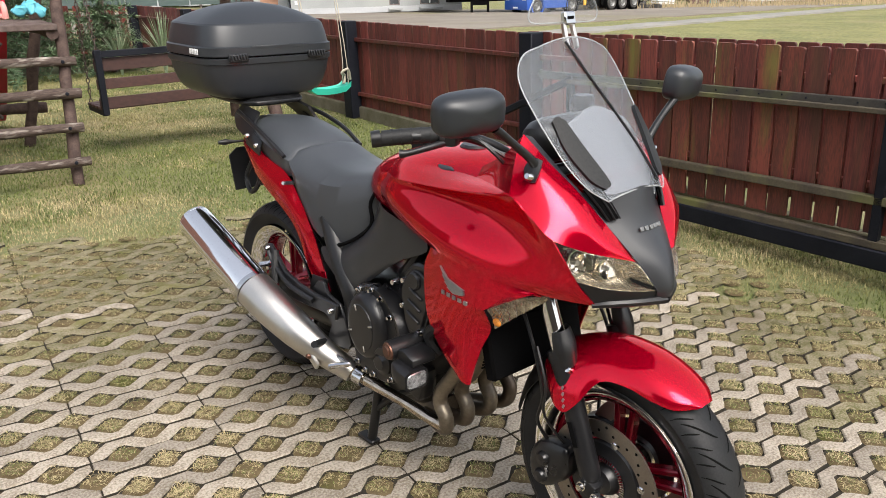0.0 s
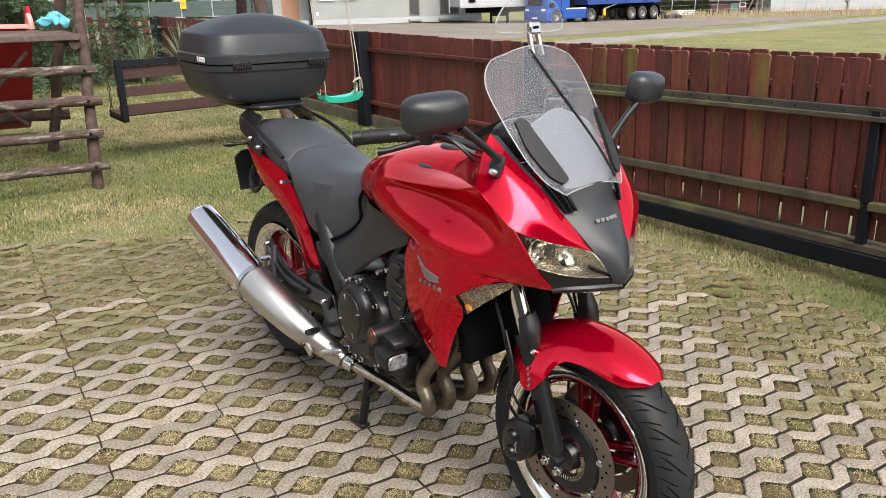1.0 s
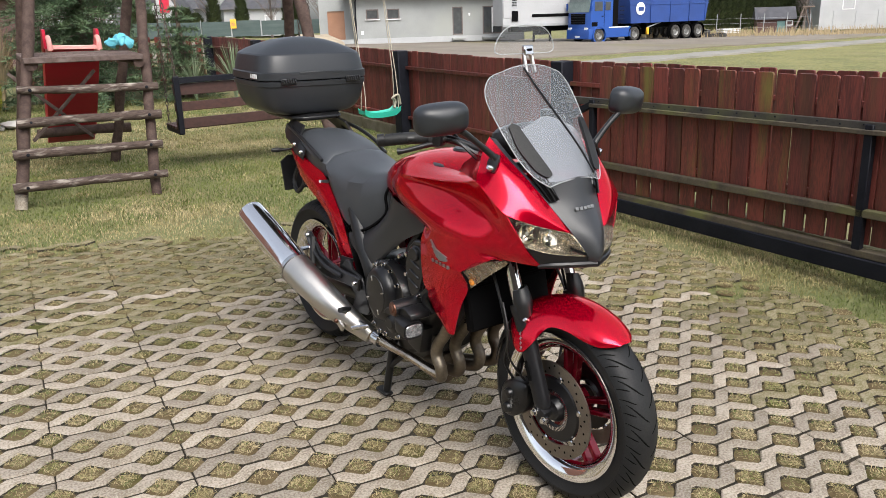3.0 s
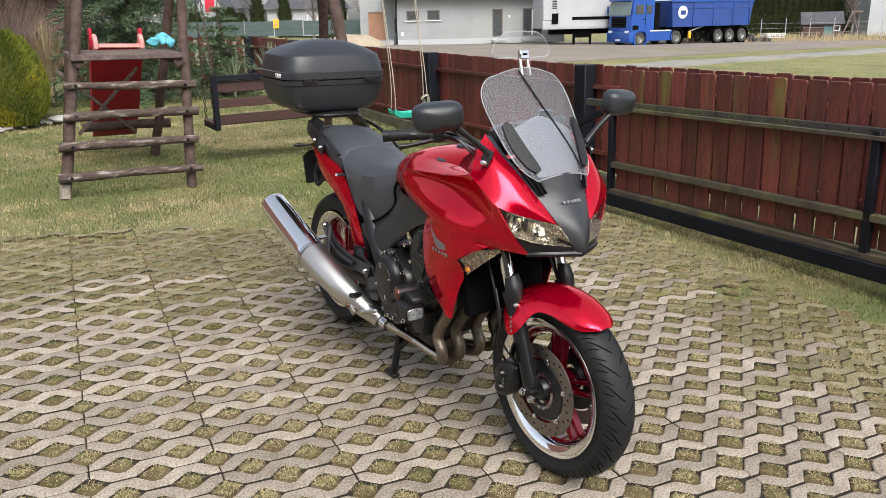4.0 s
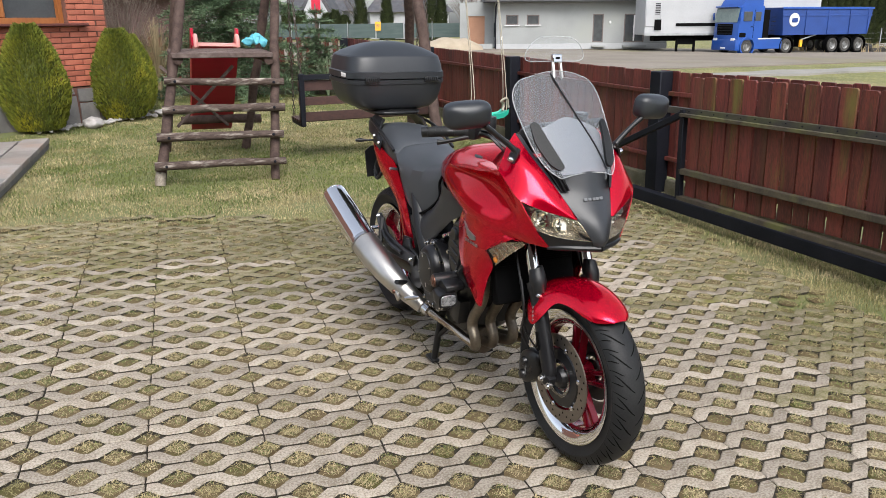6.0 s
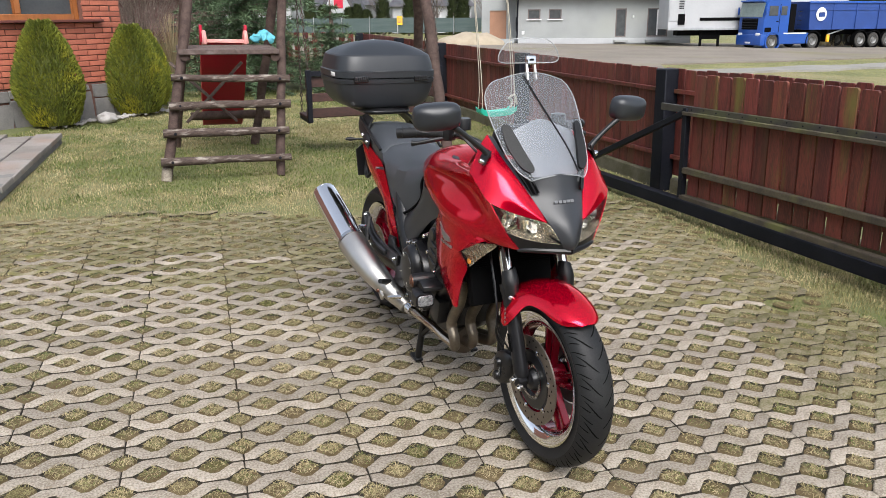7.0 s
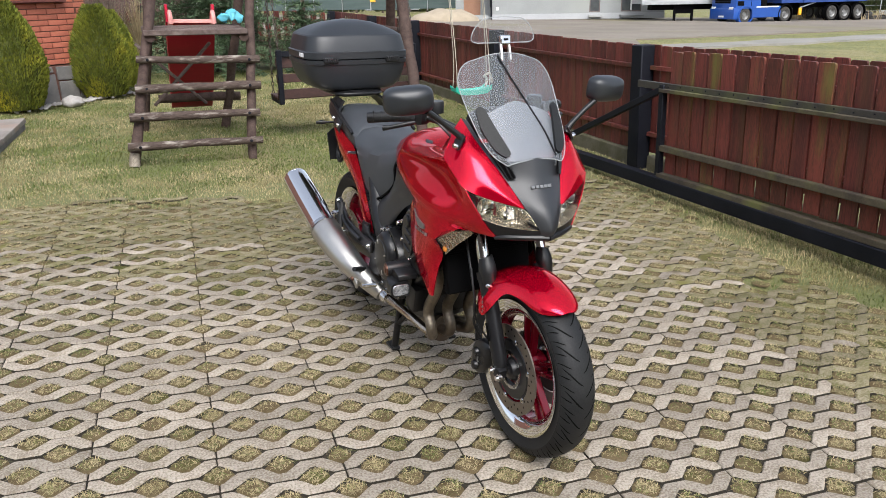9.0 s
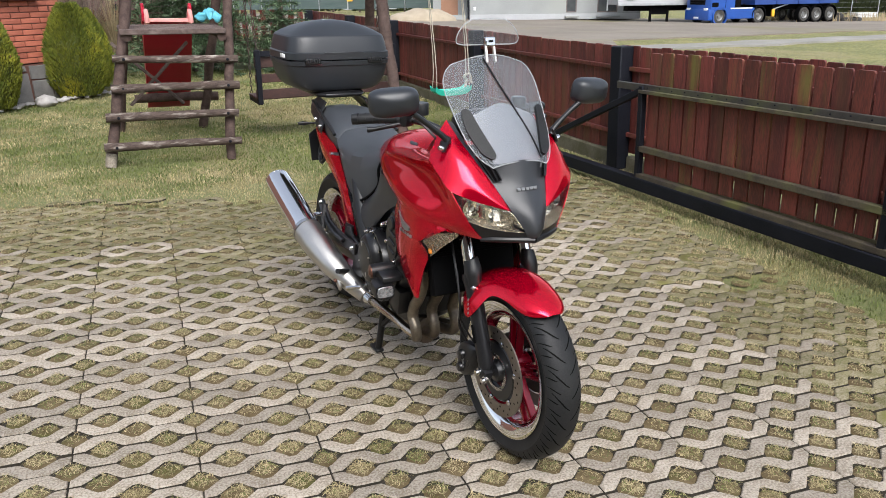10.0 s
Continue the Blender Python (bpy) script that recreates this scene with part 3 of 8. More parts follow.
M_THUJA = mat("golden_thuja_leaf", (0.2, 0.21, 0.016), (0.09, 0.118, 0.011), 0.8, 0, 3, 20, 0.0, vary=0.35, island=True, c3=(0.48, 0.42, 0.022))
M_SPRUCE = mat("spruce_needles", (0.12, 0.175, 0.085), (0.065, 0.11, 0.058), 0.85, 0, 3, 20, 0.0, vary=0.4, island=True)
M_TWIG = mat("bare_twigs", (0.14, 0.105, 0.085), (0.1, 0.075, 0.06), 0.9, 0, 8, 60, 0.2, vary=0.3)
M_STRAW = mat("dry_reed", (0.34, 0.27, 0.16), (0.26, 0.2, 0.11), 0.9, 0, 8, 60, 0.1, vary=0.3, island=True)
M_WHITESTONE = mat("white_limestone", (0.42, 0.4, 0.38), (0.33, 0.31, 0.29), 0.85, 0, 12, 60, 0.5, 0.006)
M_THUJAIN = mat("thuja_inner_shade", (0.1, 0.11, 0.015), (0.06, 0.075, 0.012), 0.9, 0, 12, 60, 0.5, 0.01)


def make_thuja(x, y, h, r, seed, lab):
    rng = random.Random(seed)
    g = gz(x, y)
    t = hold("thuja_shrub", pose(x, y, g - 0.02), lab, "shrub", "clipped thujas by the house")
    part("trunk", tubed([(0, 0, 0), (0.01, 0, h * 0.5)], [0.05, 0.03], 8, 2), M_TWIG, t)
    def prof(f):
        return r * (math.sin(math.pi * clamp(0.16 + 0.78 * f, 0, 1)) ** 0.75) * (1 - 0.25 * f)
    # solid core whose darker colour stands in for shade inside the crown
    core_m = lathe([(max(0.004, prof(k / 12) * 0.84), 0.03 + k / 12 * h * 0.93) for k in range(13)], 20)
    part("shade_core", core_m, M_THUJAIN, t, "solid core in the dark tone of the crown's inner shade")
    bm = bmesh.new()
    for i in range(15000):
        f = rng.random() ** 0.85
        z0 = 0.02 + f * h * 0.97
        a = rng.uniform(0, 2 * math.pi)
        lump = 1 + 0.09 * noise.noise((math.cos(a) * 2.2, math.sin(a) * 2.2, z0 * 3 + seed)) + 0.05 * noise.noise((math.cos(a) * 7, math.sin(a) * 7, z0 * 6 + seed))
        k = prof(f) * lump * rng.uniform(0.86, 1.0)
        p = Vector((k * math.cos(a), k * math.sin(a), z0))
        out = Vector((math.cos(a), math.sin(a), 1.5 + rng.uniform(-0.5, 0.5))).normalized()
        side = out.cross(Vector((rng.uniform(-1, 1), rng.uniform(-1, 1), rng.uniform(-0.3, 0.3)))).normalized()
        L, w = rng.uniform(0.03, 0.062), rng.uniform(0.005, 0.01)
        mid = p + out * L * 0.5
        v = [bm.verts.new(q) for q in (p, mid + side * w, p + out * L, mid - side * w)]
        bm.faces.new(v)
    part("crown", bm, M_THUJA, t, shade=False)
    return t


make_thuja(-6.36, 6.42, 1.2, 0.4, 1, "large golden-green clipped thuja, flame shaped, against the brick wall")
make_thuja(-6.2, 7.68, 1.13, 0.39, 2, "golden-green clipped thuja, egg shaped, at the house corner")
make_thuja(-6.52, 8.28, 1.03, 0.34, 3, "yellower thuja standing half behind another at the house corner")

# ---- motorcycle ----
BIKE = SITE @ pose(-0.518, 2.746, 0, 0, 0, -46.5)
bike = hold("motorcycle", BIKE, "red touring motorcycle with a tall windscreen, on its stand", "motorcycle")
M_LENS = film("clear_lens", (0.05, 0.05, 0.05), 0.1, 0.03)
# smoked by tint; the pale colour of the screens stands in for reflected sky
M_SCREEN = film("smoked_screen_sky_veil", (0.82, 0.88, 0.96), 0.11, 0.4, (0.8, 0.805, 0.82))
M_INNER = film("inner_screen_sky_veil", (0.27, 0.288, 0.315), 0.62, 0.3, (0.8, 0.805, 0.82))
M_CLEAR = film("clear_screen", (0.85, 0.88, 0.92), 0.06, 0.3, (0.94, 0.945, 0.95))
M_EDGE = film("screen_edge", (0.5, 0.52, 0.53), 0.45, 0.15)
M_REFL = mat("headlamp_reflector", (0.78, 0.71, 0.57), (0.32, 0.27, 0.19), 0.16, 0.8, 38, 120, 0.9, 0.01)
M_AMBER = mat("amber_bulb", (0.75, 0.25, 0.03), (0.7, 0.3, 0.05), 0.25, 0, 8, 90, 0.0)
M_DARK = mat("dark_cavity", (0.002, 0.002, 0.0024), (0.0035, 0.0035, 0.0038), 0.8, 0, 8, 90, 0.1, spec=0.08)
M_BADGE = mat("silver_badge", (0.24, 0.24, 0.24), (0.19, 0.19, 0.19), 0.35, 0.6, 8, 90, 0.0)
M_RUST2 = mat("bronze_end_cap", (0.16, 0.075, 0.05), (0.1, 0.05, 0.035), 0.4, 0.7, 20, 90, 0.1)
M_LAMPW = mat("bright_lamp_reflector", (0.7, 0.71, 0.73), (0.25, 0.26, 0.28), 0.2, 0.6, 90, 160, 0.5, 0.003)
M_BOWL = mat("lamp_bowl", (0.86, 0.79, 0.66), (0.8, 0.72, 0.58), 0.16, 1.0, 30, 90, 0.3, 0.003)


def skin(rows, nu=6, nv=4, thick=0.003, mirror=1):
    """A smooth shell through rows of control points, given a thickness inwards; mirror -1 is the right-hand side."""
    rows = [[(x, y * mirror, z0) for x, y, z0 in r] for r in rows]
    fine = [curve_pts(r, nu) for r in rows]
    cols = [curve_pts([r[i] for r in fine], nv) for i in range(len(fine[0]))]
    bm = bmesh.new()
    vs = [[bm.verts.new(p) for p in c] for c in cols]
    for a, b in zip(vs, vs[1:]):
        for j in range(len(a) - 1):
            bm.faces.new((a[j], a[j + 1], b[j + 1], b[j]))
    bm.normal_update()
    c = Vector((1.0, 0, 0.7))
    mid = list(bm.faces)[len(bm.faces) // 2]
    if mid.normal.dot(mid.calc_center_median() - c) < 0:
        bmesh.ops.reverse_faces(bm, faces=bm.faces)
    if thick:
        bmesh.ops.solidify(bm, geom=list(bm.faces), thickness=thick)
        bmesh.ops.recalc_face_normals(bm, faces=bm.faces)
    return bm


def sides(name, rows, material, parent, label="", nu=6, nv=4, thick=0.003):
    return [part(name, skin(rows, nu, nv, thick, s), material, parent, label) for s in (-1, 1)]


def ell(cx, cy, cz, rx, ry, rz, n=12, p=2.6):
    """A ring of a rounded cross-section in the plane of y and z."""
    return [(cx, cy + ry * math.copysign(abs(math.cos(a)) ** (2 / p), math.cos(a)), cz + rz * math.copysign(abs(math.sin(a)) ** (2 / p), math.sin(a))) for a in [2 * math.pi * k / n for k in range(n)]]


def smooth_loft(rings, n=4, caps=True):
    """A loft whose rings are joined by smooth curves."""
    k = len(rings[0])
    tracks = [curve_pts([r[i] for r in rings], n) for i in range(k)]
    return loft([[tracks[i][j] for i in range(k)] for j in range(len(tracks[0]))], True, caps)


# fairing: a knife-edged shoulder, a hollow under it, and a full flank below
sides("side_fairing", [
    [(0.745, 0.138, 0.908), (0.86, 0.187, 0.914), (1.0, 0.207, 0.928), (1.12, 0.222, 0.944), (1.24, 0.234, 0.962), (1.302, 0.238, 0.973), (1.358, 0.231, 0.936), (1.408, 0.218, 0.898)],
    [(0.743, 0.148, 0.89), (0.855, 0.189, 0.897), (1.0, 0.190, 0.906), (1.12, 0.196, 0.912), (1.235, 0.203, 0.917), (1.315, 0.211, 0.912), (1.375, 0.216, 0.89), (1.418, 0.209, 0.875)],
    [(0.742, 0.155, 0.868), (0.85, 0.198, 0.875), (1.0, 0.208, 0.882), (1.12, 0.209, 0.885), (1.235, 0.204, 0.88), (1.325, 0.206, 0.868), (1.385, 0.206, 0.855), (1.427, 0.197, 0.85)],
    [(0.742, 0.155, 0.846), (0.855, 0.202, 0.848), (1.0, 0.231, 0.848), (1.12, 0.241, 0.844), (1.24, 0.232, 0.836), (1.335, 0.212, 0.828), (1.398, 0.197, 0.82), (1.438, 0.179, 0.815)],
    [(0.748, 0.151, 0.826), (0.87, 0.197, 0.818), (1.0, 0.232, 0.816), (1.12, 0.249, 0.812), (1.25, 0.24, 0.802), (1.345, 0.209, 0.79), (1.405, 0.183, 0.783), (1.447, 0.16, 0.785)],
    [(0.768, 0.15, 0.812), (0.9, 0.19, 0.796), (1.03, 0.226, 0.79), (1.12, 0.243, 0.786), (1.255, 0.235, 0.775), (1.352, 0.186, 0.756), (1.412, 0.158, 0.752), (1.464, 0.134, 0.752)],
], M_RED, bike, nu=6, nv=5)
sides("side_panel", [
    [(1.03, 0.215, 0.788), (1.1, 0.239, 0.786), (1.18, 0.2415, 0.782), (1.258, 0.2315, 0.774), (1.355, 0.18, 0.752)],
    [(1.006, 0.217, 0.735), (1.09, 0.236, 0.735), (1.17, 0.2415, 0.735), (1.236, 0.236, 0.737), (1.33, 0.2, 0.749)],
    [(1.001, 0.215, 0.69), (1.08, 0.231, 0.69), (1.15, 0.2375, 0.69), (1.2, 0.2365, 0.69), (1.228, 0.232, 0.69)],
], M_RED, bike, nu=6, nv=4)
sides("lower_fairing", [
    [(1.001, 0.215, 0.691), (1.08, 0.231, 0.691), (1.15, 0.2375, 0.691), (1.2, 0.2365, 0.691), (1.228, 0.232, 0.691)],
    [(1.003, 0.214, 0.64), (1.07, 0.226, 0.64), (1.13, 0.229, 0.64), (1.18, 0.222, 0.636), (1.219, 0.196, 0.628)],
    [(1.017, 0.212, 0.58), (1.07, 0.22, 0.58), (1.12, 0.221, 0.58), (1.16, 0.214, 0.578), (1.194, 0.198, 0.572)],
    [(1.062, 0.208, 0.515), (1.095, 0.213, 0.515), (1.125, 0.213, 0.515), (1.15, 0.209, 0.513), (1.172, 0.2, 0.51)],
    [(1.12, 0.202, 0.46), (1.13, 0.204, 0.458), (1.14, 0.204, 0.456), (1.15, 0.203, 0.456), (1.158, 0.2, 0.458)],
], M_RED, bike, nu=5, nv=5)
cowls = sides("upper_cowl", [
    [(1.262, 0.160, 1.084), (1.33, 0.148, 1.031), (1.391, 0.131, 0.983), (1.440, 0.097, 0.920), (1.499, 0.064, 0.846)],
    [(1.276, 0.196, 1.044), (1.341, 0.191, 1.010), (1.404, 0.172, 0.956), (1.452, 0.138, 0.905), (1.502, 0.07, 0.848)],
    [(1.302, 0.238, 0.975), (1.356, 0.232, 0.939), (1.408, 0.2185, 0.901), (1.455, 0.156, 0.872), (1.503, 0.07, 0.847)],
], M_RED, bike, nu=6, nv=6)
# red inner face above the shoulder, towards the tank
sides("cockpit_trim", [
    [(1.262, 0.159, 1.083), (1.2, 0.15, 1.03), (1.12, 0.14, 0.985)],
    [(1.285, 0.205, 1.028), (1.22, 0.18, 0.992), (1.12, 0.155, 0.965)],
    [(1.302, 0.237, 0.974), (1.225, 0.205, 0.965), (1.12, 0.168, 0.953)],
], M_RED, bike, nu=5, nv=4)
sides("screen_surround", [
    [(1.262, 0.158, 1.083), (1.33, 0.146, 1.029), (1.391, 0.129, 0.981), (1.425, 0.104, 0.94)],
    [(1.272, 0.144, 1.078), (1.34, 0.13, 1.02), (1.398, 0.11, 0.968), (1.435, 0.088, 0.937)],
], M_GREYPL, bike, "dark grey trim under the screen", nu=5, nv=3)
# dark middle of the nose
nose = part("nose_panel", skin([
    [(1.386, -0.122, 0.978), (1.438, -0.095, 0.92), (1.501, -0.062, 0.846), (1.535, -0.034, 0.79), (1.532, -0.022, 0.762)],
    [(1.432, -0.068, 0.974), (1.466, -0.05, 0.912), (1.524, -0.03, 0.842), (1.548, -0.015, 0.79), (1.545, -0.011, 0.764)],
    [(1.452, 0, 0.985), (1.480, 0, 0.91), (1.533, 0, 0.842), (1.553, 0, 0.79), (1.548, 0, 0.765)],
    [(1.432, 0.068, 0.974), (1.466, 0.05, 0.912), (1.524, 0.03, 0.842), (1.548, 0.015, 0.79), (1.545, 0.011, 0.764)],
    [(1.386, 0.122, 0.978), (1.438, 0.095, 0.92), (1.501, 0.062, 0.846), (1.535, 0.034, 0.79), (1.532, 0.022, 0.762)],
], 6, 4, 0.004), M_GREYPL, bike, "matt dark grey nose panel")
for s in (-1, 1):
    v = part("nose_vent", skin([
        [(1.395, 0.122, 0.984), (1.418, 0.109, 0.953), (1.441, 0.0925, 0.922)],
        [(1.409, 0.108, 0.985), (1.432, 0.096, 0.954), (1.451, 0.084, 0.925)],
        [(1.421, 0.094, 0.982), (1.443, 0.084, 0.952), (1.458, 0.076, 0.929)]], 4, 4, 0.004, s), M_DARK, nose, "black slotted vent")
    v.location = (0.002, 0.001 * s, 0.002)
    for p, q in (((1.397, 0.12, 0.986), (1.443, 0.091, 0.922)), ((1.41, 0.106, 0.988), (1.452, 0.083, 0.925)), ((1.421, 0.093, 0.985), (1.459, 0.0755, 0.929))):
        part("vent_fin", tubed([(p[0] + 0.002, p[1] * s, p[2]), ((p[0] + q[0]) / 2 + 0.005, (p[1] + q[1]) / 2 * s, (p[2] + q[2]) / 2), (q[0] + 0.002, q[1] * s, q[2])], 0.0022, 6, 3), M_BLACK, v)
# raised marks on the nose and sides stand in for lettering
for k in range(5):
    w = 0.009 if k != 2 else 0.008
    part("badge_mark", boxed((0.003, w * 1.35, 0.0095), pose(1.4875 - abs(k - 2) * 0.0014, -0.029 + 0.0145 * k, 0.904, 0, -24), 0.001), M_BADGE, nose, "small raised silver badge mark")

# headlamps
for s in (-1, 1):
    lamp_top = [(1.408, 0.217, 0.899), (1.455, 0.154, 0.87), (1.5, 0.071, 0.846), (1.531, 0.037, 0.795)]
    lamp_bot = [(1.438, 0.175, 0.812), (1.479, 0.131, 0.797), (1.513, 0.08, 0.789), (1.533, 0.035, 0.784)]
    lampo = part("headlamp", skin([[(x - 0.05, y * 0.97, z0) for x, y, z0 in lamp_top], [(x - 0.062, (a[1] + b[1]) / 2 * 0.93, (a[2] + b[2]) / 2) for (x, _, _), a, b in zip(lamp_top, lamp_top, lamp_bot)], [(x - 0.05, y * 0.97, z0) for x, y, z0 in lamp_bot]], 6, 4, 0.002, s), M_REFL, bike, "clear headlamp with a silver faceted reflector")
    part("lens", skin([lamp_top, [((a[0] + b[0]) / 2 + 0.006, (a[1] + b[1]) / 2, (a[2] + b[2]) / 2) for a, b in zip(lamp_top, lamp_bot)], lamp_bot], 6, 4, 0.002, s), M_LENS, lampo).visible_shadow = False
    for row in (lamp_top, lamp_bot):
        part("lamp_wall", skin([row, [(x - 0.05, y * 0.97, z0) for x, y, z0 in row]], 6, 2, 0.002, s), M_REFL, lampo)
    for k in range(1, 6):
        f = (k + 0.4) / 6
        a, b = Vector(lamp_top[0]).lerp(Vector(lamp_top[2]), f), Vector(lamp_bot[0]).lerp(Vector(lamp_bot[2]), f)
        c = (a + b) / 2
        part("reflector_facet", boxed((0.004, 0.02, (a - b).length * 0.6), pose(c.x - 0.044, c.y * 0.97 * s, c.z, 0, (-28, 12, 30, -8, 22, -20)[k], (55, 30, 10, 60, 35, 15)[k] * s), 0.001), M_BOWL, lampo)
    for c, r in (((1.412, 0.15, 0.838), 0.026), ((1.448, 0.096, 0.823), 0.022)):
        bowl = part("lamp_bowl", lathe([(r * 0.25, -0.018), (r * 0.6, -0.014), (r * 0.9, -0.003), (r, 0.008), (r * 1.08, 0.008)], 24, pose(c[0], c[1] * s, c[2], 0, 82, 8 * s)), M_CHROME, lampo, "chrome lamp bowl")
        part("bulb_shield", lathe([(0, 0.01), (r * 0.22, 0.009), (r * 0.26, 0.004), (r * 0.26, -0.016)], 14, pose(c[0], c[1] * s, c[2], 0, 82, 8 * s)), M_SATIN, bowl)
    # strip under the lamp
    part("lamp_grille", skin([[(1.439, 0.173, 0.809), (1.48, 0.13, 0.794), (1.514, 0.08, 0.786), (1.535, 0.02, 0.781)], [(1.46, 0.137, 0.758), (1.485, 0.11, 0.762), (1.512, 0.07, 0.763), (1.532, 0.02, 0.762)]], 5, 3, 0.003, s), M_BLACK, bike, "black strip under the headlamp")
    lip = part("chin_lip", tubed([(1.455, 0.138 * s, 0.752), (1.48, 0.112 * s, 0.757), (1.512, 0.068 * s, 0.759), (1.54, 0.0, 0.757)], [0.006, 0.009, 0.009, 0.01], 8, 4), M_BLACK, bike)
    # turn signal in the lower edge of the fairing
    sg = part("turn_signal", skin([[(1.23, 0.221, 0.688), (1.285, 0.206, 0.728), (1.352, 0.168, 0.746)], [(1.228, 0.2, 0.66), (1.285, 0.185, 0.702), (1.352, 0.158, 0.738)], [(1.224, 0.188, 0.628), (1.285, 0.176, 0.68), (1.348, 0.158, 0.73)]], 5, 4, 0.002, s), M_REFL, bike, "clear turn signal with an amber bulb")
    part("lens", skin([[(1.23, 0.232, 0.69), (1.288, 0.22, 0.733), (1.356, 0.178, 0.749)], [(1.236, 0.222, 0.66), (1.292, 0.206, 0.706), (1.356, 0.172, 0.741)], [(1.222, 0.198, 0.628), (1.29, 0.188, 0.682), (1.352, 0.166, 0.732)]], 5, 4, 0.002, s), M_LENS, sg).visible_shadow = False
    for k in range(6):
        f = 0.16 + 0.14 * k
        part("reflector_rib", tubed([(1.23 + 0.122 * f, (0.224 - 0.052 * f) * s, 0.688 + 0.066 * f - 0.012 * f * f), (1.232 + 0.12 * f, (0.203 - 0.045 * f) * s, 0.66 + 0.08 * f), (1.226 + 0.122 * f, (0.19 - 0.032 * f) * s, 0.631 + 0.1 * f)], 0.0014, 5, 3), M_CHROME, sg)
    bm = bmesh.new()
    bmesh.ops.create_icosphere(bm, subdivisions=2, radius=0.012, matrix=pose(1.242, 0.2 * s, 0.655) @ Matrix.Diagonal((1.1, 0.4, 0.8, 1)))
    part("bulb", bm, M_AMBER, sg, "amber bulb")
    # wing-shaped mark on the side
    for tip, bend, w in (((1.092, 0.76), (1.116, 0.731), 0.0046), ((1.1, 0.741), (1.125, 0.72), 0.0038), ((1.108, 0.726), (1.132, 0.712), 0.0032), ((1.118, 0.714), (1.14, 0.707), 0.0028)):
        root = (1.178, 0.712 + (bend[1] - 0.712) * 0.5)
        part("wing_mark", plate([tip, (bend[0], bend[1] - w), (root[0] - 0.012, root[1] - w * 0.8), (root[0], root[1] + w * 0.4), (bend[0] + 0.004, bend[1] + w)], 0.006, pose(0, -0.2385 if s < 0 else 0.2445, 0, 90, 0, 0), 0.0005), M_BADGE, bike, "silver wing-shaped mark")
    for k in range(5):
        part("badge_mark", boxed((0.0115, 0.005, 0.010), pose(1.096 + 0.0205 * k, (0.2345 + 0.0013 * k) * s, 0.692, 0, 0), 0.0006), M_BADGE, bike, "raised silver badge mark")
    # dark duct between tank and fairing
    part("air_duct", skin([[(0.965, 0.172, 0.795), (1.0, 0.19, 0.79), (1.03, 0.2, 0.765)], [(0.985, 0.18, 0.735), (1.01, 0.19, 0.735), (1.03, 0.2, 0.735)]], 4, 3, 0.003, s), M_DARK, bike)

# radiator and the dark inside of the fairing
rad = part("radiator", boxed((0.035, 0.33, 0.27), pose(1.16, 0, 0.6, 0, -14), 0.006), M_DARK, bike, "black finned radiator")
for k in range(26):
    part("fin", boxed((0.004, 0.31, 0.0035), pose(1.18 + 0.0022 * (k - 13), 0, 0.485 + 0.009 * k, 0, -14)), M_DARK, rad)
part("inner_fairing", skin([[(1.12, -0.2, 0.7), (1.13, 0, 0.78), (1.12, 0.2, 0.7)], [(1.30, -0.17, 0.745), (1.30, 0, 0.80), (1.30, 0.17, 0.745)], [(1.5, -0.07, 0.765), (1.52, 0, 0.768), (1.5, 0.07, 0.765)]], 5, 5, 0.004), M_DARK, bike)
for s in (-1, 1):
    part("inner_side", skin([[(1.13, 0.19, 0.74), (1.2, 0.19, 0.73), (1.3, 0.14, 0.74)], [(1.13, 0.18, 0.5), (1.16, 0.185, 0.55), (1.22, 0.18, 0.64)]], 4, 4, 0.003, s), M_DARK, bike)

# windscreen
def screen_pt(y, z0, off=0.0):
    return (1.45 - 0.73 * (z0 - 0.965) - 1.8 * y * y + off, y, z0)


def screen(name, outline, material, off, label, edge=True):
    """outline: half-widths at heights, from the bottom up."""
    rows = []
    for z0, w, dz in outline:
        rows.append([screen_pt(w * k / 4, z0 + dz * (1 - (k / 4) ** 2), off) for k in range(-4, 5)])
    ob = part(name, skin(rows, 2, 4, 0), material, bike, label)
    ob.visible_shadow = False
    rim = [rows[i][0] for i in range(len(rows))] + rows[-1][1:-1] + [rows[i][-1] for i in range(len(rows) - 1, -1, -1)] + rows[0][1:-1][::-1]
    bm = bmesh.new()
    tube(bm, rim + [rim[0]], 0.0016, 6, 3, False)
    part("screen_edge", bm, M_EDGE, ob)
    return ob


big = screen("windscreen", ((0.966, 0.096, 0.014), (0.99, 0.126, 0.01), (1.03, 0.146, 0.006), (1.08, 0.157, 0.002), (1.13, 0.164, 0), (1.18, 0.167, 0), (1.215, 0.157, 0.005), (1.243, 0.132, 0.014), (1.256, 0.094, 0.016)), M_SCREEN, 0.012, "tall lightly smoked windscreen")
small = screen("inner_screen", ((0.955, 0.09, 0.0), (1.02, 0.118, 0.0), (1.075, 0.125, 0.008), (1.1, 0.1, 0.022), (1.112, 0.06, 0.02)), M_INNER, -0.016, "shorter smoked screen behind the tall one")
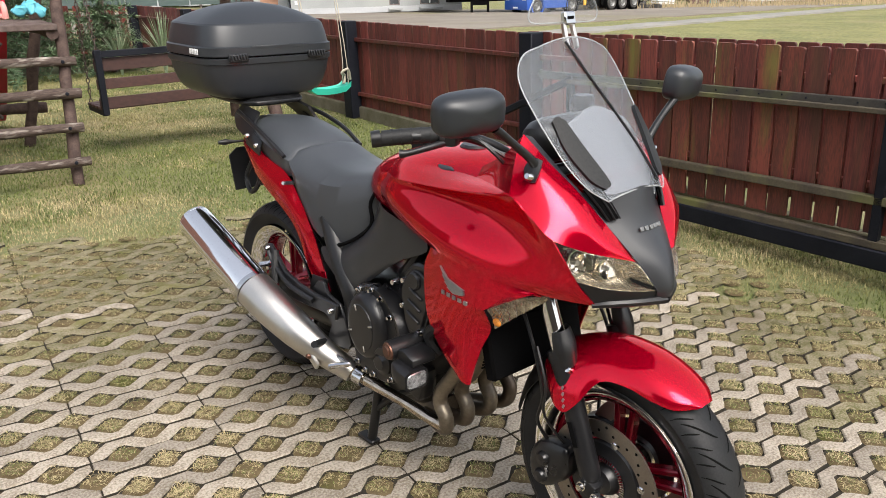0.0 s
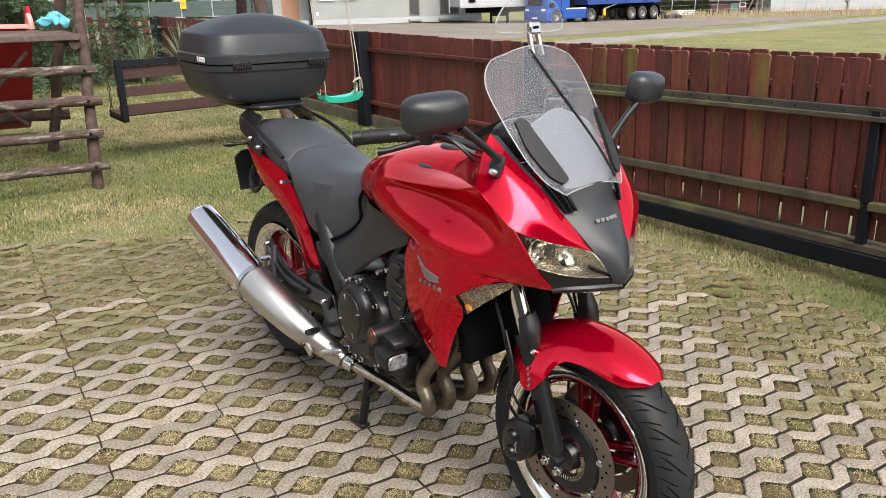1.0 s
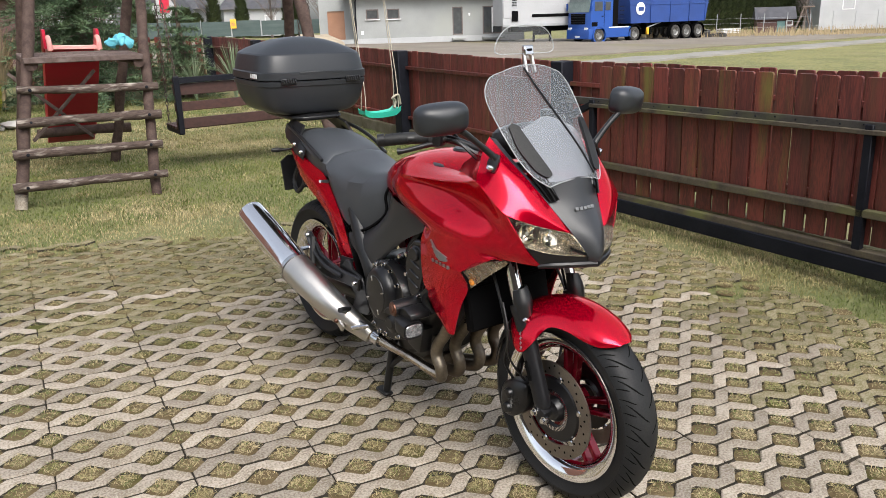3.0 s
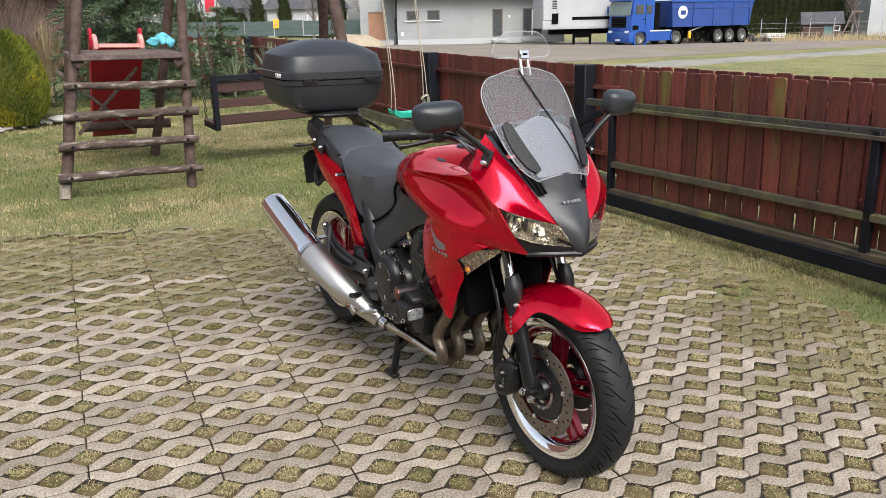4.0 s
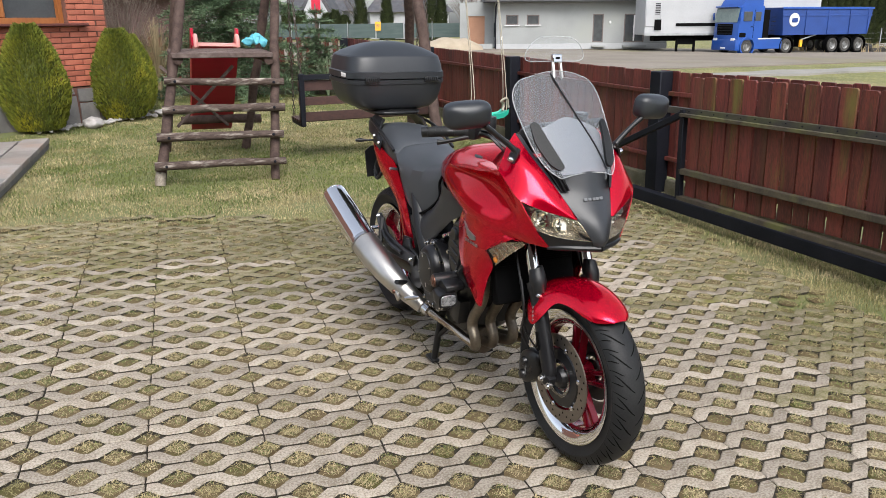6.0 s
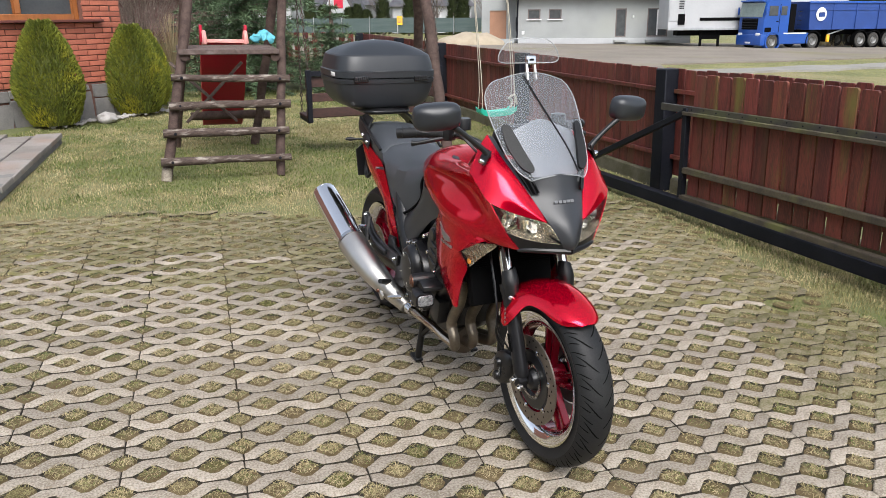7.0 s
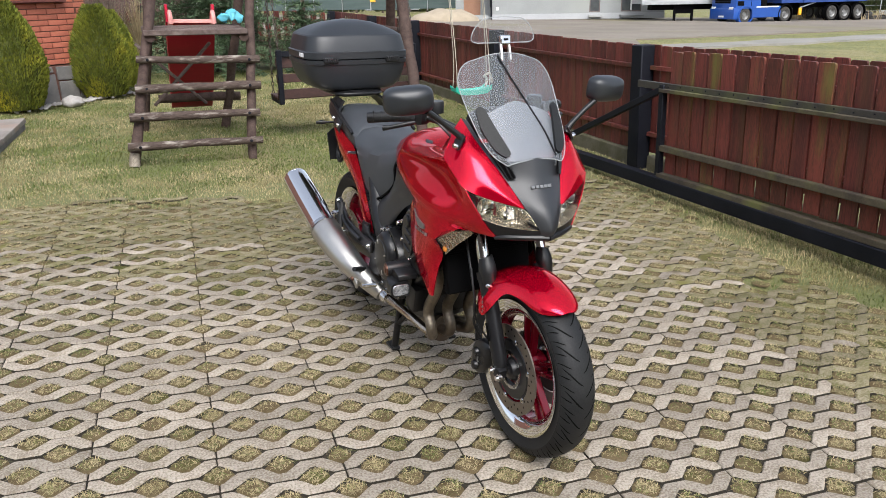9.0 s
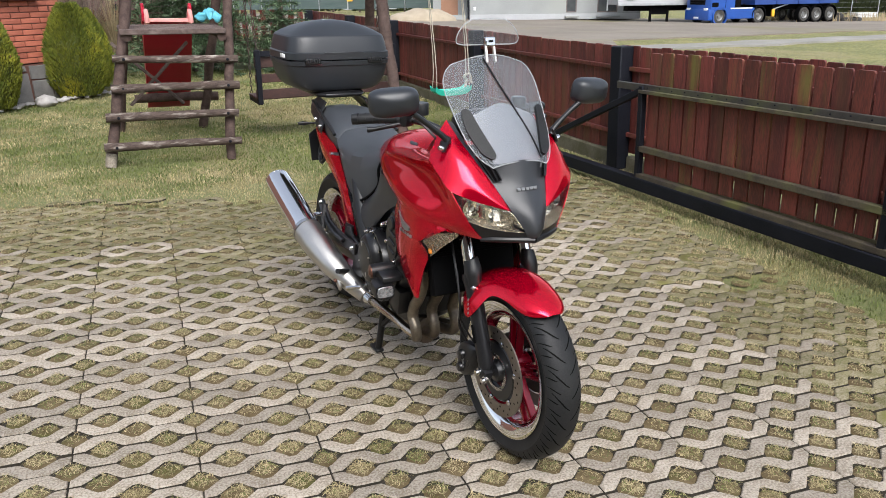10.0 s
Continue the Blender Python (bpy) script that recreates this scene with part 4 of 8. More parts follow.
for s in (-1, 1):
    pad = [[screen_pt(y + 0.012, z0 + 0.006, 0.024) for y, z0 in r] for r in (((0.106, 1.113), (0.119, 1.12), (0.132, 1.112)), ((0.09, 1.06), (0.111, 1.062), (0.131, 1.058)), ((0.07, 1.002), (0.091, 0.998), (0.112, 1.008)), ((0.072, 0.99), (0.086, 0.986), (0.1, 0.994)))]
    part("screen_pad", skin(pad, 4, 4, 0.008, s), M_RUBBER, bike, "flat black pad on the screen")
part("screen_cable", tubed([screen_pt(-0.03, 1.265, 0.02), screen_pt(-0.005, 1.2, 0.017), screen_pt(0.03, 1.12, 0.016), screen_pt(0.06, 1.05, 0.016), screen_pt(0.075, 0.985, 0.018)], 0.0028, 6, 5), M_BLACK, bike, "black cable down the screen")
# clip-on deflector
ext = [[(1.205 + 0.02 * (z0 - 1.3), 0.012 + w * k / 4, z0 + dz * (1 - abs(k / 4)) ) for k in range(-4, 5)] for z0, w, dz in ((1.3, 0.088, 0.0), (1.305, 0.108, 0.012), (1.318, 0.113, 0.008), (1.34, 0.104, 0), (1.362, 0.085, 0), (1.375, 0.06, 0.004))]
defl = part("deflector", skin(ext, 2, 4, 0), M_CLEAR, bike, "small clear clip-on wind deflector")
defl.visible_shadow = False
rim = [r[0] for r in ext] + ext[-1][1:-1] + [r[-1] for r in ext[::-1]] + ext[0][1:-1][::-1]
part("deflector_edge", tube(bmesh.new(), rim + [rim[0]], 0.0018, 6, 3, False), M_EDGE, defl)
clip = part("deflector_clip", boxed((0.014, 0.036, 0.028), pose(1.218, 0.012, 1.31, 0, -12), 0.003), M_STEEL, bike, "white and silver clip")
for dy in (-0.014, 0.014):
    bm = bmesh.new()
    beam(bm, (1.216, 0.012 + dy, 1.3), (1.238, 0.008 + dy * 1.1, 1.248), 0.009, 0.012, 0.002)
    part("clip_arm", bm, M_SATIN, clip)
part("clip_slot", boxed((0.004, 0.012, 0.006), pose(1.227, 0.012, 1.312, 0, -12)), M_DARK, clip)

# tank
tank_rings = [ell(x, 0, cz, 0, w, h, 20, p) for x, cz, w, h, p in ((0.62, 0.83, 0.085, 0.05, 2.2), (0.66, 0.845, 0.125, 0.075, 2.3), (0.74, 0.855, 0.158, 0.097, 2.4), (0.84, 0.862, 0.178, 0.115, 2.5), (0.94, 0.866, 0.188, 0.121, 2.5), (1.03, 0.866, 0.188, 0.118, 2.5), (1.1, 0.86, 0.176, 0.105, 2.4), (1.17, 0.85, 0.15, 0.09, 2.2))]
part("fuel_tank", smooth_loft(tank_rings, 4), M_RED, bike)
for s in (-1, 1):
    part("tank_badge", smooth_loft([ell(x, 0, 0, 0, w, 0.003, 12, 2.2) for x, w in ((-0.036, 0.001), (-0.03, 0.007), (-0.01, 0.012), (0.012, 0.01), (0.036, 0.002))], 3), M_BLACK, bike, "small dark leaf-shaped badge").matrix_local = pose(0.995, 0.14 * s, 0.958, -12 * s, 1, 12 * s)
part("filler_cap", lathe([(0, 0.012), (0.036, 0.012), (0.042, 0.006), (0.042, -0.01), (0, -0.01)], 24, pose(0.95, 0, 0.98)), M_BLACK, bike)
# shoulder of the tank running into the fairing
sides("tank_shoulder", [
    [(0.745, 0.108, 0.93), (0.83, 0.14, 0.948), (0.96, 0.145, 0.956), (1.1, 0.155, 0.962), (1.235, 0.2, 0.972), (1.3, 0.232, 0.977)],
    [(0.745, 0.126, 0.919), (0.845, 0.168, 0.932), (0.975, 0.18, 0.943), (1.1, 0.194, 0.954), (1.235, 0.219, 0.967), (1.3, 0.235, 0.975)],
    [(0.745, 0.139, 0.907), (0.86, 0.188, 0.913), (1.0, 0.208, 0.927), (1.12, 0.223, 0.943), (1.24, 0.235, 0.961), (1.302, 0.238, 0.972)],
], M_RED, bike, nu=5, nv=4)

# seats
def seat_ring(x, top, w, low, wl):
    return [(x, -wl, low), (x, -w - 0.012, low + (top - low) * 0.55), (x, -w, top - 0.035), (x, -w * 0.8, top - 0.01), (x, -w * 0.4, top - 0.001), (x, 0, top), (x, w * 0.4, top - 0.001), (x, w * 0.8, top - 0.01), (x, w, top - 0.035), (x, w + 0.012, low + (top - low) * 0.55), (x, wl, low), (x, 0, low - 0.01)]


part("rider_seat", smooth_loft([seat_ring(*v) for v in ((0.225, 0.872, 0.115, 0.80, 0.115), (0.25, 0.876, 0.135, 0.775, 0.135), (0.31, 0.855, 0.145, 0.72, 0.145), (0.38, 0.84, 0.148, 0.65, 0.148), (0.46, 0.84, 0.148, 0.628, 0.148), (0.54, 0.85, 0.142, 0.64, 0.14), (0.62, 0.866, 0.125, 0.69, 0.125), (0.68, 0.882, 0.105, 0.76, 0.105), (0.705, 0.885, 0.09, 0.82, 0.09))], 4), M_SEAT, bike, "black vinyl rider's seat")
part("passenger_seat", smooth_loft([seat_ring(*v) for v in ((-0.1, 0.915, 0.07, 0.865, 0.07), (-0.06, 0.928, 0.1, 0.845, 0.105), (0.02, 0.93, 0.118, 0.82, 0.122), (0.1, 0.918, 0.128, 0.8, 0.132), (0.18, 0.9, 0.135, 0.79, 0.138), (0.235, 0.88, 0.13, 0.785, 0.132), (0.25, 0.862, 0.11, 0.8, 0.11))], 4), M_SEAT, bike, "black vinyl passenger seat")

for s in (-1, 1):
    # near-black tube that draws the shadow line between seat and side cover
    part("seat_shadow_line", tubed([(0.735, 0.112 * s, 0.885), (0.7, 0.122 * s, 0.85), (0.668, 0.134 * s, 0.795), (0.676, 0.139 * s, 0.735), (0.6, 0.149 * s, 0.672), (0.505, 0.153 * s, 0.63), (0.44, 0.154 * s, 0.635)], 0.0055, 8, 5), M_DARK, bike)
# tail
sides("tail_panel", [
    [(-0.12, 0.1, 0.875), (-0.02, 0.128, 0.852), (0.11, 0.14, 0.82), (0.225, 0.145, 0.795), (0.3, 0.15, 0.735), (0.36, 0.155, 0.67), (0.405, 0.155, 0.6), (0.462, 0.15, 0.465)],
    [(-0.12, 0.115, 0.83), (-0.02, 0.145, 0.815), (0.1, 0.158, 0.775), (0.2, 0.162, 0.74), (0.275, 0.163, 0.69), (0.335, 0.162, 0.63), (0.375, 0.16, 0.56), (0.42, 0.15, 0.465)],
    [(-0.1, 0.105, 0.79), (-0.02, 0.135, 0.762), (0.09, 0.15, 0.72), (0.2, 0.155, 0.678), (0.27, 0.155, 0.635), (0.31, 0.155, 0.585), (0.338, 0.155, 0.53), (0.372, 0.148, 0.463)],
], M_RED, bike, nu=4, nv=4)
tail = part("tail_cover", smooth_loft([ell(x, 0, cz, 0, w, h, 14, 2.6) for x, cz, w, h in ((-0.2, 0.875, 0.05, 0.02), (-0.16, 0.87, 0.085, 0.045), (-0.08, 0.86, 0.11, 0.06), (0.02, 0.84, 0.12, 0.06), (0.15, 0.8, 0.125, 0.06))], 3), M_BLACK, bike)
for s in (-1, 1):
    part("tail_bracket", skin([[(-0.09, 0.115, 0.925), (-0.02, 0.13, 0.9), (0.06, 0.138, 0.868)], [(-0.08, 0.13, 0.885), (-0.005, 0.147, 0.866), (0.07, 0.152, 0.846)], [(-0.04, 0.143, 0.845), (0.02, 0.151, 0.836), (0.07, 0.155, 0.826)]], 4, 4, 0.004, s), M_BLACK, bike)
    for x, z0 in ((-0.012, 0.88), (0.046, 0.856)):
        part("bolt", lathe([(0, 0.008), (0.006, 0.007), (0.009, 0.002), (0.009, -0.004)], 12, pose(x, 0.152 * s, z0, -90 * s)), M_CHROME, bike)
    part("luggage_stud", tubed([(0.275, 0.155 * s, 0.775), (0.284, 0.192 * s, 0.782)], [0.008, 0.0065], 10, 2), M_CHROME, bike, "chrome luggage stud")
    part("rear_signal", tubed([(-0.12, 0.1 * s, 0.84), (-0.14, 0.14 * s, 0.838), (-0.15, 0.168 * s, 0.838), (-0.155, 0.192 * s, 0.838)], [0.005, 0.005, 0.011, 0.006], 10, 3), M_BLACK, bike)
part("number_plate_holder", plate([(-0.105, 0.0), (0.105, 0.0), (0.105, 0.13), (0.07, 0.155), (-0.07, 0.155), (-0.105, 0.13)], 0.006, pose(-0.235, 0, 0.635, 75, 0, 90), 0.0015), M_BLACK, bike, "black number plate carrier")
for s in (-1, 1):
    part("plate_arm", tubed([(-0.12, 0.06 * s, 0.8), (-0.19, 0.075 * s, 0.7), (-0.15, 0.085 * s, 0.645), (-0.1, 0.08 * s, 0.68), (-0.09, 0.07 * s, 0.74)], 0.009, 8, 4), M_BLACK, bike)
part("rear_mudguard", skin([[(-0.12, -0.085, 0.78), (-0.12, 0, 0.8), (-0.12, 0.085, 0.78)], [(0.1, -0.085, 0.68), (0.1, 0, 0.71), (0.1, 0.085, 0.68)], [(0.33, -0.085, 0.56), (0.33, 0, 0.6), (0.33, 0.085, 0.56)], [(0.42, -0.085, 0.42), (0.42, 0, 0.42), (0.42, 0.085, 0.42)]], 4, 4, 0.004), M_BLACK, bike)

# rack
rack = part("luggage_rack", plate([(-0.38, -0.09), (-0.05, -0.11), (0.0, -0.08), (0.0, 0.08), (-0.05, 0.11), (-0.38, 0.09)], 0.014, pose(-0.06, 0, 0.966, 0, 0, 0), 0.003), M_BLACK, bike, "black steel luggage rack")
for s in (-1, 1):
    part("rack_arm", skin([[(-0.17, 0.07, 0.968), (-0.1, 0.1, 0.966), (-0.02, 0.1, 0.956)], [(-0.16, 0.118, 0.93), (-0.09, 0.128, 0.926), (-0.01, 0.126, 0.912)], [(-0.12, 0.136, 0.89), (-0.06, 0.145, 0.878), (0.03, 0.148, 0.85)]], 4, 4, 0.01, s), M_BLACK, bike, "glossy black cast rack arm")
    part("grab_rail", tubed([(-0.12, 0.125 * s, 0.945), (0.0, 0.142 * s, 0.925), (0.12, 0.15 * s, 0.892), (0.22, 0.147 * s, 0.848)], 0.0075, 8, 4), M_BLACK, bike)

# side covers and frame
sides("side_cover", [
    [(0.69, 0.098, 0.835), (0.745, 0.157, 0.812), (0.85, 0.178, 0.8), (0.96, 0.182, 0.785)],
    [(0.63, 0.108, 0.725), (0.735, 0.17, 0.738), (0.86, 0.183, 0.75), (0.975, 0.186, 0.748)],
    [(0.5, 0.132, 0.625), (0.645, 0.172, 0.645), (0.76, 0.178, 0.66), (0.87, 0.178, 0.695)],
    [(0.43, 0.153, 0.605), (0.56, 0.168, 0.565), (0.66, 0.17, 0.575), (0.79, 0.17, 0.645)],
    [(0.44, 0.15, 0.56), (0.54, 0.16, 0.52), (0.6, 0.162, 0.515), (0.66, 0.16, 0.55)],
], M_GREYPL, bike, "matt dark grey side cover", nu=5, nv=4)
for s in (-1, 1):
    part("frame_spar", tubed([(0.44, 0.13 * s, 0.7), (0.53, 0.145 * s, 0.58), (0.6, 0.15 * s, 0.48), (0.58, 0.14 * s, 0.33)], [0.03, 0.036, 0.036, 0.026], 10, 4), M_BLACK, bike)
    part("peg_bracket", plate([(0.421, 0.474), (0.46, 0.512), (0.485, 0.515), (0.512, 0.482), (0.575, 0.47), (0.6, 0.43), (0.632, 0.356), (0.612, 0.335), (0.557, 0.325), (0.498, 0.329), (0.525, 0.39), (0.47, 0.43)], 0.012, pose(0, (0.19 if s > 0 else -0.178), 0, 90), 0.0025), M_METAL, bike)
    part("peg_plate", plate([(0.168, 0.556), (0.198, 0.564), (0.232, 0.538), (0.285, 0.493), (0.38, 0.476), (0.47, 0.473), (0.59, 0.476), (0.575, 0.42), (0.5, 0.425), (0.36, 0.412), (0.265, 0.41), (0.235, 0.435), (0.208, 0.46)], 0.014, pose(0, 0.207 if s > 0 else -0.193, 0, 90), 0.004), M_METAL, bike, "black cast passenger peg bracket")
    part("plate_tube", tubed([(0.2, 0.213 * s, 0.54), (0.245, 0.213 * s, 0.495), (0.33, 0.213 * s, 0.458), (0.46, 0.21 * s, 0.45)], 0.009, 8, 4), M_METAL, bike)
    for x, z0 in ((0.19, 0.548), (0.262, 0.425), (0.56, 0.45)):
        part("bolt", lathe([(0, 0.01), (0.007, 0.009), (0.01, 0.001), (0.01, -0.01)], 12, pose(x, 0.21 * s, z0, -90 * s)), M_STEEL, bike)
    part("passenger_peg", tubed([(0.22, 0.2 * s, 0.545), (0.24, 0.215 * s, 0.49), (0.255, 0.225 * s, 0.445)], [0.013, 0.014, 0.012], 8, 3), M_RUBBER, bike)
    part("rider_peg", tubed([(0.505, 0.19 * s, 0.325), (0.53, 0.235 * s, 0.342), (0.555, 0.272 * s, 0.357)], [0.01, 0.0115, 0.011], 8, 3), M_RUBBER, bike)
    part("heel_guard", plate([(0, 0), (0.1, 0.03), (0.12, 0.1), (0.03, 0.09)], 0.004, pose(0.37, 0.17 * s, 0.42, 90), 0.001), M_BLACK, bike)
    part("swingarm", tubed([(0.5, 0.1 * s, 0.36), (0.3, 0.115 * s, 0.345), (0.12, 0.12 * s, 0.325), (0.0, 0.12 * s, 0.31)], [0.04, 0.036, 0.03, 0.032], 10, 4), M_METAL, bike)
    part("rear_axle_nut", lathe([(0, 0.03), (0.014, 0.03), (0.016, 0.0), (0.026, 0.0)], 6, pose(0, 0.14 * s, 0.31, -90 * s)), M_STEEL, bike)
part("brake_pedal", tubed([(0.56, -0.2, 0.3), (0.62, -0.212, 0.308), (0.655, -0.218, 0.314), (0.63, -0.235, 0.306), (0.605, -0.252, 0.297)], [0.006, 0.006, 0.008, 0.009, 0.009], 8, 3), M_STEEL, bike)
part("hugger", skin([[(0.26, -0.09, 0.52), (0.28, 0, 0.54), (0.26, 0.09, 0.52)], [(0.33, -0.09, 0.42), (0.35, 0, 0.42), (0.33, 0.09, 0.42)], [(0.36, -0.09, 0.32), (0.38, 0, 0.32), (0.36, 0.09, 0.32)]], 4, 4, 0.004), M_BLACK, bike)

# engine
eng = part("engine", smooth_loft([ell(x, 0, cz, 0, w, h, 16, 4) for x, cz, w, h in ((0.5, 0.42, 0.12, 0.09), (0.56, 0.42, 0.15, 0.13), (0.7, 0.42, 0.165, 0.16), (0.82, 0.44, 0.165, 0.17), (0.9, 0.5, 0.165, 0.17), (0.98, 0.57, 0.16, 0.14), (1.05, 0.61, 0.14, 0.1))], 2), M_METAL, bike, "black-painted engine block")
part("sump", smooth_loft([ell(x, 0, cz, 0, w, h, 14, 4) for x, cz, w, h in ((0.62, 0.27, 0.08, 0.05), (0.7, 0.25, 0.1, 0.07), (0.83, 0.27, 0.1, 0.07), (0.9, 0.31, 0.09, 0.05))], 2), M_METAL, bike)
for s in (-1, 1):
    part("cover_flange", plate([(0.632, 0.45), (0.645, 0.525), (0.685, 0.572), (0.746, 0.588), (0.797, 0.576), (0.843, 0.53), (0.873, 0.465), (0.872, 0.39), (0.846, 0.322), (0.79, 0.3), (0.7, 0.297), (0.66, 0.315), (0.638, 0.38)], 0.028, pose(0, -0.165 if s < 0 else 0.193, 0, 90), 0.007), M_METAL, eng, "black bolted engine cover")
    cov = lathe([(0, 0.05), (0.055, 0.05), (0.066, 0.049), (0.068, 0.046), (0.078, 0.045), (0.087, 0.04), (0.095, 0.026), (0.099, 0.008), (0.104, 0.0)], 44, pose(0.733, 0.178 * s, 0.462, -90 * s) @ Matrix.Diagonal((0.86, 1.04, 1, 1)))
    cc = part("clutch_cover", cov, M_METAL, eng, "round black engine side cover")
    part("oil_cap", lathe([(0, 0.03), (0.02, 0.03), (0.026, 0.024), (0.038, 0.02), (0.042, 0.0), (0.046, -0.02)], 24, pose(0.8, 0.185 * s, 0.375, -90 * s)), M_METAL, eng)
    part("clutch_rim", smooth_loft([[(x, y * s, z0) for x, y, z0 in r] for r in ([(0.78, 0.17, 0.6), (0.8, 0.215, 0.595), (0.83, 0.215, 0.585), (0.84, 0.17, 0.58)], [(0.87, 0.17, 0.56), (0.865, 0.215, 0.545), (0.885, 0.215, 0.53), (0.905, 0.17, 0.53)], [(0.9, 0.17, 0.48), (0.885, 0.21, 0.475), (0.9, 0.21, 0.455), (0.92, 0.17, 0.45)], [(0.86, 0.17, 0.38), (0.85, 0.2, 0.38), (0.865, 0.2, 0.36), (0.88, 0.17, 0.35)])], 4), M_METAL, eng)
    for x, z0 in ((0.746, 0.573), (0.791, 0.562), (0.831, 0.52), (0.859, 0.465), (0.861, 0.4), (0.832, 0.33), (0.747, 0.312), (0.708, 0.31), (0.67, 0.325), (0.69, 0.56)):
        part("bolt", lathe([(0, 0.012), (0.005, 0.012), (0.006, 0.003), (0.0095, 0.001), (0.0095, -0.012)], 10, pose(x, 0.194 * s, z0, -90 * s)), M_STEEL, eng)
        part("bolt_boss", lathe([(0.0, 0.0), (0.011, 0.0), (0.013, -0.004), (0.014, -0.03)], 12, pose(x, 0.1955 * s, z0, -90 * s)), M_METAL, eng)
    for k in range(4):
        a = radians(20 + 90 * k)
        part("cover_mark", boxed((0.018, 0.003, 0.005), pose(0.733 + 0.052 * math.cos(a), 0.2285 * s, 0.462 + 0.062 * math.sin(a), 0, -20 - 90 * k), 0.001), M_SATIN, eng)
    # cylinder end cover
    cyl = [(0.899, 0.53), (0.887, 0.581), (0.882, 0.622), (0.9, 0.675), (0.935, 0.71), (0.969, 0.714), (1.0, 0.702), (1.015, 0.66), (1.01, 0.6), (0.985, 0.53), (0.95, 0.5), (0.92, 0.5)]
    cb = plate([(x, z0) for x, z0 in cyl], 0.03, pose(0, (-0.168 if s < 0 else 0.198), 0, 90), 0.006)
    part("cylinder_cover", cb, M_METAL, eng)
    part("cylinder_panel", plate([(0.945 + (x - 0.945) * 0.78, 0.615 + (z0 - 0.615) * 0.82) for x, z0 in cyl], 0.008, pose(0, (-0.197 if s < 0 else 0.205), 0, 90), 0.003), M_METAL, eng)
    part("cam_boss", lathe([(0, 0.01), (0.02, 0.01), (0.024, 0.006), (0.025, -0.006)], 20, pose(0.952, 0.204 * s, 0.668, -90 * s)), M_METAL, eng)
    for k in range(3):
        part("cylinder_rib", boxed((0.055, 0.01, 0.009), pose(0.955 - 0.006 * k, 0.206 * s, 0.632 - 0.034 * k, 0, 22), 0.003), M_METAL, eng)
    for x, z0 in ((0.9, 0.584), (0.963, 0.525), (0.905, 0.655), (0.862, 0.636)):
        part("bolt", lathe([(0, 0.01), (0.007, 0.01), (0.009, 0.002), (0.011, -0.01)], 10, pose(x, 0.2 * s, z0, -90 * s)), M_STEEL, eng)
    part("hose", tubed([(1.02, 0.18 * s, 0.48), (1.0, 0.2 * s, 0.53), (1.04, 0.2 * s, 0.57), (1.1, 0.17 * s, 0.56)], 0.014, 8, 4), M_BLACK, bike)
    part("hose", tubed([(0.8, 0.12 * s, 0.62), (0.86, 0.15 * s, 0.66), (0.9, 0.14 * s, 0.72)], 0.018, 8, 4), M_BLACK, bike)
    # frame slider and fog lamp on its bracket
    sl = part("frame_slider", tubed([(0.955, 0.18 * s, 0.5), (0.95, 0.23 * s, 0.498), (0.943, 0.285 * s, 0.494)], [0.02, 0.026, 0.026], 14, 3), M_BLACK, bike, "black crash slider with a bronze end")
    part("slider_cap", lathe([(0, 0.006), (0.012, 0.006), (0.015, 0.002), (0.022, 0.002), (0.025, -0.004), (0.025, -0.012)], 18, pose(0.9425, 0.288 * s, 0.4935, -90 * s, 0, 7 * s)), M_RUST2, sl)
    fo = part("fog_lamp", smooth_loft([ell(x + 0.008, 0.27 * s, z0 + 0.004, 0, w, h, 14, 4) for x, z0, w, h in ((0.96, 0.452, 0.026, 0.022), (0.985, 0.448, 0.037, 0.026), (1.03, 0.442, 0.037, 0.027))], 2), M_BLACK, bike, "small rectangular auxiliary lamp")
    part("fog_reflector", smooth_loft([ell(x + 0.008, 0.27 * s, z0 + 0.004, 0, w, h, 14, 4) for x, z0, w, h in ((1.031, 0.442, 0.031, 0.021), (1.034, 0.442, 0.029, 0.019))], 1), M_LAMPW, fo)
    part("fog_glass", smooth_loft([ell(x + 0.008, 0.27 * s, z0 + 0.004, 0, w, h, 14, 4) for x, z0, w, h in ((1.036, 0.442, 0.034, 0.024), (1.043, 0.441, 0.029, 0.02))], 1), M_LENS, fo).visible_shadow = False
    part("fog_bracket", plate([(0.86, 0.45), (1.03, 0.475), (1.03, 0.495), (0.99, 0.51), (0.88, 0.475)], 0.075, pose(0, (-0.2 if s < 0 else 0.275), 0, 90), 0.003), M_BLACK, bike, "black sheet lamp bracket")
    part("lower_block", boxed((0.08, 0.05, 0.1), pose(0.9, 0.15 * s, 0.35, 0, 12), 0.012, 2), M_BLACK, eng)

# exhaust
ex = part("muffler", tubed([(-0.143, -0.303, 0.5725), (-0.138, -0.303, 0.571), (0.03, -0.297, 0.509), (0.217, -0.289, 0.439), (0.222, -0.289, 0.437)], [0.055, 0.061, 0.0635, 0.063, 0.059], 32, 4), M_CHROME, bike, "polished steel silencer")
part("muffler_band", tubed([(0.217, -0.289, 0.439), (0.233, -0.288, 0.433)], [0.0655, 0.0655], 32, 2), M_STEEL, ex)
part("muffler_cone", tubed([(0.231, -0.288, 0.434), (0.32, -0.275, 0.396), (0.43, -0.248, 0.343), (0.52, -0.21, 0.292), (0.6, -0.168, 0.247)], [0.0625, 0.0615, 0.054, 0.042, 0.033], 28, 4), M_SATIN, ex, "satin steel tapered pipe")
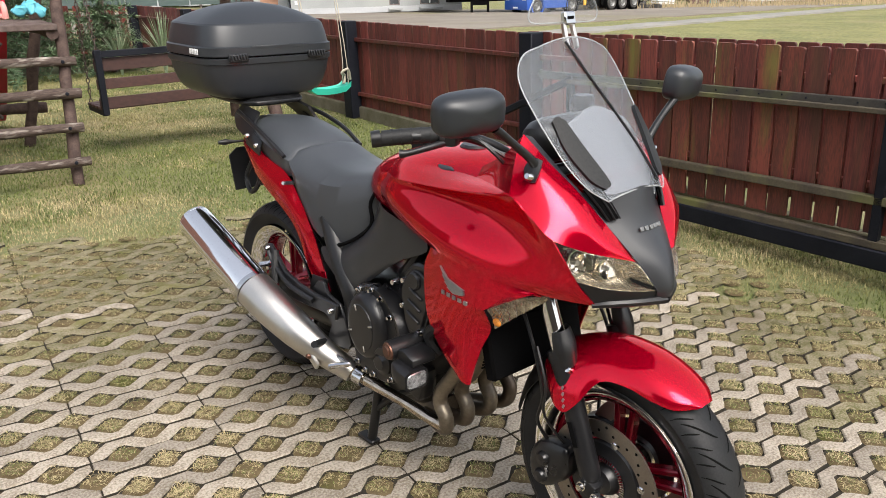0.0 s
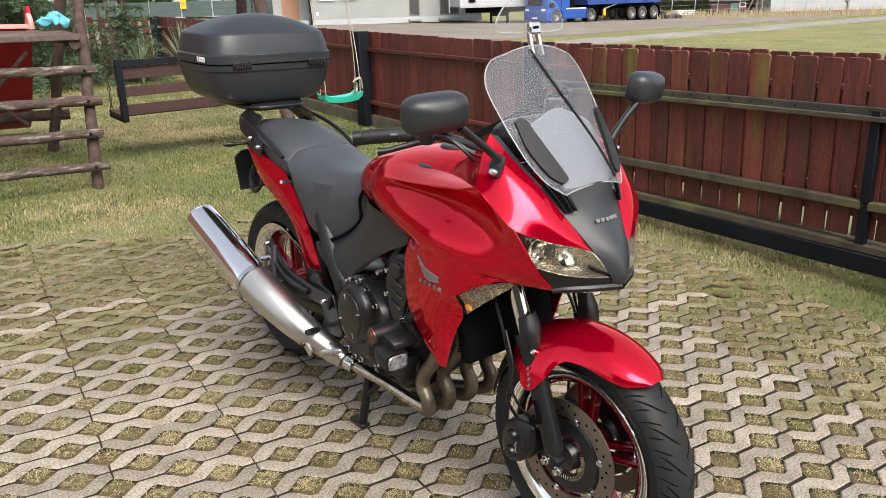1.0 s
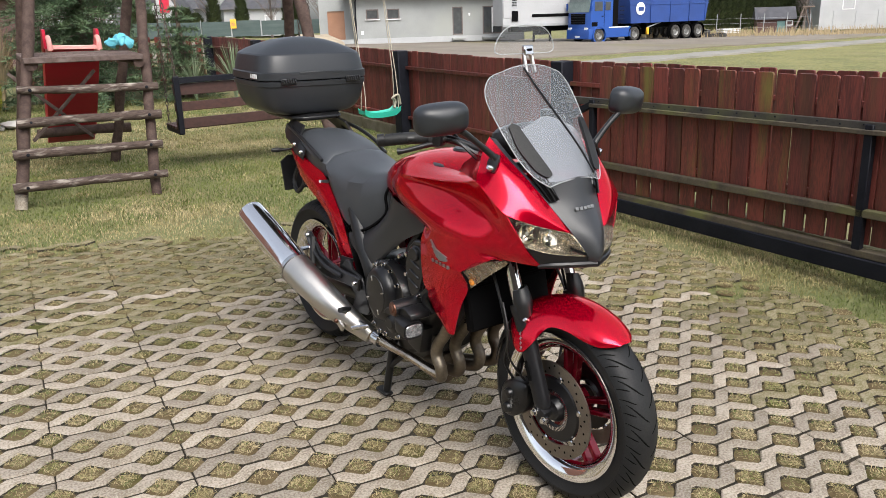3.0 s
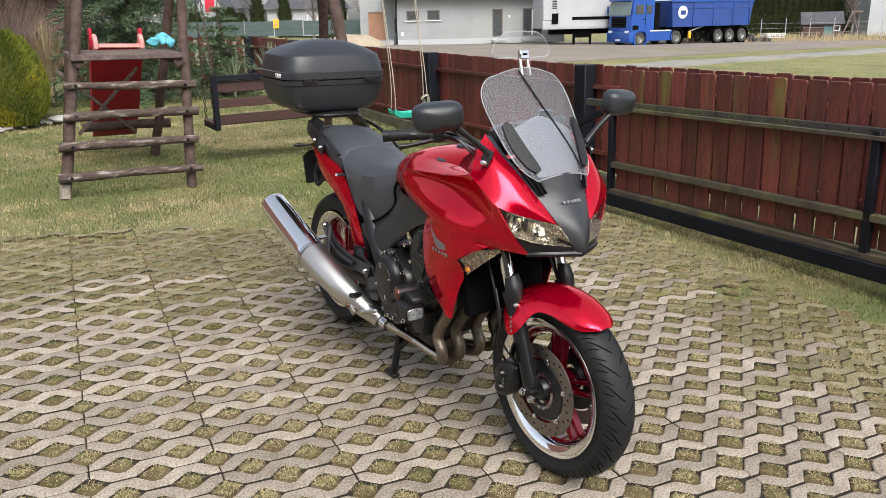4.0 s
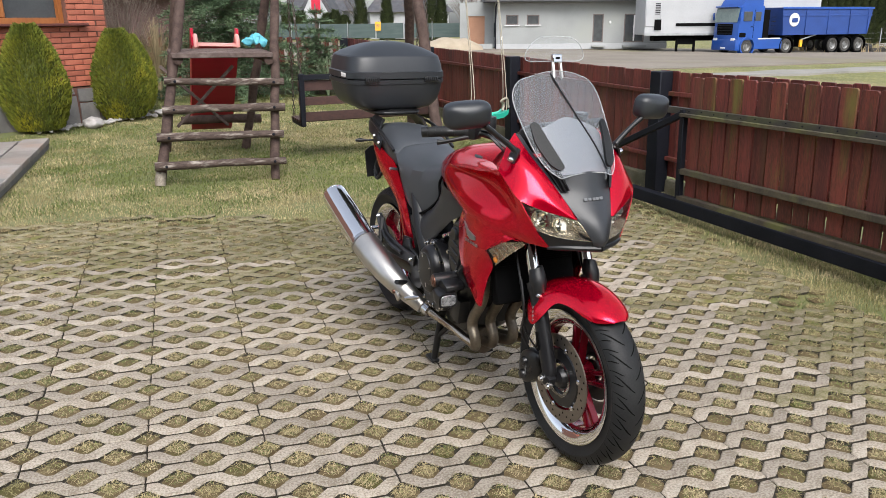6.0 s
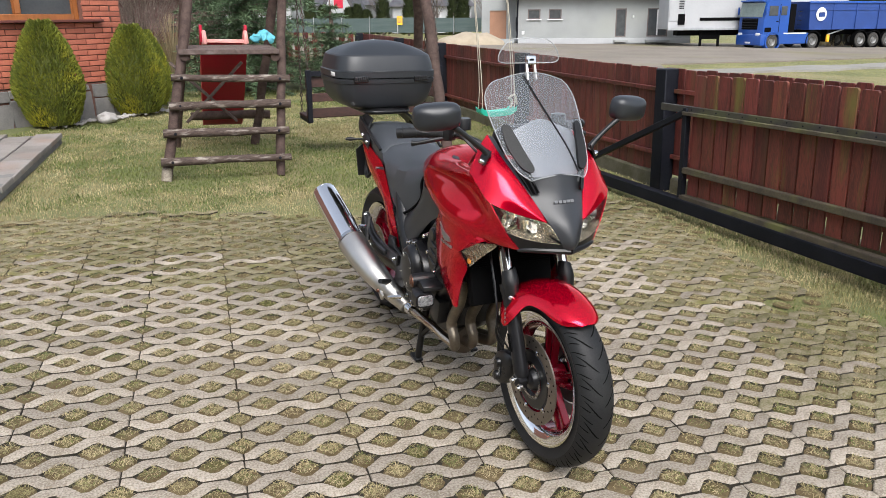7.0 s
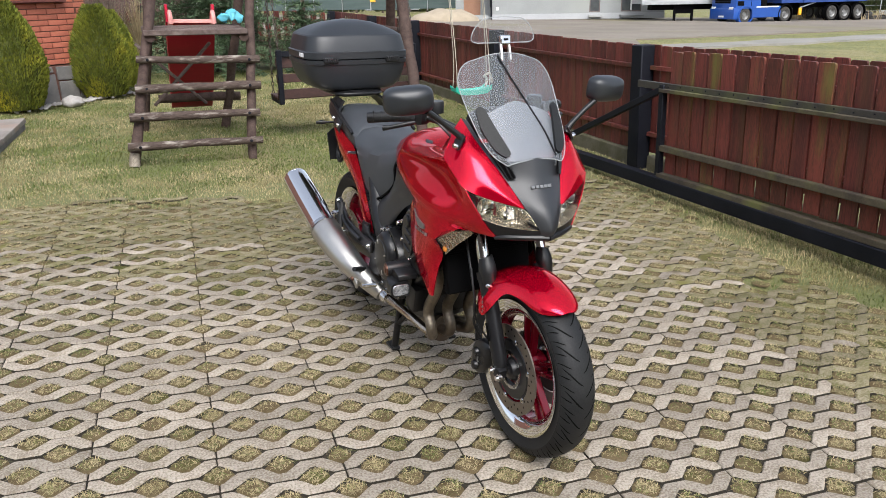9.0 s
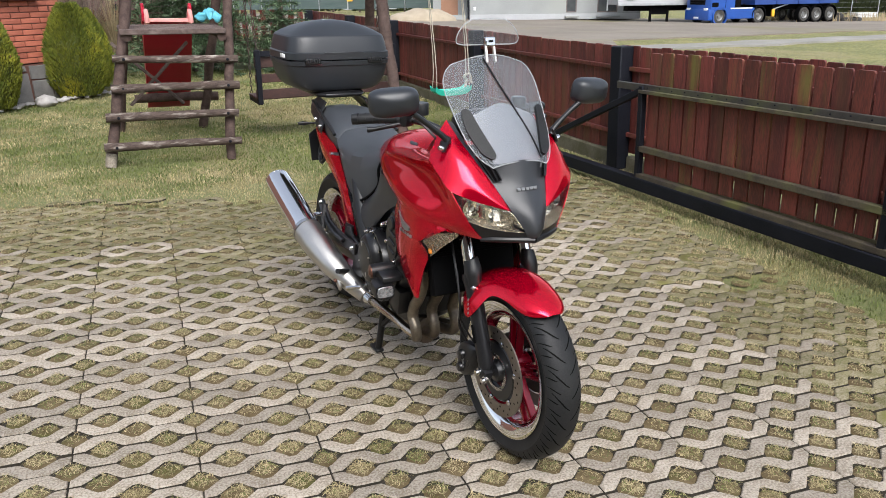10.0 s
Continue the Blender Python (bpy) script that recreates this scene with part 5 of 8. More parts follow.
part("muffler_rim", lathe([(0.04, 0.0), (0.057, 0.004), (0.061, 0.0), (0.057, -0.004), (0.04, -0.02), (0.038, -0.06)], 28, look((-0.144, -0.303, 0.573), (0.03, -0.297, 0.509)) @ pose(0, 0, 0)), M_CHROME, ex)
part("muffler_hanger", tubed([(0.16, -0.228, 0.485), (0.2, -0.205, 0.5), (0.19, -0.195, 0.54)], 0.009, 8, 3), M_STEEL, ex)
hs = part("joint_clamp", boxed((0.07, 0.012, 0.03), pose(0.515, -0.256, 0.29, 0, 32), 0.004), M_SATIN, ex, "satin steel joint bracket")
part("bolt", lathe([(0, 0.008), (0.006, 0.008), (0.01, 0.002), (0.01, -0.004)], 12, pose(0.507, -0.264, 0.297, 90)), M_RUST2, hs)
part("link_pipe", tubed([(0.58, -0.172, 0.256), (0.645, -0.16, 0.244), (0.74, -0.15, 0.238), (0.84, -0.142, 0.236), (0.92, -0.132, 0.226), (0.975, -0.122, 0.222)], [0.026, 0.02, 0.0165, 0.0165, 0.017, 0.018], 16, 4), M_PIPE, bike, "stained exhaust pipe under the engine")
part("pipe_clamp", tubed([(0.622, -0.164, 0.248), (0.655, -0.159, 0.243)], [0.029, 0.028], 16, 2), M_STEEL, bike)
for k, y in enumerate((-0.125, -0.045, 0.045, 0.125)):
    part("exhaust_header", tubed([(1.04, y, 0.5), (1.045, y * 1.02, 0.45), (1.012, y, 0.39), (0.968, y, 0.33), (0.962, y, 0.29), (0.985, y, 0.255), (0.978, y * 0.94, 0.215), (0.93, y * 0.8, 0.195), (0.85, y * 0.5 - 0.02, 0.19)], 0.021, 14, 5), M_HEADER, bike, "heat-browned exhaust header pipe")
part("collector", tubed([(0.9, -0.03, 0.19), (0.82, -0.04, 0.188), (0.72, -0.05, 0.195)], [0.055, 0.05, 0.03], 16, 4), M_HEADER, bike)

# stand
cs = part("centre_stand", tubed([(0.66, -0.1, 0.27), (0.655, -0.118, 0.15), (0.64, -0.13, 0.02)], [0.017, 0.015, 0.015], 10, 3), M_BLACK, bike, "black centre stand")
part("stand_leg", tubed([(0.66, 0.1, 0.27), (0.655, 0.118, 0.15), (0.64, 0.13, 0.02)], [0.017, 0.015, 0.015], 10, 3), M_BLACK, cs)
for s in (-1, 1):
    part("stand_foot", boxed((0.075, 0.035, 0.014), pose(0.625, 0.132 * s, 0.012), 0.003), M_BLACK, cs)
part("stand_bar", tubed([(0.658, -0.112, 0.17), (0.72, 0.0, 0.2), (0.658, 0.112, 0.17)], 0.013, 8, 4), M_BLACK, cs)
part("stand_strut", tubed([(0.65, -0.122, 0.12), (0.73, -0.1, 0.2), (0.8, -0.09, 0.24)], 0.011, 8, 3), M_BLACK, cs)

# wheels
def tyre_mesh(R, w):
    prof = []
    for k in range(17):
        a = math.pi * k / 16
        prof.append((R - 0.062 + 0.062 * math.sin(a) ** 0.62, -w / 2 * math.cos(a) * (1 if 0 < k < 16 else 0.82)))
    prof = [(R - 0.082, -w * 0.36)] + prof + [(R - 0.082, w * 0.36)]
    return lathe(prof, 72, pose(0, 0, 0, 90))


def groove_mesh(R, w, n):
    """Shallow slanted tread grooves, as dark slivers sunk just above the rubber."""
    bm = bmesh.new()
    for k in range(n):
        for s in (-1, 1):
            for j, (u0, u1, da, db) in enumerate(((0.05, 0.88, 0.0, 0.13), (0.5, 0.97, -0.035, 0.02), (0.62, 0.97, 0.05, 0.085))):
                a0 = 2 * math.pi * (k + (0.5 if s > 0 else 0)) / n
                prev = None
                for i in range(7):
                    f = i / 6
                    u = u0 + (u1 - u0) * f
                    th = math.asin(clamp(u, 0, 1))
                    r = R - 0.062 + 0.062 * math.cos(th) ** 0.62 + 0.0009
                    a = a0 + (da + (db - da) * f ** 1.3) * 1.6
                    hw = (0.0036, 0.0022, 0.0022)[j] * (math.sin(math.pi * clamp(f, 0.03, 0.97)) ** 0.5) / r
                    y = s * w / 2 * u
                    cur = [bm.verts.new((r * math.cos(a + e), y, r * math.sin(a + e))) for e in (-hw, hw)]
                    if prev:
                        bm.faces.new((prev[0], prev[1], cur[1], cur[0]))
                    prev = cur
    return bm


M_GROOVE = mat("tread_groove", (0.004, 0.004, 0.004), (0.006, 0.006, 0.006), 0.95, 0, 8, 90, 0.0, spec=0.1)


def wheel(name, x, z0, R, w, rim_r, discs, label):
    wh = part(name, lathe([(rim_r - 0.035, -w * 0.3), (rim_r - 0.012, -w * 0.36), (rim_r + 0.002, -w * 0.4), (rim_r + 0.002, -w * 0.43), (rim_r - 0.01, -w * 0.41), (rim_r - 0.03, -w * 0.33), (rim_r - 0.042, -w * 0.2), (rim_r - 0.042, w * 0.2), (rim_r - 0.03, w * 0.33), (rim_r - 0.01, w * 0.41), (rim_r + 0.002, w * 0.43), (rim_r + 0.002, w * 0.4), (rim_r - 0.012, w * 0.36), (rim_r - 0.03, w * 0.28)], 64, pose(0, 0, 0, 90)), M_CHROME, bike, label)
    wh.location = (x, 0, z0)
    part("tyre", tyre_mesh(R, w), M_RUBBER, wh, "black rubber road tyre")
    part("tread_groove", groove_mesh(R, w, 26), M_GROOVE, wh)["kind"] = "stuff"
    part("rim_ring", lathe([(rim_r - 0.043, -w * 0.22), (rim_r - 0.05, -w * 0.16), (rim_r - 0.05, w * 0.16), (rim_r - 0.043, w * 0.22)], 64, pose(0, 0, 0, 90)), M_WHEELRED, wh)
    for k in range(5):
        for d in (-7, 7):
            a = radians(72 * k + 90)
            b = a + radians(d)
            p, q = Vector((0.035 * math.cos(a + radians(d * 3)), 0, 0.035 * math.sin(a + radians(d * 3)))), Vector(((rim_r - 0.045) * math.cos(b), 0, (rim_r - 0.045) * math.sin(b)))
            bm = bmesh.new()
            beam(bm, p, q, 0.03, 0.016, 0.004, (0, 1, 0))
            bmesh.ops.rotate(bm, cent=(p + q) / 2, matrix=Matrix.Rotation(radians(90), 3, (q - p).normalized()), verts=bm.verts)
            part("spoke", bm, M_WHEELRED, wh, "red wheel spoke")
    part("hub", lathe([(0, -0.055), (0.03, -0.055), (0.045, -0.04), (0.045, 0.04), (0.03, 0.055), (0, 0.055)], 28, pose(0, 0, 0, 90)), M_WHEELRED, wh)
    for s, r0, r1, y in discs:
        n = 72
        bm = bmesh.new()
        rings = []
        for r, dy in ((r0, -0.0025), (r1, -0.0025), (r1, 0.0025), (r0, 0.0025)):
            rings.append([bm.verts.new((r * math.cos(2 * math.pi * j / n), y * s + dy, r * math.sin(2 * math.pi * j / n))) for j in range(n)])
        for a, b in zip(rings, rings[1:] + rings[:1]):
            for j in range(n):
                bm.faces.new((a[j], a[(j + 1) % n], b[(j + 1) % n], b[j]))
        bmesh.ops.recalc_face_normals(bm, faces=bm.faces)
        dk = part("brake_disc", bm, M_DISC, wh, "drilled brake disc")
        bm = bmesh.new()
        for j in range(40):
            a = 2 * math.pi * j / 40
            r = r0 + (r1 - r0) * (0.2, 0.5, 0.8, 0.5)[j % 4]
            bmesh.ops.create_circle(bm, cap_ends=True, segments=8, radius=0.0038, matrix=pose(r * math.cos(a), (y + 0.0032) * s, r * math.sin(a), 90))
        part("drill_hole", bm, M_DARK, dk, shade=False)
        part("disc_carrier", lathe([(0.05, y * s - 0.01 * s), (0.06, y * s), (r0 - 0.012, y * s), (r0 - 0.006, y * s - 0.006 * s), (0.06, y * s - 0.006 * s)], 40, pose(0, 0, 0, -90)), M_METAL, dk)
        for k in range(6):
            a = 2 * math.pi * k / 6 + 0.3
            part("disc_button", lathe([(0, 0.005), (0.007, 0.005), (0.01, 0.002), (0.01, -0.003)], 12, pose((r0 + 0.001) * math.cos(a), y * s, (r0 + 0.001) * math.sin(a), -90 * s)), M_STEEL, dk)
        if x > 1:
            ab = bmesh.new()
            for j in range(60):
                a = 2 * math.pi * j / 60
                box(ab, (0.012, 0.003, 0.0028), pose(0.058 * math.cos(a), (y + 0.004) * s, 0.058 * math.sin(a)) @ Matrix.Rotation(-a, 4, "Y"))
            part("sensor_ring", ab, M_STEEL, dk, "toothed speed sensor ring", shade=False)
            part("axle_end", lathe([(0, 0.016), (0.012, 0.016), (0.016, 0.012), (0.03, 0.01), (0.036, 0.0), (0.04, -0.01)], 24, pose(0, y * s, 0, -90 * s)), M_METAL, dk)
    return wh


wheel("front_wheel", 1.475, 0.3, 0.3, 0.122, 0.225, ((-1, 0.107, 0.15, 0.072), (1, 0.107, 0.15, 0.072)), "front wheel with a polished rim and red spokes")
wheel("rear_wheel", 0.0, 0.315, 0.312, 0.165, 0.225, ((-1, 0.085, 0.12, 0.085),), "rear wheel with a polished rim and red spokes")
part("sprocket", lathe([(0.06, 0.088), (0.1, 0.088), (0.103, 0.092), (0.1, 0.096), (0.06, 0.096)], 44, pose(0, 0, 0.315, -90)), M_METAL, bike)

# forks and front mudguard
for s in (-1, 1):
    fk = part("fork_leg", tubed([(1.352, 0.107 * s, 0.602), (1.36, 0.107 * s, 0.584), (1.372, 0.107 * s, 0.556), (1.42, 0.107 * s, 0.44), (1.462, 0.107 * s, 0.335), (1.468, 0.107 * s, 0.315)], [0.03, 0.031, 0.027, 0.025, 0.025, 0.02], 18, 3), M_FORK, bike, "black fork leg")
    part("stanchion", tubed([(1.245, 0.107 * s, 0.86), (1.353, 0.107 * s, 0.6)], [0.0205, 0.0205], 18, 2), M_CHROME, fk, "chrome fork tube")
    part("fork_guard", skin([[(1.345, 0.085, 0.655), (1.362, 0.09, 0.66), (1.37, 0.106, 0.658), (1.362, 0.124, 0.652), (1.345, 0.13, 0.645)], [(1.355, 0.08, 0.615), (1.38, 0.084, 0.62), (1.39, 0.106, 0.618), (1.38, 0.13, 0.612), (1.357, 0.135, 0.606)], [(1.362, 0.085, 0.575), (1.388, 0.087, 0.58), (1.398, 0.106, 0.578), (1.388, 0.128, 0.572), (1.365, 0.132, 0.566)]], 4, 4, 0.003, s), M_BLACK, fk)
    part("axle_clamp", boxed((0.05, 0.034, 0.04), pose(1.468, 0.112 * s, 0.303, 0, 20), 0.009, 2), M_FORK, fk)
    for dx, dz in ((-0.006, 0.004), (0.034, -0.006)):
        part("bolt", lathe([(0, 0.012), (0.008, 0.012), (0.009, 0.004), (0.012, 0.003), (0.012, -0.008)], 10, pose(1.468 + dx, 0.132 * s, 0.302 + dz, -90 * s)), M_STEEL, fk)
    part("reflector_sticker", boxed((0.014, 0.002, 0.06), pose(1.428, 0.1355 * s, 0.425, 0, -22), 0.0008), M_DARK, fk, "dark sticker with a red edge")
    cal = part("brake_caliper", smooth_loft([ell(x, 0.088 * s, z0, 0, w, h, 12, 3.5) for x, z0, w, h in ((1.285, 0.275, 0.022, 0.03), (1.305, 0.28, 0.034, 0.058), (1.345, 0.292, 0.036, 0.066), (1.385, 0.31, 0.03, 0.05), (1.4, 0.318, 0.02, 0.03))], 3), M_METAL, bike, "black brake caliper")
    for dz in (-0.03, 0.02):
        part("piston_boss", lathe([(0, 0.014), (0.014, 0.012), (0.018, 0.006), (0.02, -0.01)], 16, pose(1.335 + dz * 0.1, 0.122 * s, 0.29 + dz, -90 * s)), M_METAL, cal)
    for k in range(3):
        part("caliper_mark", boxed((0.008, 0.002, 0.011), pose(1.35, 0.126 * s, 0.272 + 0.013 * k, 0, -25), 0.0005), M_BADGE, cal)
    part("brake_hose", tubed([(1.33, 0.09 * s, 0.33), (1.31, 0.12 * s, 0.4), (1.33, 0.13 * s, 0.48), (1.3, 0.13 * s, 0.58), (1.24, 0.12 * s, 0.68)], 0.0045, 8, 5), M_BLACK, bike)
    part("speed_wire", tubed([(1.39, 0.08 * s, 0.33), (1.34, 0.13 * s, 0.43), (1.35, 0.145 * s, 0.52), (1.31, 0.135 * s, 0.6)], 0.0035, 6, 5), M_BLACK, bike)


def fender_pt(a, r, y):
    return (1.475 + r * math.cos(radians(a)), y, 0.3 + r * math.sin(radians(a)))


GUARD = (
    (54, (0.0, 0.008, 0.014, 0.019, 0.023, 0.026), (0.325, 0.325, 0.324, 0.323, 0.321, 0.319)),
    (59, (0.0, 0.024, 0.042, 0.054, 0.06, 0.063), (0.327, 0.325, 0.319, 0.311, 0.302, 0.295)),
    (68, (0.0, 0.031, 0.055, 0.07, 0.077, 0.08), (0.328, 0.325, 0.316, 0.304, 0.291, 0.281)),
    (80, (0.0, 0.035, 0.06, 0.077, 0.085, 0.089), (0.329, 0.325, 0.315, 0.301, 0.287, 0.276)),
    (92, (0.0, 0.036, 0.064, 0.085, 0.097, 0.103), (0.329, 0.325, 0.314, 0.299, 0.28, 0.264)),
    (101, (0.0, 0.038, 0.07, 0.103, 0.125, 0.134), (0.329, 0.325, 0.312, 0.287, 0.248, 0.213)),
    (112, (0.0, 0.038, 0.072, 0.11, 0.136, 0.144), (0.329, 0.324, 0.311, 0.285, 0.24, 0.19)),
    (121, (0.0, 0.038, 0.072, 0.108, 0.13, 0.137), (0.328, 0.323, 0.31, 0.285, 0.25, 0.215)),
    (128, (0.0, 0.038, 0.068, 0.086, 0.093, 0.095), (0.326, 0.322, 0.309, 0.293, 0.276, 0.26)))
rows = []
for a, ys, rs in GUARD:
    rows.append([fender_pt(a, r, -y) for y, r in list(zip(ys, rs))[:0:-1]] + [fender_pt(a, r, y) for y, r in zip(ys, rs)])
fd = part("front_mudguard", skin(rows, 3, 4, 0.003), M_RED, bike, "glossy red front mudguard")
rows = []
for a, w, drop in ((127, 0.076, 0.06), (140, 0.072, 0.05), (155, 0.066, 0.045), (172, 0.05, 0.03)):
    rows.append([fender_pt(a, 0.32 - drop * (k * k), w * k) for k in (-1, -0.6, 0, 0.6, 1)])
part("mudguard_flap", skin(rows, 4, 4, 0.003), M_BLACK, fd, "black rear flap")
for s in (-1, 1):
    part("bolt", lathe([(0, 0.008), (0.007, 0.007), (0.01, 0.001), (0.01, -0.01)], 12, pose(1.39, 0.118 * s, 0.568, -60 * s)), M_STEEL, fd)
    for k in range(4):
        part("side_mark", boxed((0.006, 0.0015, 0.0095), pose(1.392 + 0.0035 * k, (0.1375 + 0.0018 * k) * s, 0.53 - 0.0135 * k, 8 * s, 15), 0.0005), M_BADGE, fd)

# handlebar, levers, mirrors, instruments
part("top_yoke", boxed((0.08, 0.26, 0.03), pose(1.2, 0, 0.965, 0, -22), 0.01, 2), M_METAL, bike)
inst = part("instrument_panel", smooth_loft([ell(x, 0, z0, 0, w, h, 16, 3.5) for x, z0, w, h in ((1.2, 1.045, 0.1, 0.03), (1.225, 1.055, 0.125, 0.05), (1.27, 1.06, 0.12, 0.05), (1.3, 1.055, 0.09, 0.03))], 2), M_BLACK, bike)
for s in (-1, 1):
    part("handlebar", tubed([(1.17, 0.07 * s, 0.99), (1.15, 0.12 * s, 1.03), (1.11, 0.2 * s, 1.062), (1.06, 0.3 * s, 1.064)], 0.012, 12, 4), M_BLACK, bike)
    gp = part("grip", tubed([(1.085, 0.245 * s, 1.066), (1.05, 0.3 * s, 1.064), (1.022, 0.345 * s, 1.06), (1.018, 0.35 * s, 1.06)], [0.0175, 0.0175, 0.0175, 0.0165], 16, 3), M_RUBBER, bike, "black rubber grip")
    part("bar_end", tubed([(1.017, 0.351 * s, 1.06), (1.006, 0.368 * s, 1.058)], [0.019, 0.018], 16, 2), M_BLACK, gp)
    part("switch_block", boxed((0.05, 0.05, 0.05), pose(1.098, 0.225 * s, 1.066, 0, 0, -32 * s), 0.012, 2), M_BLACK, bike)
    part("lever", tubed([(1.115, 0.21 * s, 1.06), (1.105, 0.235 * s, 1.052), (1.1, 0.28 * s, 1.045), (1.082, 0.325 * s, 1.035), (1.07, 0.34 * s, 1.033)], [0.011, 0.0085, 0.0075, 0.0068, 0.0105], 10, 4), M_BLACK, bike, "black lever with a ball end")
    part("grip_flange", tubed([(1.092, 0.236 * s, 1.066), (1.086, 0.246 * s, 1.066)], [0.025, 0.024], 18, 1), M_RUBBER, gp)
    for k in range(5):
        part("grip_rib", tubed([(1.078 - 0.0115 * k, (0.2565 + 0.018 * k) * s, 1.0655 - 0.0008 * k), (1.0755 - 0.0115 * k, (0.2605 + 0.018 * k) * s, 1.0653 - 0.0008 * k)], [0.0185, 0.0185], 16, 1), M_RUBBER, gp)
    part("reservoir", lathe([(0, 0.02), (0.024, 0.02), (0.026, 0.016), (0.026, -0.018), (0, -0.018)], 18, pose(1.135, 0.185 * s, 1.1)), M_BLACK, bike)
    for k in range(4):
        part("cable", tubed([(1.11, (0.2 - 0.01 * k) * s, 1.055 + 0.006 * k), (1.17, (0.2 - 0.02 * k) * s, 1.06 - 0.012 * k), (1.21, (0.16 - 0.02 * k) * s, 1.01), (1.2, 0.1 * s, 0.95)], 0.0045, 6, 5), M_BLACK, bike)
    st = part("mirror_stem", tubed([(1.328, 0.188 * s, 1.026), (1.326, 0.202 * s, 1.046), (1.32, 0.252 * s, 1.086), (1.318, 0.3 * s, 1.12)], [0.012, 0.0095, 0.008, 0.0095], 12, 4), M_BLACK, bike)
    part("mirror_base", skin([[(1.312, 0.192, 1.044), (1.327, 0.191, 1.05), (1.341, 0.185, 1.045)], [(1.309, 0.205, 1.026), (1.327, 0.206, 1.026), (1.345, 0.199, 1.022)], [(1.32, 0.212, 1.006), (1.332, 0.212, 1.003), (1.343, 0.208, 1.004)]], 4, 4, 0.006, s), M_BLACK, st)
    part("bolt", lathe([(0, 0.008), (0.006, 0.008), (0.009, 0.003), (0.009, -0.006)], 12, pose(1.331, 0.213 * s, 1.014, -65 * s, 0, 0)), M_STEEL, st)
    mc = Vector((1.308, 0.354 * s, 1.152))
    mir_r = []
    for x, k in ((-0.034, 0.86), (-0.03, 0.97), (-0.012, 1.0), (0.01, 0.94), (0.026, 0.74), (0.036, 0.4), (0.039, 0.1)):
        mir_r.append(ell(x * 0.85, 0, 0.004 * (1 - k), 0, 0.075 * k, 0.042 * k, 28, 3.7))
    mirror = part("mirror", smooth_loft(mir_r, 3), M_BOX, bike, "dark grey mirror housing")
    mirror.matrix_local = Matrix.Translation(mc) @ pose(0, 0, 0, -4 * s, 6, 12 * s)
    part("mirror_glass", loft([ell(-0.031, 0, 0, 0, 0.062, 0.034, 24, 2.9), ell(-0.0295, 0, 0, 0, 0.063, 0.035, 24, 2.9)]), M_CHROME, mirror)

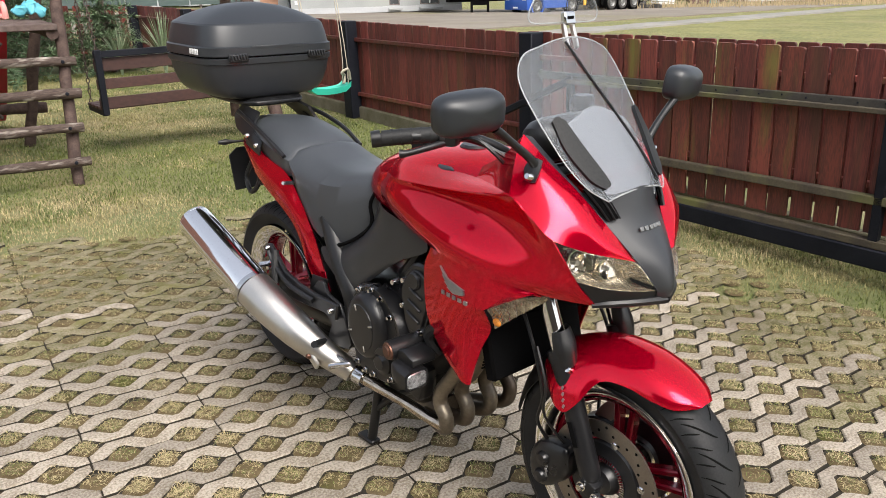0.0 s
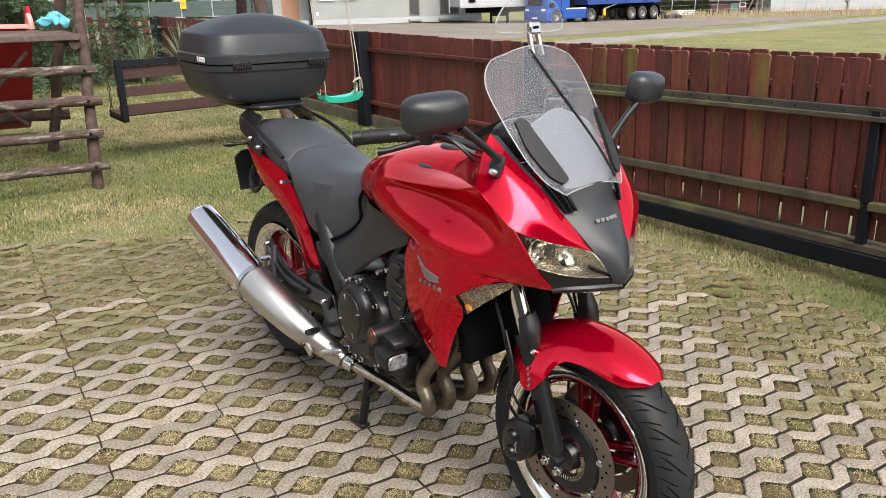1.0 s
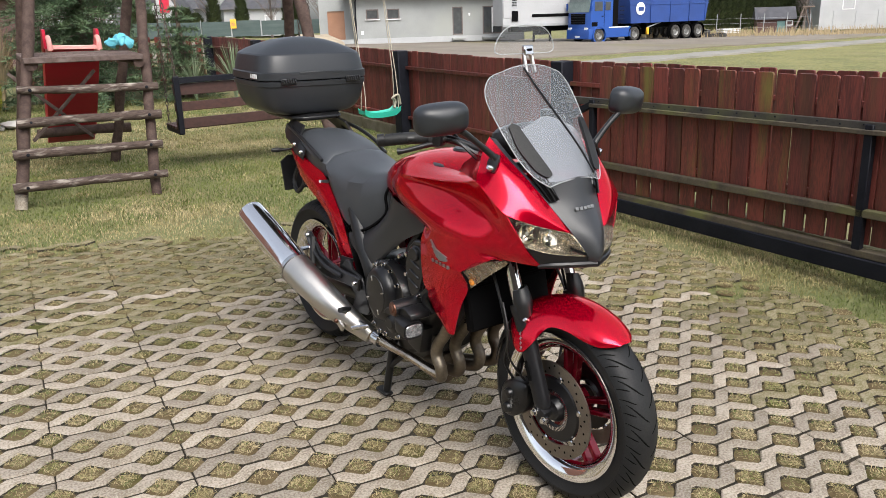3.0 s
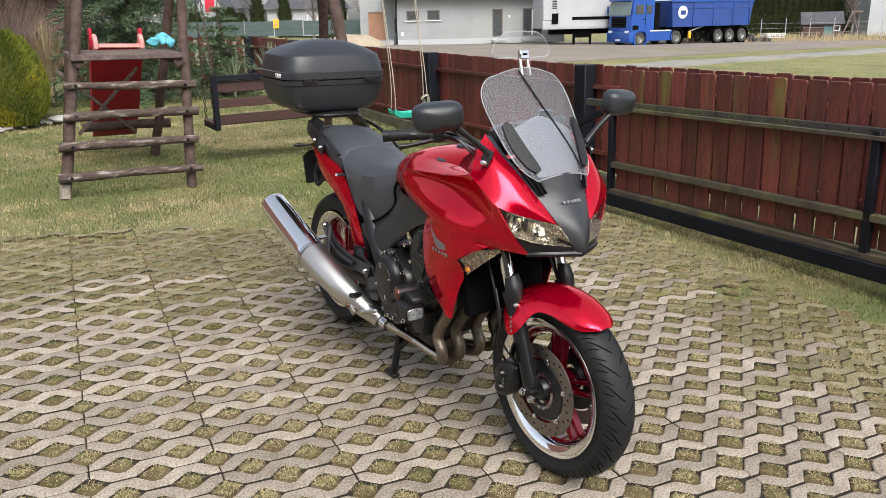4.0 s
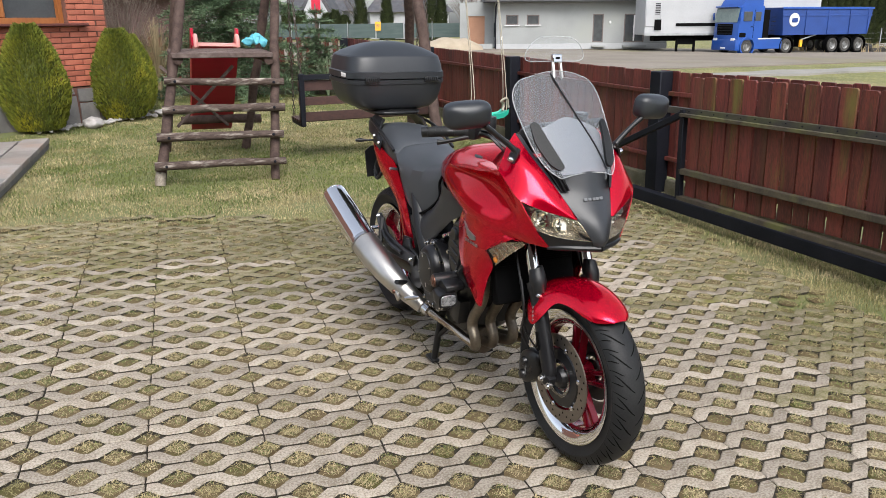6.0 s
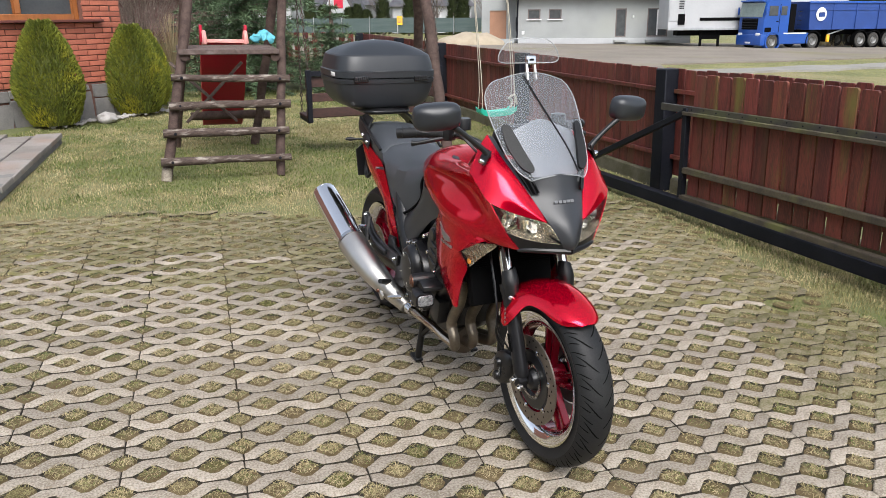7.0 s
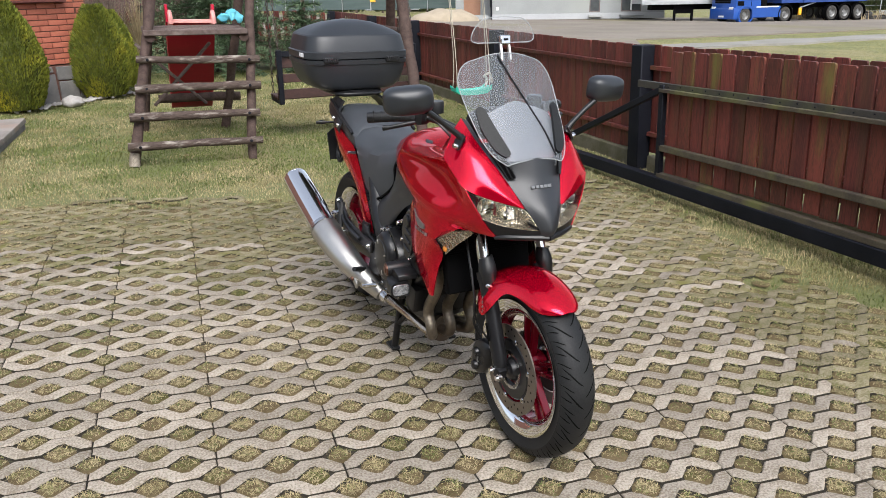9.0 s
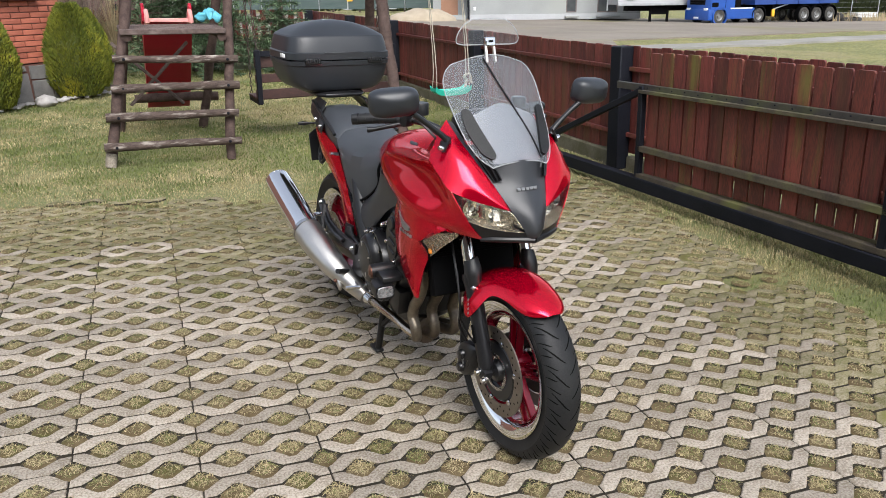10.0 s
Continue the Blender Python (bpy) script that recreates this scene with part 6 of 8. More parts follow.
# ---- top case, clipped on the rack ----
def make_case():
    c = hold("top_case", BIKE @ pose(-0.262, 0.01, 0.985), "large dark grey hard top case with two front latches", "top case")

    def ring(z0, dx0, dx1, w, flat, p=4.6, n=56):
        out = []
        for k in range(n):
            a = 2 * math.pi * k / n
            cx, cy = math.cos(a), math.sin(a)
            x = (dx1 if cx > 0 else dx0) * abs(cx) ** (2 / p) * (1 if cx > 0 else -1)
            y = w * math.copysign(abs(cy) ** (2 / p), cy)
            out.append((x, y, z0))
        return out
    base = smooth_loft([ring(0.0, 0.15, 0.15, 0.15, 0), ring(0.01, 0.172, 0.172, 0.19, 0), ring(0.035, 0.19, 0.185, 0.222, 0), ring(0.08, 0.203, 0.197, 0.241, 0), ring(0.122, 0.21, 0.202, 0.25, 0)], 3)
    part("case_base", base, M_BOX, c)
    part("case_rim", loft([ring(0.1215, 0.211, 0.203, 0.251, 0), ring(0.1235, 0.2145, 0.2065, 0.2545, 0), ring(0.1415, 0.2155, 0.2075, 0.2555, 0), ring(0.1435, 0.213, 0.205, 0.253, 0)]), M_BOX, c, sharp=21)
    part("case_seam", smooth_loft([ring(0.141, 0.207, 0.2, 0.248, 0), ring(0.149, 0.207, 0.2, 0.248, 0)], 2), M_DARK, c)
    # lid with a raised band, sloping walls and a domed crown
    lid = part("case_lid", loft([ring(0.1475, 0.212, 0.204, 0.253, 0), ring(0.1495, 0.216, 0.208, 0.257, 0), ring(0.177, 0.2155, 0.2075, 0.2565, 0), ring(0.181, 0.209, 0.201, 0.25, 0), ring(0.215, 0.205, 0.194, 0.244, 0), ring(0.246, 0.198, 0.183, 0.235, 0), ring(0.2515, 0.193, 0.178, 0.23, 0), ring(0.268, 0.165, 0.148, 0.205, 0, 4.2), ring(0.286, 0.125, 0.11, 0.165, 0, 3.8), ring(0.302, 0.082, 0.07, 0.115, 0, 3.4), ring(0.311, 0.04, 0.034, 0.06, 0, 3), ring(0.314, 0.012, 0.012, 0.02, 0, 2.4)]), M_BOX, c, sharp=14)
    for s in (-1, 1):
        lt = part("case_latch", boxed((0.012, 0.07, 0.026), pose(0.2085, 0.15 * s, 0.145), 0.003), M_BLACK, c, "black ribbed latch")
        for k in range(6):
            part("latch_rib", boxed((0.006, 0.005, 0.018), pose(0.2165, 0.15 * s - 0.026 + 0.0105 * k, 0.148, 14, 0, 0), 0.001), M_GREYPL, lt)
    part("band_step", boxed((0.006, 0.2, 0.012), pose(0.205, 0.0, 0.176), 0.002), M_BOX, c)
    for k in range(4):
        part("case_mark", boxed((0.012, 0.003, 0.018), pose(0.125 - 0.017 * k, -0.2555, 0.164), 0.0008), M_WHITEP, c, "small white side mark")
    part("lock", lathe([(0, 0.006), (0.012, 0.006), (0.014, 0.0), (0.014, -0.01)], 16, pose(-0.06, 0, 0.306)), M_STEEL, c)
    part("case_foot", smooth_loft([ring(-0.028, 0.15, 0.165, 0.1, 0), ring(-0.02, 0.17, 0.19, 0.122, 0), ring(-0.008, 0.17, 0.19, 0.125, 0), ring(0.004, 0.15, 0.16, 0.115, 0)], 2), M_BLACK, c, "black mounting plate")


M_WHITEP = mat("white_print", (0.7, 0.7, 0.7), (0.6, 0.6, 0.6), 0.6, 0, 8, 90, 0.0)
make_case()

# ---- brick house ----
def wall_boxes(bm, W, H, thick, holes, m=None, x0=0.0, z0=0.0):
    """A wall in x and z with openings (x0, x1, z0, z1) through it, its face at y = 0."""
    xs = sorted({x0, W} | {v for h in holes for v in h[:2]})
    zs = sorted({z0, H} | {v for h in holes for v in h[2:]})
    for a, b in zip(xs, xs[1:]):
        for c, d in zip(zs, zs[1:]):
            if not any(h[0] <= (a + b) / 2 <= h[1] and h[2] <= (c + d) / 2 <= h[3] for h in holes):
                mm = pose((a + b) / 2, -thick / 2, (c + d) / 2)
                box(bm, (b - a, thick, d - c), m @ mm if m is not None else mm)


def make_brick_house():
    g = gz(-6.43, 7.61)
    h = hold("brick_house", pose(-6.43, 7.61, g, 0, 0, -102.7), "red brick house with stone plinth and varnished wooden window", "house")
    win = (0.36, 1.9, 1.17, 2.5)
    bm = bmesh.new()
    wall_boxes(bm, 6.0, 3.6, 0.36, [win], pose(0, -0.012, 0), 0.0, 0.42)
    box(bm, (0.34, 5.0, 3.2), pose(0.19, -2.9, 2.0))
    box(bm, (0.22, 0.3, 3.2), pose(-0.11, -0.22, 2.0))
    wall = part("wall", bm, M_MORTAR, h, shade=False)
    rng = random.Random(11)
    cut = {}

    def brick(x, z0, w, y=0.0):
        key = round(w, 2)
        if key not in cut:
            b = boxed((key, 0.03, 0.056), None, 0.003)
            me = bpy.data.meshes.new("brick")
            b.to_mesh(me)
            b.free()
            me.materials.append(M_BRICK)
            cut[key] = me
        ob = new("brick", cut[key])
        ob.parent = wall
        ob.matrix_basis = pose(x + w / 2, y - 0.015 + rng.uniform(0, 0.003), z0 + 0.028, 0, rng.uniform(-0.2, 0.2))
    for r in range(31):
        z0 = 0.425 + r * 0.066
        x = -0.0
        first = 0.12 if r % 2 else 0.24
        while x < 2.35:
            w = first if x == 0 else 0.24
            a, b = x, x + w
            if win[2] - 0.03 < z0 + 0.03 < win[3]:
                if a < win[0] < b:
                    b = win[0]
                elif win[0] <= a < win[1]:
                    x = a + w + 0.01
                    continue
            if b - a > 0.05:
                brick(a, z0, b - a)
            x = a + w + 0.01
        brick(-0.2, z0, 0.13 if r % 2 else 0.19, -0.065)
    # plinth of irregular stones
    pl = part("plinth", boxed((6.2, 0.4, 0.62), pose(2.95, -0.2, 0.1)), M_MORTAR, h, "grey stone plinth", shade=False)
    xs = [-0.15, 0.12, 0.42, 0.78, 1.05, 1.45, 1.8, 2.2]
    for i in range(len(xs) - 1):
        cuts = [-0.1, rng.uniform(0.12, 0.28), 0.41] if i % 2 else [-0.1, 0.3 + rng.uniform(-0.05, 0.03), 0.41]
        for c, d in zip(cuts, cuts[1:]):
            j = lambda: rng.uniform(-0.035, 0.035)
            o = [(xs[i] + 0.012 + j(), c + 0.01), ((xs[i] + xs[i + 1]) / 2, c + 0.01 + j() * 0.5), (xs[i + 1] - 0.012 + j(), c + 0.01), (xs[i + 1] - 0.012 + j(), d - 0.012), ((xs[i] + xs[i + 1]) / 2, d - 0.012 - abs(j()) * 0.3), (xs[i] + 0.012 + j(), d - 0.012)]
            part("stone", plate(o, 0.03, pose(0, 0.022, 0, 90), 0.006), M_STONE, pl)
    # window
    wi = part("window", boxed((win[1] - win[0], 0.012, win[3] - win[2]), pose((win[0] + win[1]) / 2, -0.14, (win[2] + win[3]) / 2)), M_WINGLASS, h, "varnished wooden window")
    for (cx, cz, w, hh) in ((win[0] + 0.035, (win[2] + win[3]) / 2, 0.07, win[3] - win[2]), (win[1] - 0.035, (win[2] + win[3]) / 2, 0.07, win[3] - win[2]), ((win[0] + win[1]) / 2, win[2] + 0.04, win[1] - win[0] - 0.14, 0.08), ((win[0] + win[1]) / 2, win[3] - 0.04, win[1] - win[0] - 0.14, 0.08), ((win[0] + win[1]) / 2, (win[2] + win[3]) / 2, 0.08, win[3] - win[2] - 0.16)):
        part("frame_bar", boxed((w, 0.07, hh), pose(cx, -0.12, cz), 0.008), M_WINWOOD, wi)
    part("curtain", boxed((1.3, 0.02, 1.2), pose(1.13, -0.28, 1.85)), M_CURTAIN, wi, "pale net curtain")
    part("sill", boxed((win[1] - win[0] + 0.4, 0.26, 0.03), pose((win[0] + win[1]) / 2 - 0.02, -0.045, win[2] - 0.018, 6), 0.005), M_SILL, h, "brown metal window sill")


M_WINGLASS = mat("dark_window_glass", (0.05, 0.055, 0.06), (0.07, 0.075, 0.08), 0.06, 0, 3, 40, 0.0)
M_CURTAIN = mat("net_curtain", (0.6, 0.6, 0.58), (0.45, 0.45, 0.44), 0.9, 0, 6, 60, 0.2)
M_SILL = mat("brown_sill_paint", (0.13, 0.04, 0.03), (0.1, 0.03, 0.025), 0.45, 0.2, 6, 60, 0.1)
M_SLAB = mat("pale_paving_slab", (0.26, 0.236, 0.217), (0.205, 0.186, 0.167), 0.85, 0, 5, 70, 0.4, 0.003, vary=0.14, c3=(0.248, 0.186, 0.155))
make_brick_house()


def make_path():
    """The raised slab path and step by the house."""
    a, b = Vector((-5.56, 5.69)), Vector((-4.2, 3.75))
    d = (b - a).normalized()
    n = Vector((d.y, -d.x))
    if n.x > 0:
        n = -n
    p = hold("slab_path", pose(0, 0, 0), "raised path of pale stone slabs with a dark edge", "path", kind="structure")
    rng = random.Random(5)
    cut = {}
    bm = bmesh.new()
    L = (b - a).length + 3
    c = a + d * L / 2 + n * 0.9
    box(bm, (L, 1.8, 0.1), Matrix.Translation((c.x, c.y, gz(c.x, c.y) + 0.0)) @ pose(0, 0, 0, 0, 1.5, math.degrees(math.atan2(d.y, d.x))))
    part("edge", bm, M_STONE, p, "dark rough edge")
    for i in range(7):
        for j in range(5):
            off = 0.18 * (j % 2)
            q = a + d * (0.36 * i + 0.18 + off) + n * (0.26 * j + 0.11)
            ob_bm = boxed((0.35, 0.25, 0.05), None, 0.005)
            bmesh.ops.transform(ob_bm, matrix=Matrix.Translation((q.x, q.y, gz(q.x, q.y) + 0.045 + rng.uniform(0, 0.004))) @ pose(0, 0, 0, rng.uniform(-0.5, 0.5), 2.2, math.degrees(math.atan2(d.y, d.x))), verts=ob_bm.verts)
            part("slab", ob_bm, M_SLAB, p)
    q = a + d * 0.62 + n * 0.82
    tagged(part("stone_step", boxed((0.9, 0.6, 0.13), Matrix.Translation((q.x - 0.1, q.y, gz(q.x, q.y) + 0.125)) @ pose(0, 0, 0, 0, 0, math.degrees(math.atan2(d.y, d.x))), 0.01), M_SLAB), "pale stone step on the slab path", "step", kind="structure")


make_path()


def rock(name, x, y, r, label, seed, sz=0.6):
    bm = bmesh.new()
    bmesh.ops.create_icosphere(bm, subdivisions=3, radius=r)
    for v in bm.verts:
        v.co *= 1 + 0.28 * noise.noise(v.co * (2.2 / r) * 0.6 + Vector((seed, 0, 0))) + 0.1 * noise.noise(v.co * (6 / r) * 0.6)
        v.co.z *= sz
    ob = part(name, bm, M_WHITESTONE)
    ob.location = (x, y, gz(x, y) + r * 0.25)
    ob.rotation_euler = (0, 0, seed)
    return tagged(ob, label, "stone")


rock("white_stone", -6.12, 6.98, 0.12, "rough white garden stone at the foot of the plinth", 1)
rock("white_stone", -5.95, 8.15, 0.13, "flat pale garden stone beside the thujas", 2, 0.4)
rock("white_stone", -5.8, 8.35, 0.09, "small pale garden stone on the lawn edge", 3, 0.4)
bm = bmesh.new()
rng = random.Random(9)
for i in range(130):
    f = rng.random()
    x, y = -6.35 + 0.3 * f + rng.gauss(0, 0.06), 6.3 + 1.9 * f + rng.gauss(0, 0.05)
    bmesh.ops.create_icosphere(bm, subdivisions=1, radius=rng.uniform(0.012, 0.03), matrix=pose(x, y, gz(x, y) + 0.005, rng.uniform(0, 90), 0, rng.uniform(0, 90)) @ Matrix.Diagonal((1.2, 0.9, 0.6, 1)))
tagged(part("pebbles", bm, M_WHITESTONE), "scattered white pebbles along the plinth", "pebbles", kind="stuff")


# ---- trees and shrubs behind the play frame ----
def needle_branch(bm, base, out, L, rng, droop, size):
    n = int(L / 0.045)
    for i in range(n):
        f = (i + 0.5) / n
        c = base + out * L * f + Vector((0, 0, -droop * f * f * L))
        spread = 0.16 * L * (1 - f * 0.6) + 0.03
        for _ in range(13):
            side = Vector((rng.gauss(0, 1), rng.gauss(0, 1), rng.gauss(-0.1, 0.5))).normalized()
            p = c + side * spread * rng.uniform(0, 0.5)
            d = (out * 0.8 + side * 0.9).normalized()
            w = d.cross(Vector((rng.uniform(-1, 1), rng.uniform(-1, 1), 1))).normalized() * size * 0.22
            q = p + d * size * rng.uniform(0.8, 1.5)
            vs = [bm.verts.new(v) for v in (p - w * 0.5, p + w * 0.5, q)]
            bm.faces.new(vs)


def make_spruce(x, y, h, r, seed, label, size=0.062):
    rng = random.Random(seed)
    t = hold("spruce_tree", pose(x, y, gz(x, y) - 0.02), label, "tree")
    part("trunk", tubed([(0, 0, 0), (0.02, 0, h * 0.5), (0, 0, h)], [0.09, 0.06, 0.01], 8, 3), M_TWIG, t)
    bm, wood = bmesh.new(), bmesh.new()
    z0 = 0.12
    while z0 < h * 0.97:
        k = 1 - z0 / h
        L = r * (k ** 0.75) * rng.uniform(0.8, 1.1)
        n = 9
        for i in range(n):
            a = 2 * math.pi * (i + rng.uniform(0, 1)) / n
            out = Vector((math.cos(a), math.sin(a), rng.uniform(0.0, 0.25)))
            LL = L * rng.uniform(0.75, 1.1)
            needle_branch(bm, Vector((0, 0, z0)), out, LL, rng, 0.22, size * 1.2)
            tube(wood, [(0, 0, z0), tuple(Vector((0, 0, z0)) + out * LL * 0.8 + Vector((0, 0, -0.14 * LL)))], [0.012, 0.004], 4, 2)
        z0 += rng.uniform(0.1, 0.16)
    part("crown", bm, M_SPRUCE, t, shade=False)
    part("limb_growth", wood, M_TWIG, t)["kind"] = "stuff"
    return t


make_spruce(-6.45, 10.7, 3.8, 1.5, 1, "dense dark green garden spruce behind the play frame")
make_spruce(-5.35, 11.6, 1.5, 0.8, 2, "low spreading dark green conifer by the back fence")


def make_bush(name, x, y, h, r, n, seed, material, label, curl=0.35, thick=0.006):
    rng = random.Random(seed)
    b = hold(name, pose(x, y, gz(x, y) - 0.02), label, "shrub")
    bm = bmesh.new()
    for i in range(n):
        a, k = rng.uniform(0, 2 * math.pi), rng.uniform(0.2, 1)
        hh = h * rng.uniform(0.6, 1.05)
        p = [Vector((0.05 * math.cos(a), 0.05 * math.sin(a), 0)), Vector((r * k * 0.4 * math.cos(a), r * k * 0.4 * math.sin(a), hh * 0.55)), Vector((r * k * math.cos(a + curl), r * k * math.sin(a + curl), hh))]
        tube(bm, p, [thick, thick * 0.7, thick * 0.25], 4, 3, False)
        for _ in range(3):
            f = rng.uniform(0.4, 0.9)
            q = p[1].lerp(p[2], f)
            e = q + Vector((rng.uniform(-1, 1), rng.uniform(-1, 1), rng.uniform(0.2, 1))) * h * 0.2
            tube(bm, [q, e], [thick * 0.5, thick * 0.15], 3, 2, False)
    part("twig_growth", bm, material, b)["kind"] = "stuff"


for i, (x, y, h, r) in enumerate(((-8.3, 10.6, 1.9, 0.8), (-9.2, 11.5, 2.2, 1.0), (-7.7, 11.6, 2.0, 0.8), (-10.2, 12.5, 2.4, 1.2))):
    make_bush("bare_shrub", x, y, h, r, 42, 40 + i, M_TWIG, "leafless grey-brown shrub with many thin stems")


def make_tuft(name, x, y, h, r, n, seed, material, label, w=0.012):
    rng = random.Random(seed)
    bm = bmesh.new()
    for i in range(n):
        a, k = rng.uniform(0, 2 * math.pi), rng.uniform(0.1, 1)
        d = Vector((math.cos(a), math.sin(a), 0))
        s = Vector((-d.y, d.x, 0)) * w
        prev = None
        for j in range(5):
            f = j / 4
            c = d * r * k * (f ** 1.6) + Vector((0, 0, h * (f - 0.3 * k * f * f)))
            cur = [bm.verts.new(c - s * (1 - f * 0.9)), bm.verts.new(c + s * (1 - f * 0.9))]
            if prev:
                bm.faces.new((prev[0], prev[1], cur[1], cur[0]))
            prev = cur
    ob = part(name, bm, material, None, shade=False)
    ob.location = (x, y, gz(x, y) - 0.02)
    tagged(ob, label, "plant")


M_YUCCA = mat("grey_green_blades", (0.22, 0.27, 0.17), (0.13, 0.18, 0.1), 0.6, 0, 5, 40, 0.0, vary=0.3, island=True)
make_tuft("reed_tuft", -7.1, 9.6, 1.3, 0.6, 260, 1, M_STRAW, "tall tuft of dry straw-coloured reed grass", 0.006)
make_tuft("yucca_plant", -4.35, 11.2, 0.95, 0.5, 70, 2, M_YUCCA, "tuft of long grey-green sword-shaped leaves by the fence", 0.018)
make_tuft("yucca_plant", -5.0, 11.2, 0.7, 0.5, 60, 3, M_YUCCA, "lower tuft of grey-green sword-shaped leaves by the fence", 0.016)
make_spruce(-7.4, 9.2, 0.95, 0.6, 5, "low dark green juniper beside the reed tuft", 0.06)

# neighbour's brown shed behind the garden
M_SHED = mat("dark_brown_boards", (0.1, 0.05, 0.045), (0.07, 0.035, 0.03), 0.7, 0, 5, 40, 0.2, stretch=(6, 6, 0.4))
sh = hold("garden_shed", pose(-17.5, 21.5, gz(-17.5, 21.5), 0, 0, 28), "dark brown wooden shed with a flat overhanging roof", "shed")
part("wall", boxed((5.0, 2.5, 2.0), pose(0, 0, 1.0), 0.01), M_SHED, sh)
part("roof", boxed((6.4, 3.6, 0.5), pose(0, 0, 2.2, 3), 0.02), M_SHED, sh)

# ---- far side of the field ----
FARM = Matrix(((0.9584, -0.2854, 0, 0.753), (0.2854, 0.9584, 0, -0.701), (-0.026, 0, 1, 0), (0, 0, 0, 1)))
M_RENDER = mat("grey_render", (0.31, 0.32, 0.315), (0.26, 0.27, 0.265), 0.9, 0, 0.6, 12, 0.2, c3=(0.3, 0.31, 0.29))
M_WHITEW = mat("white_panel", (0.4, 0.405, 0.415), (0.35, 0.355, 0.365), 0.5, 0, 0.8, 12, 0.05)
M_FRAMEW = mat("white_window_frame", (0.75, 0.75, 0.75), (0.65, 0.65, 0.65), 0.5, 0, 5, 40, 0.0)
M_FRAMEB = mat("brown_window_frame", (0.13, 0.1, 0.095), (0.1, 0.078, 0.072), 0.5, 0, 5, 40, 0.0)
M_DARKROOF = mat("dark_roof_tile", (0.07, 0.07, 0.08), (0.05, 0.05, 0.055), 0.7, 0, 2, 12, 0.3, c3=(0.1, 0.09, 0.09))
M_GARAGE = mat("brown_garage_door", (0.33, 0.17, 0.1), (0.28, 0.14, 0.08), 0.5, 0, 1, 12, 0.1)
M_CABGLASS = mat("cab_glass_reflection", (0.16, 0.21, 0.2), (0.1, 0.14, 0.135), 0.15, 0, 0.8, 9, 0.0, coat=0.5)
M_RIM = mat("dull_truck_rim", (0.26, 0.26, 0.255), (0.17, 0.17, 0.165), 0.5, 0.5, 5, 30, 0.1)
M_BLUE = mat("blue_truck_paint", (0.012, 0.07, 0.33), (0.01, 0.06, 0.28), 0.35, 0, 0.6, 9, 0.02, coat=0.4)
M_BLUED = mat("blue_tipper_paint", (0.018, 0.055, 0.23), (0.015, 0.045, 0.19), 0.5, 0, 0.8, 9, 0.05)
M_TYREF = mat("dusty_truck_tyre", (0.05, 0.047, 0.043), (0.035, 0.033, 0.03), 0.85, 0, 3, 20, 0.1)
M_MESHF = mat("green_fence_sheet", (0.06, 0.085, 0.08), (0.04, 0.065, 0.06), 0.7, 0, 1.2, 14, 0.2, stretch=(0.4, 1, 3), c3=(0.08, 0.105, 0.1))
M_GALV = mat("galvanised_post", (0.42, 0.43, 0.44), (0.34, 0.35, 0.36), 0.45, 0.6, 4, 30, 0.0)
M_YELLOW = mat("yellow_sign", (0.85, 0.45, 0.02), (0.8, 0.4, 0.02), 0.5, 0, 4, 30, 0.0)
M_HEDGE = mat("far_conifer", (0.07, 0.09, 0.03), (0.045, 0.062, 0.024), 0.9, 0, 0.8, 6, 0.0, vary=0.35, island=True)
M_BROWNBARE = mat("far_bare_tree", (0.16, 0.13, 0.115), (0.12, 0.1, 0.09), 0.9, 0, 2, 12, 0.0)


def window(parent, m, w, h, material=None, name="window"):
    wi = part(name, boxed((w, 0.05, h), m @ pose(0, 0.06, 0)), M_WINGLASS, parent)
    for cx, cz, ww, hh in ((-w / 2, 0, 0.08, h + 0.08), (w / 2, 0, 0.08, h + 0.08), (0, h / 2, w - 0.08, 0.08), (0, -h / 2, w - 0.08, 0.08)):
        part("frame_bar", boxed((ww, 0.1, hh), m @ pose(cx, 0.02, cz)), material or M_FRAMEW, wi)
    return wi


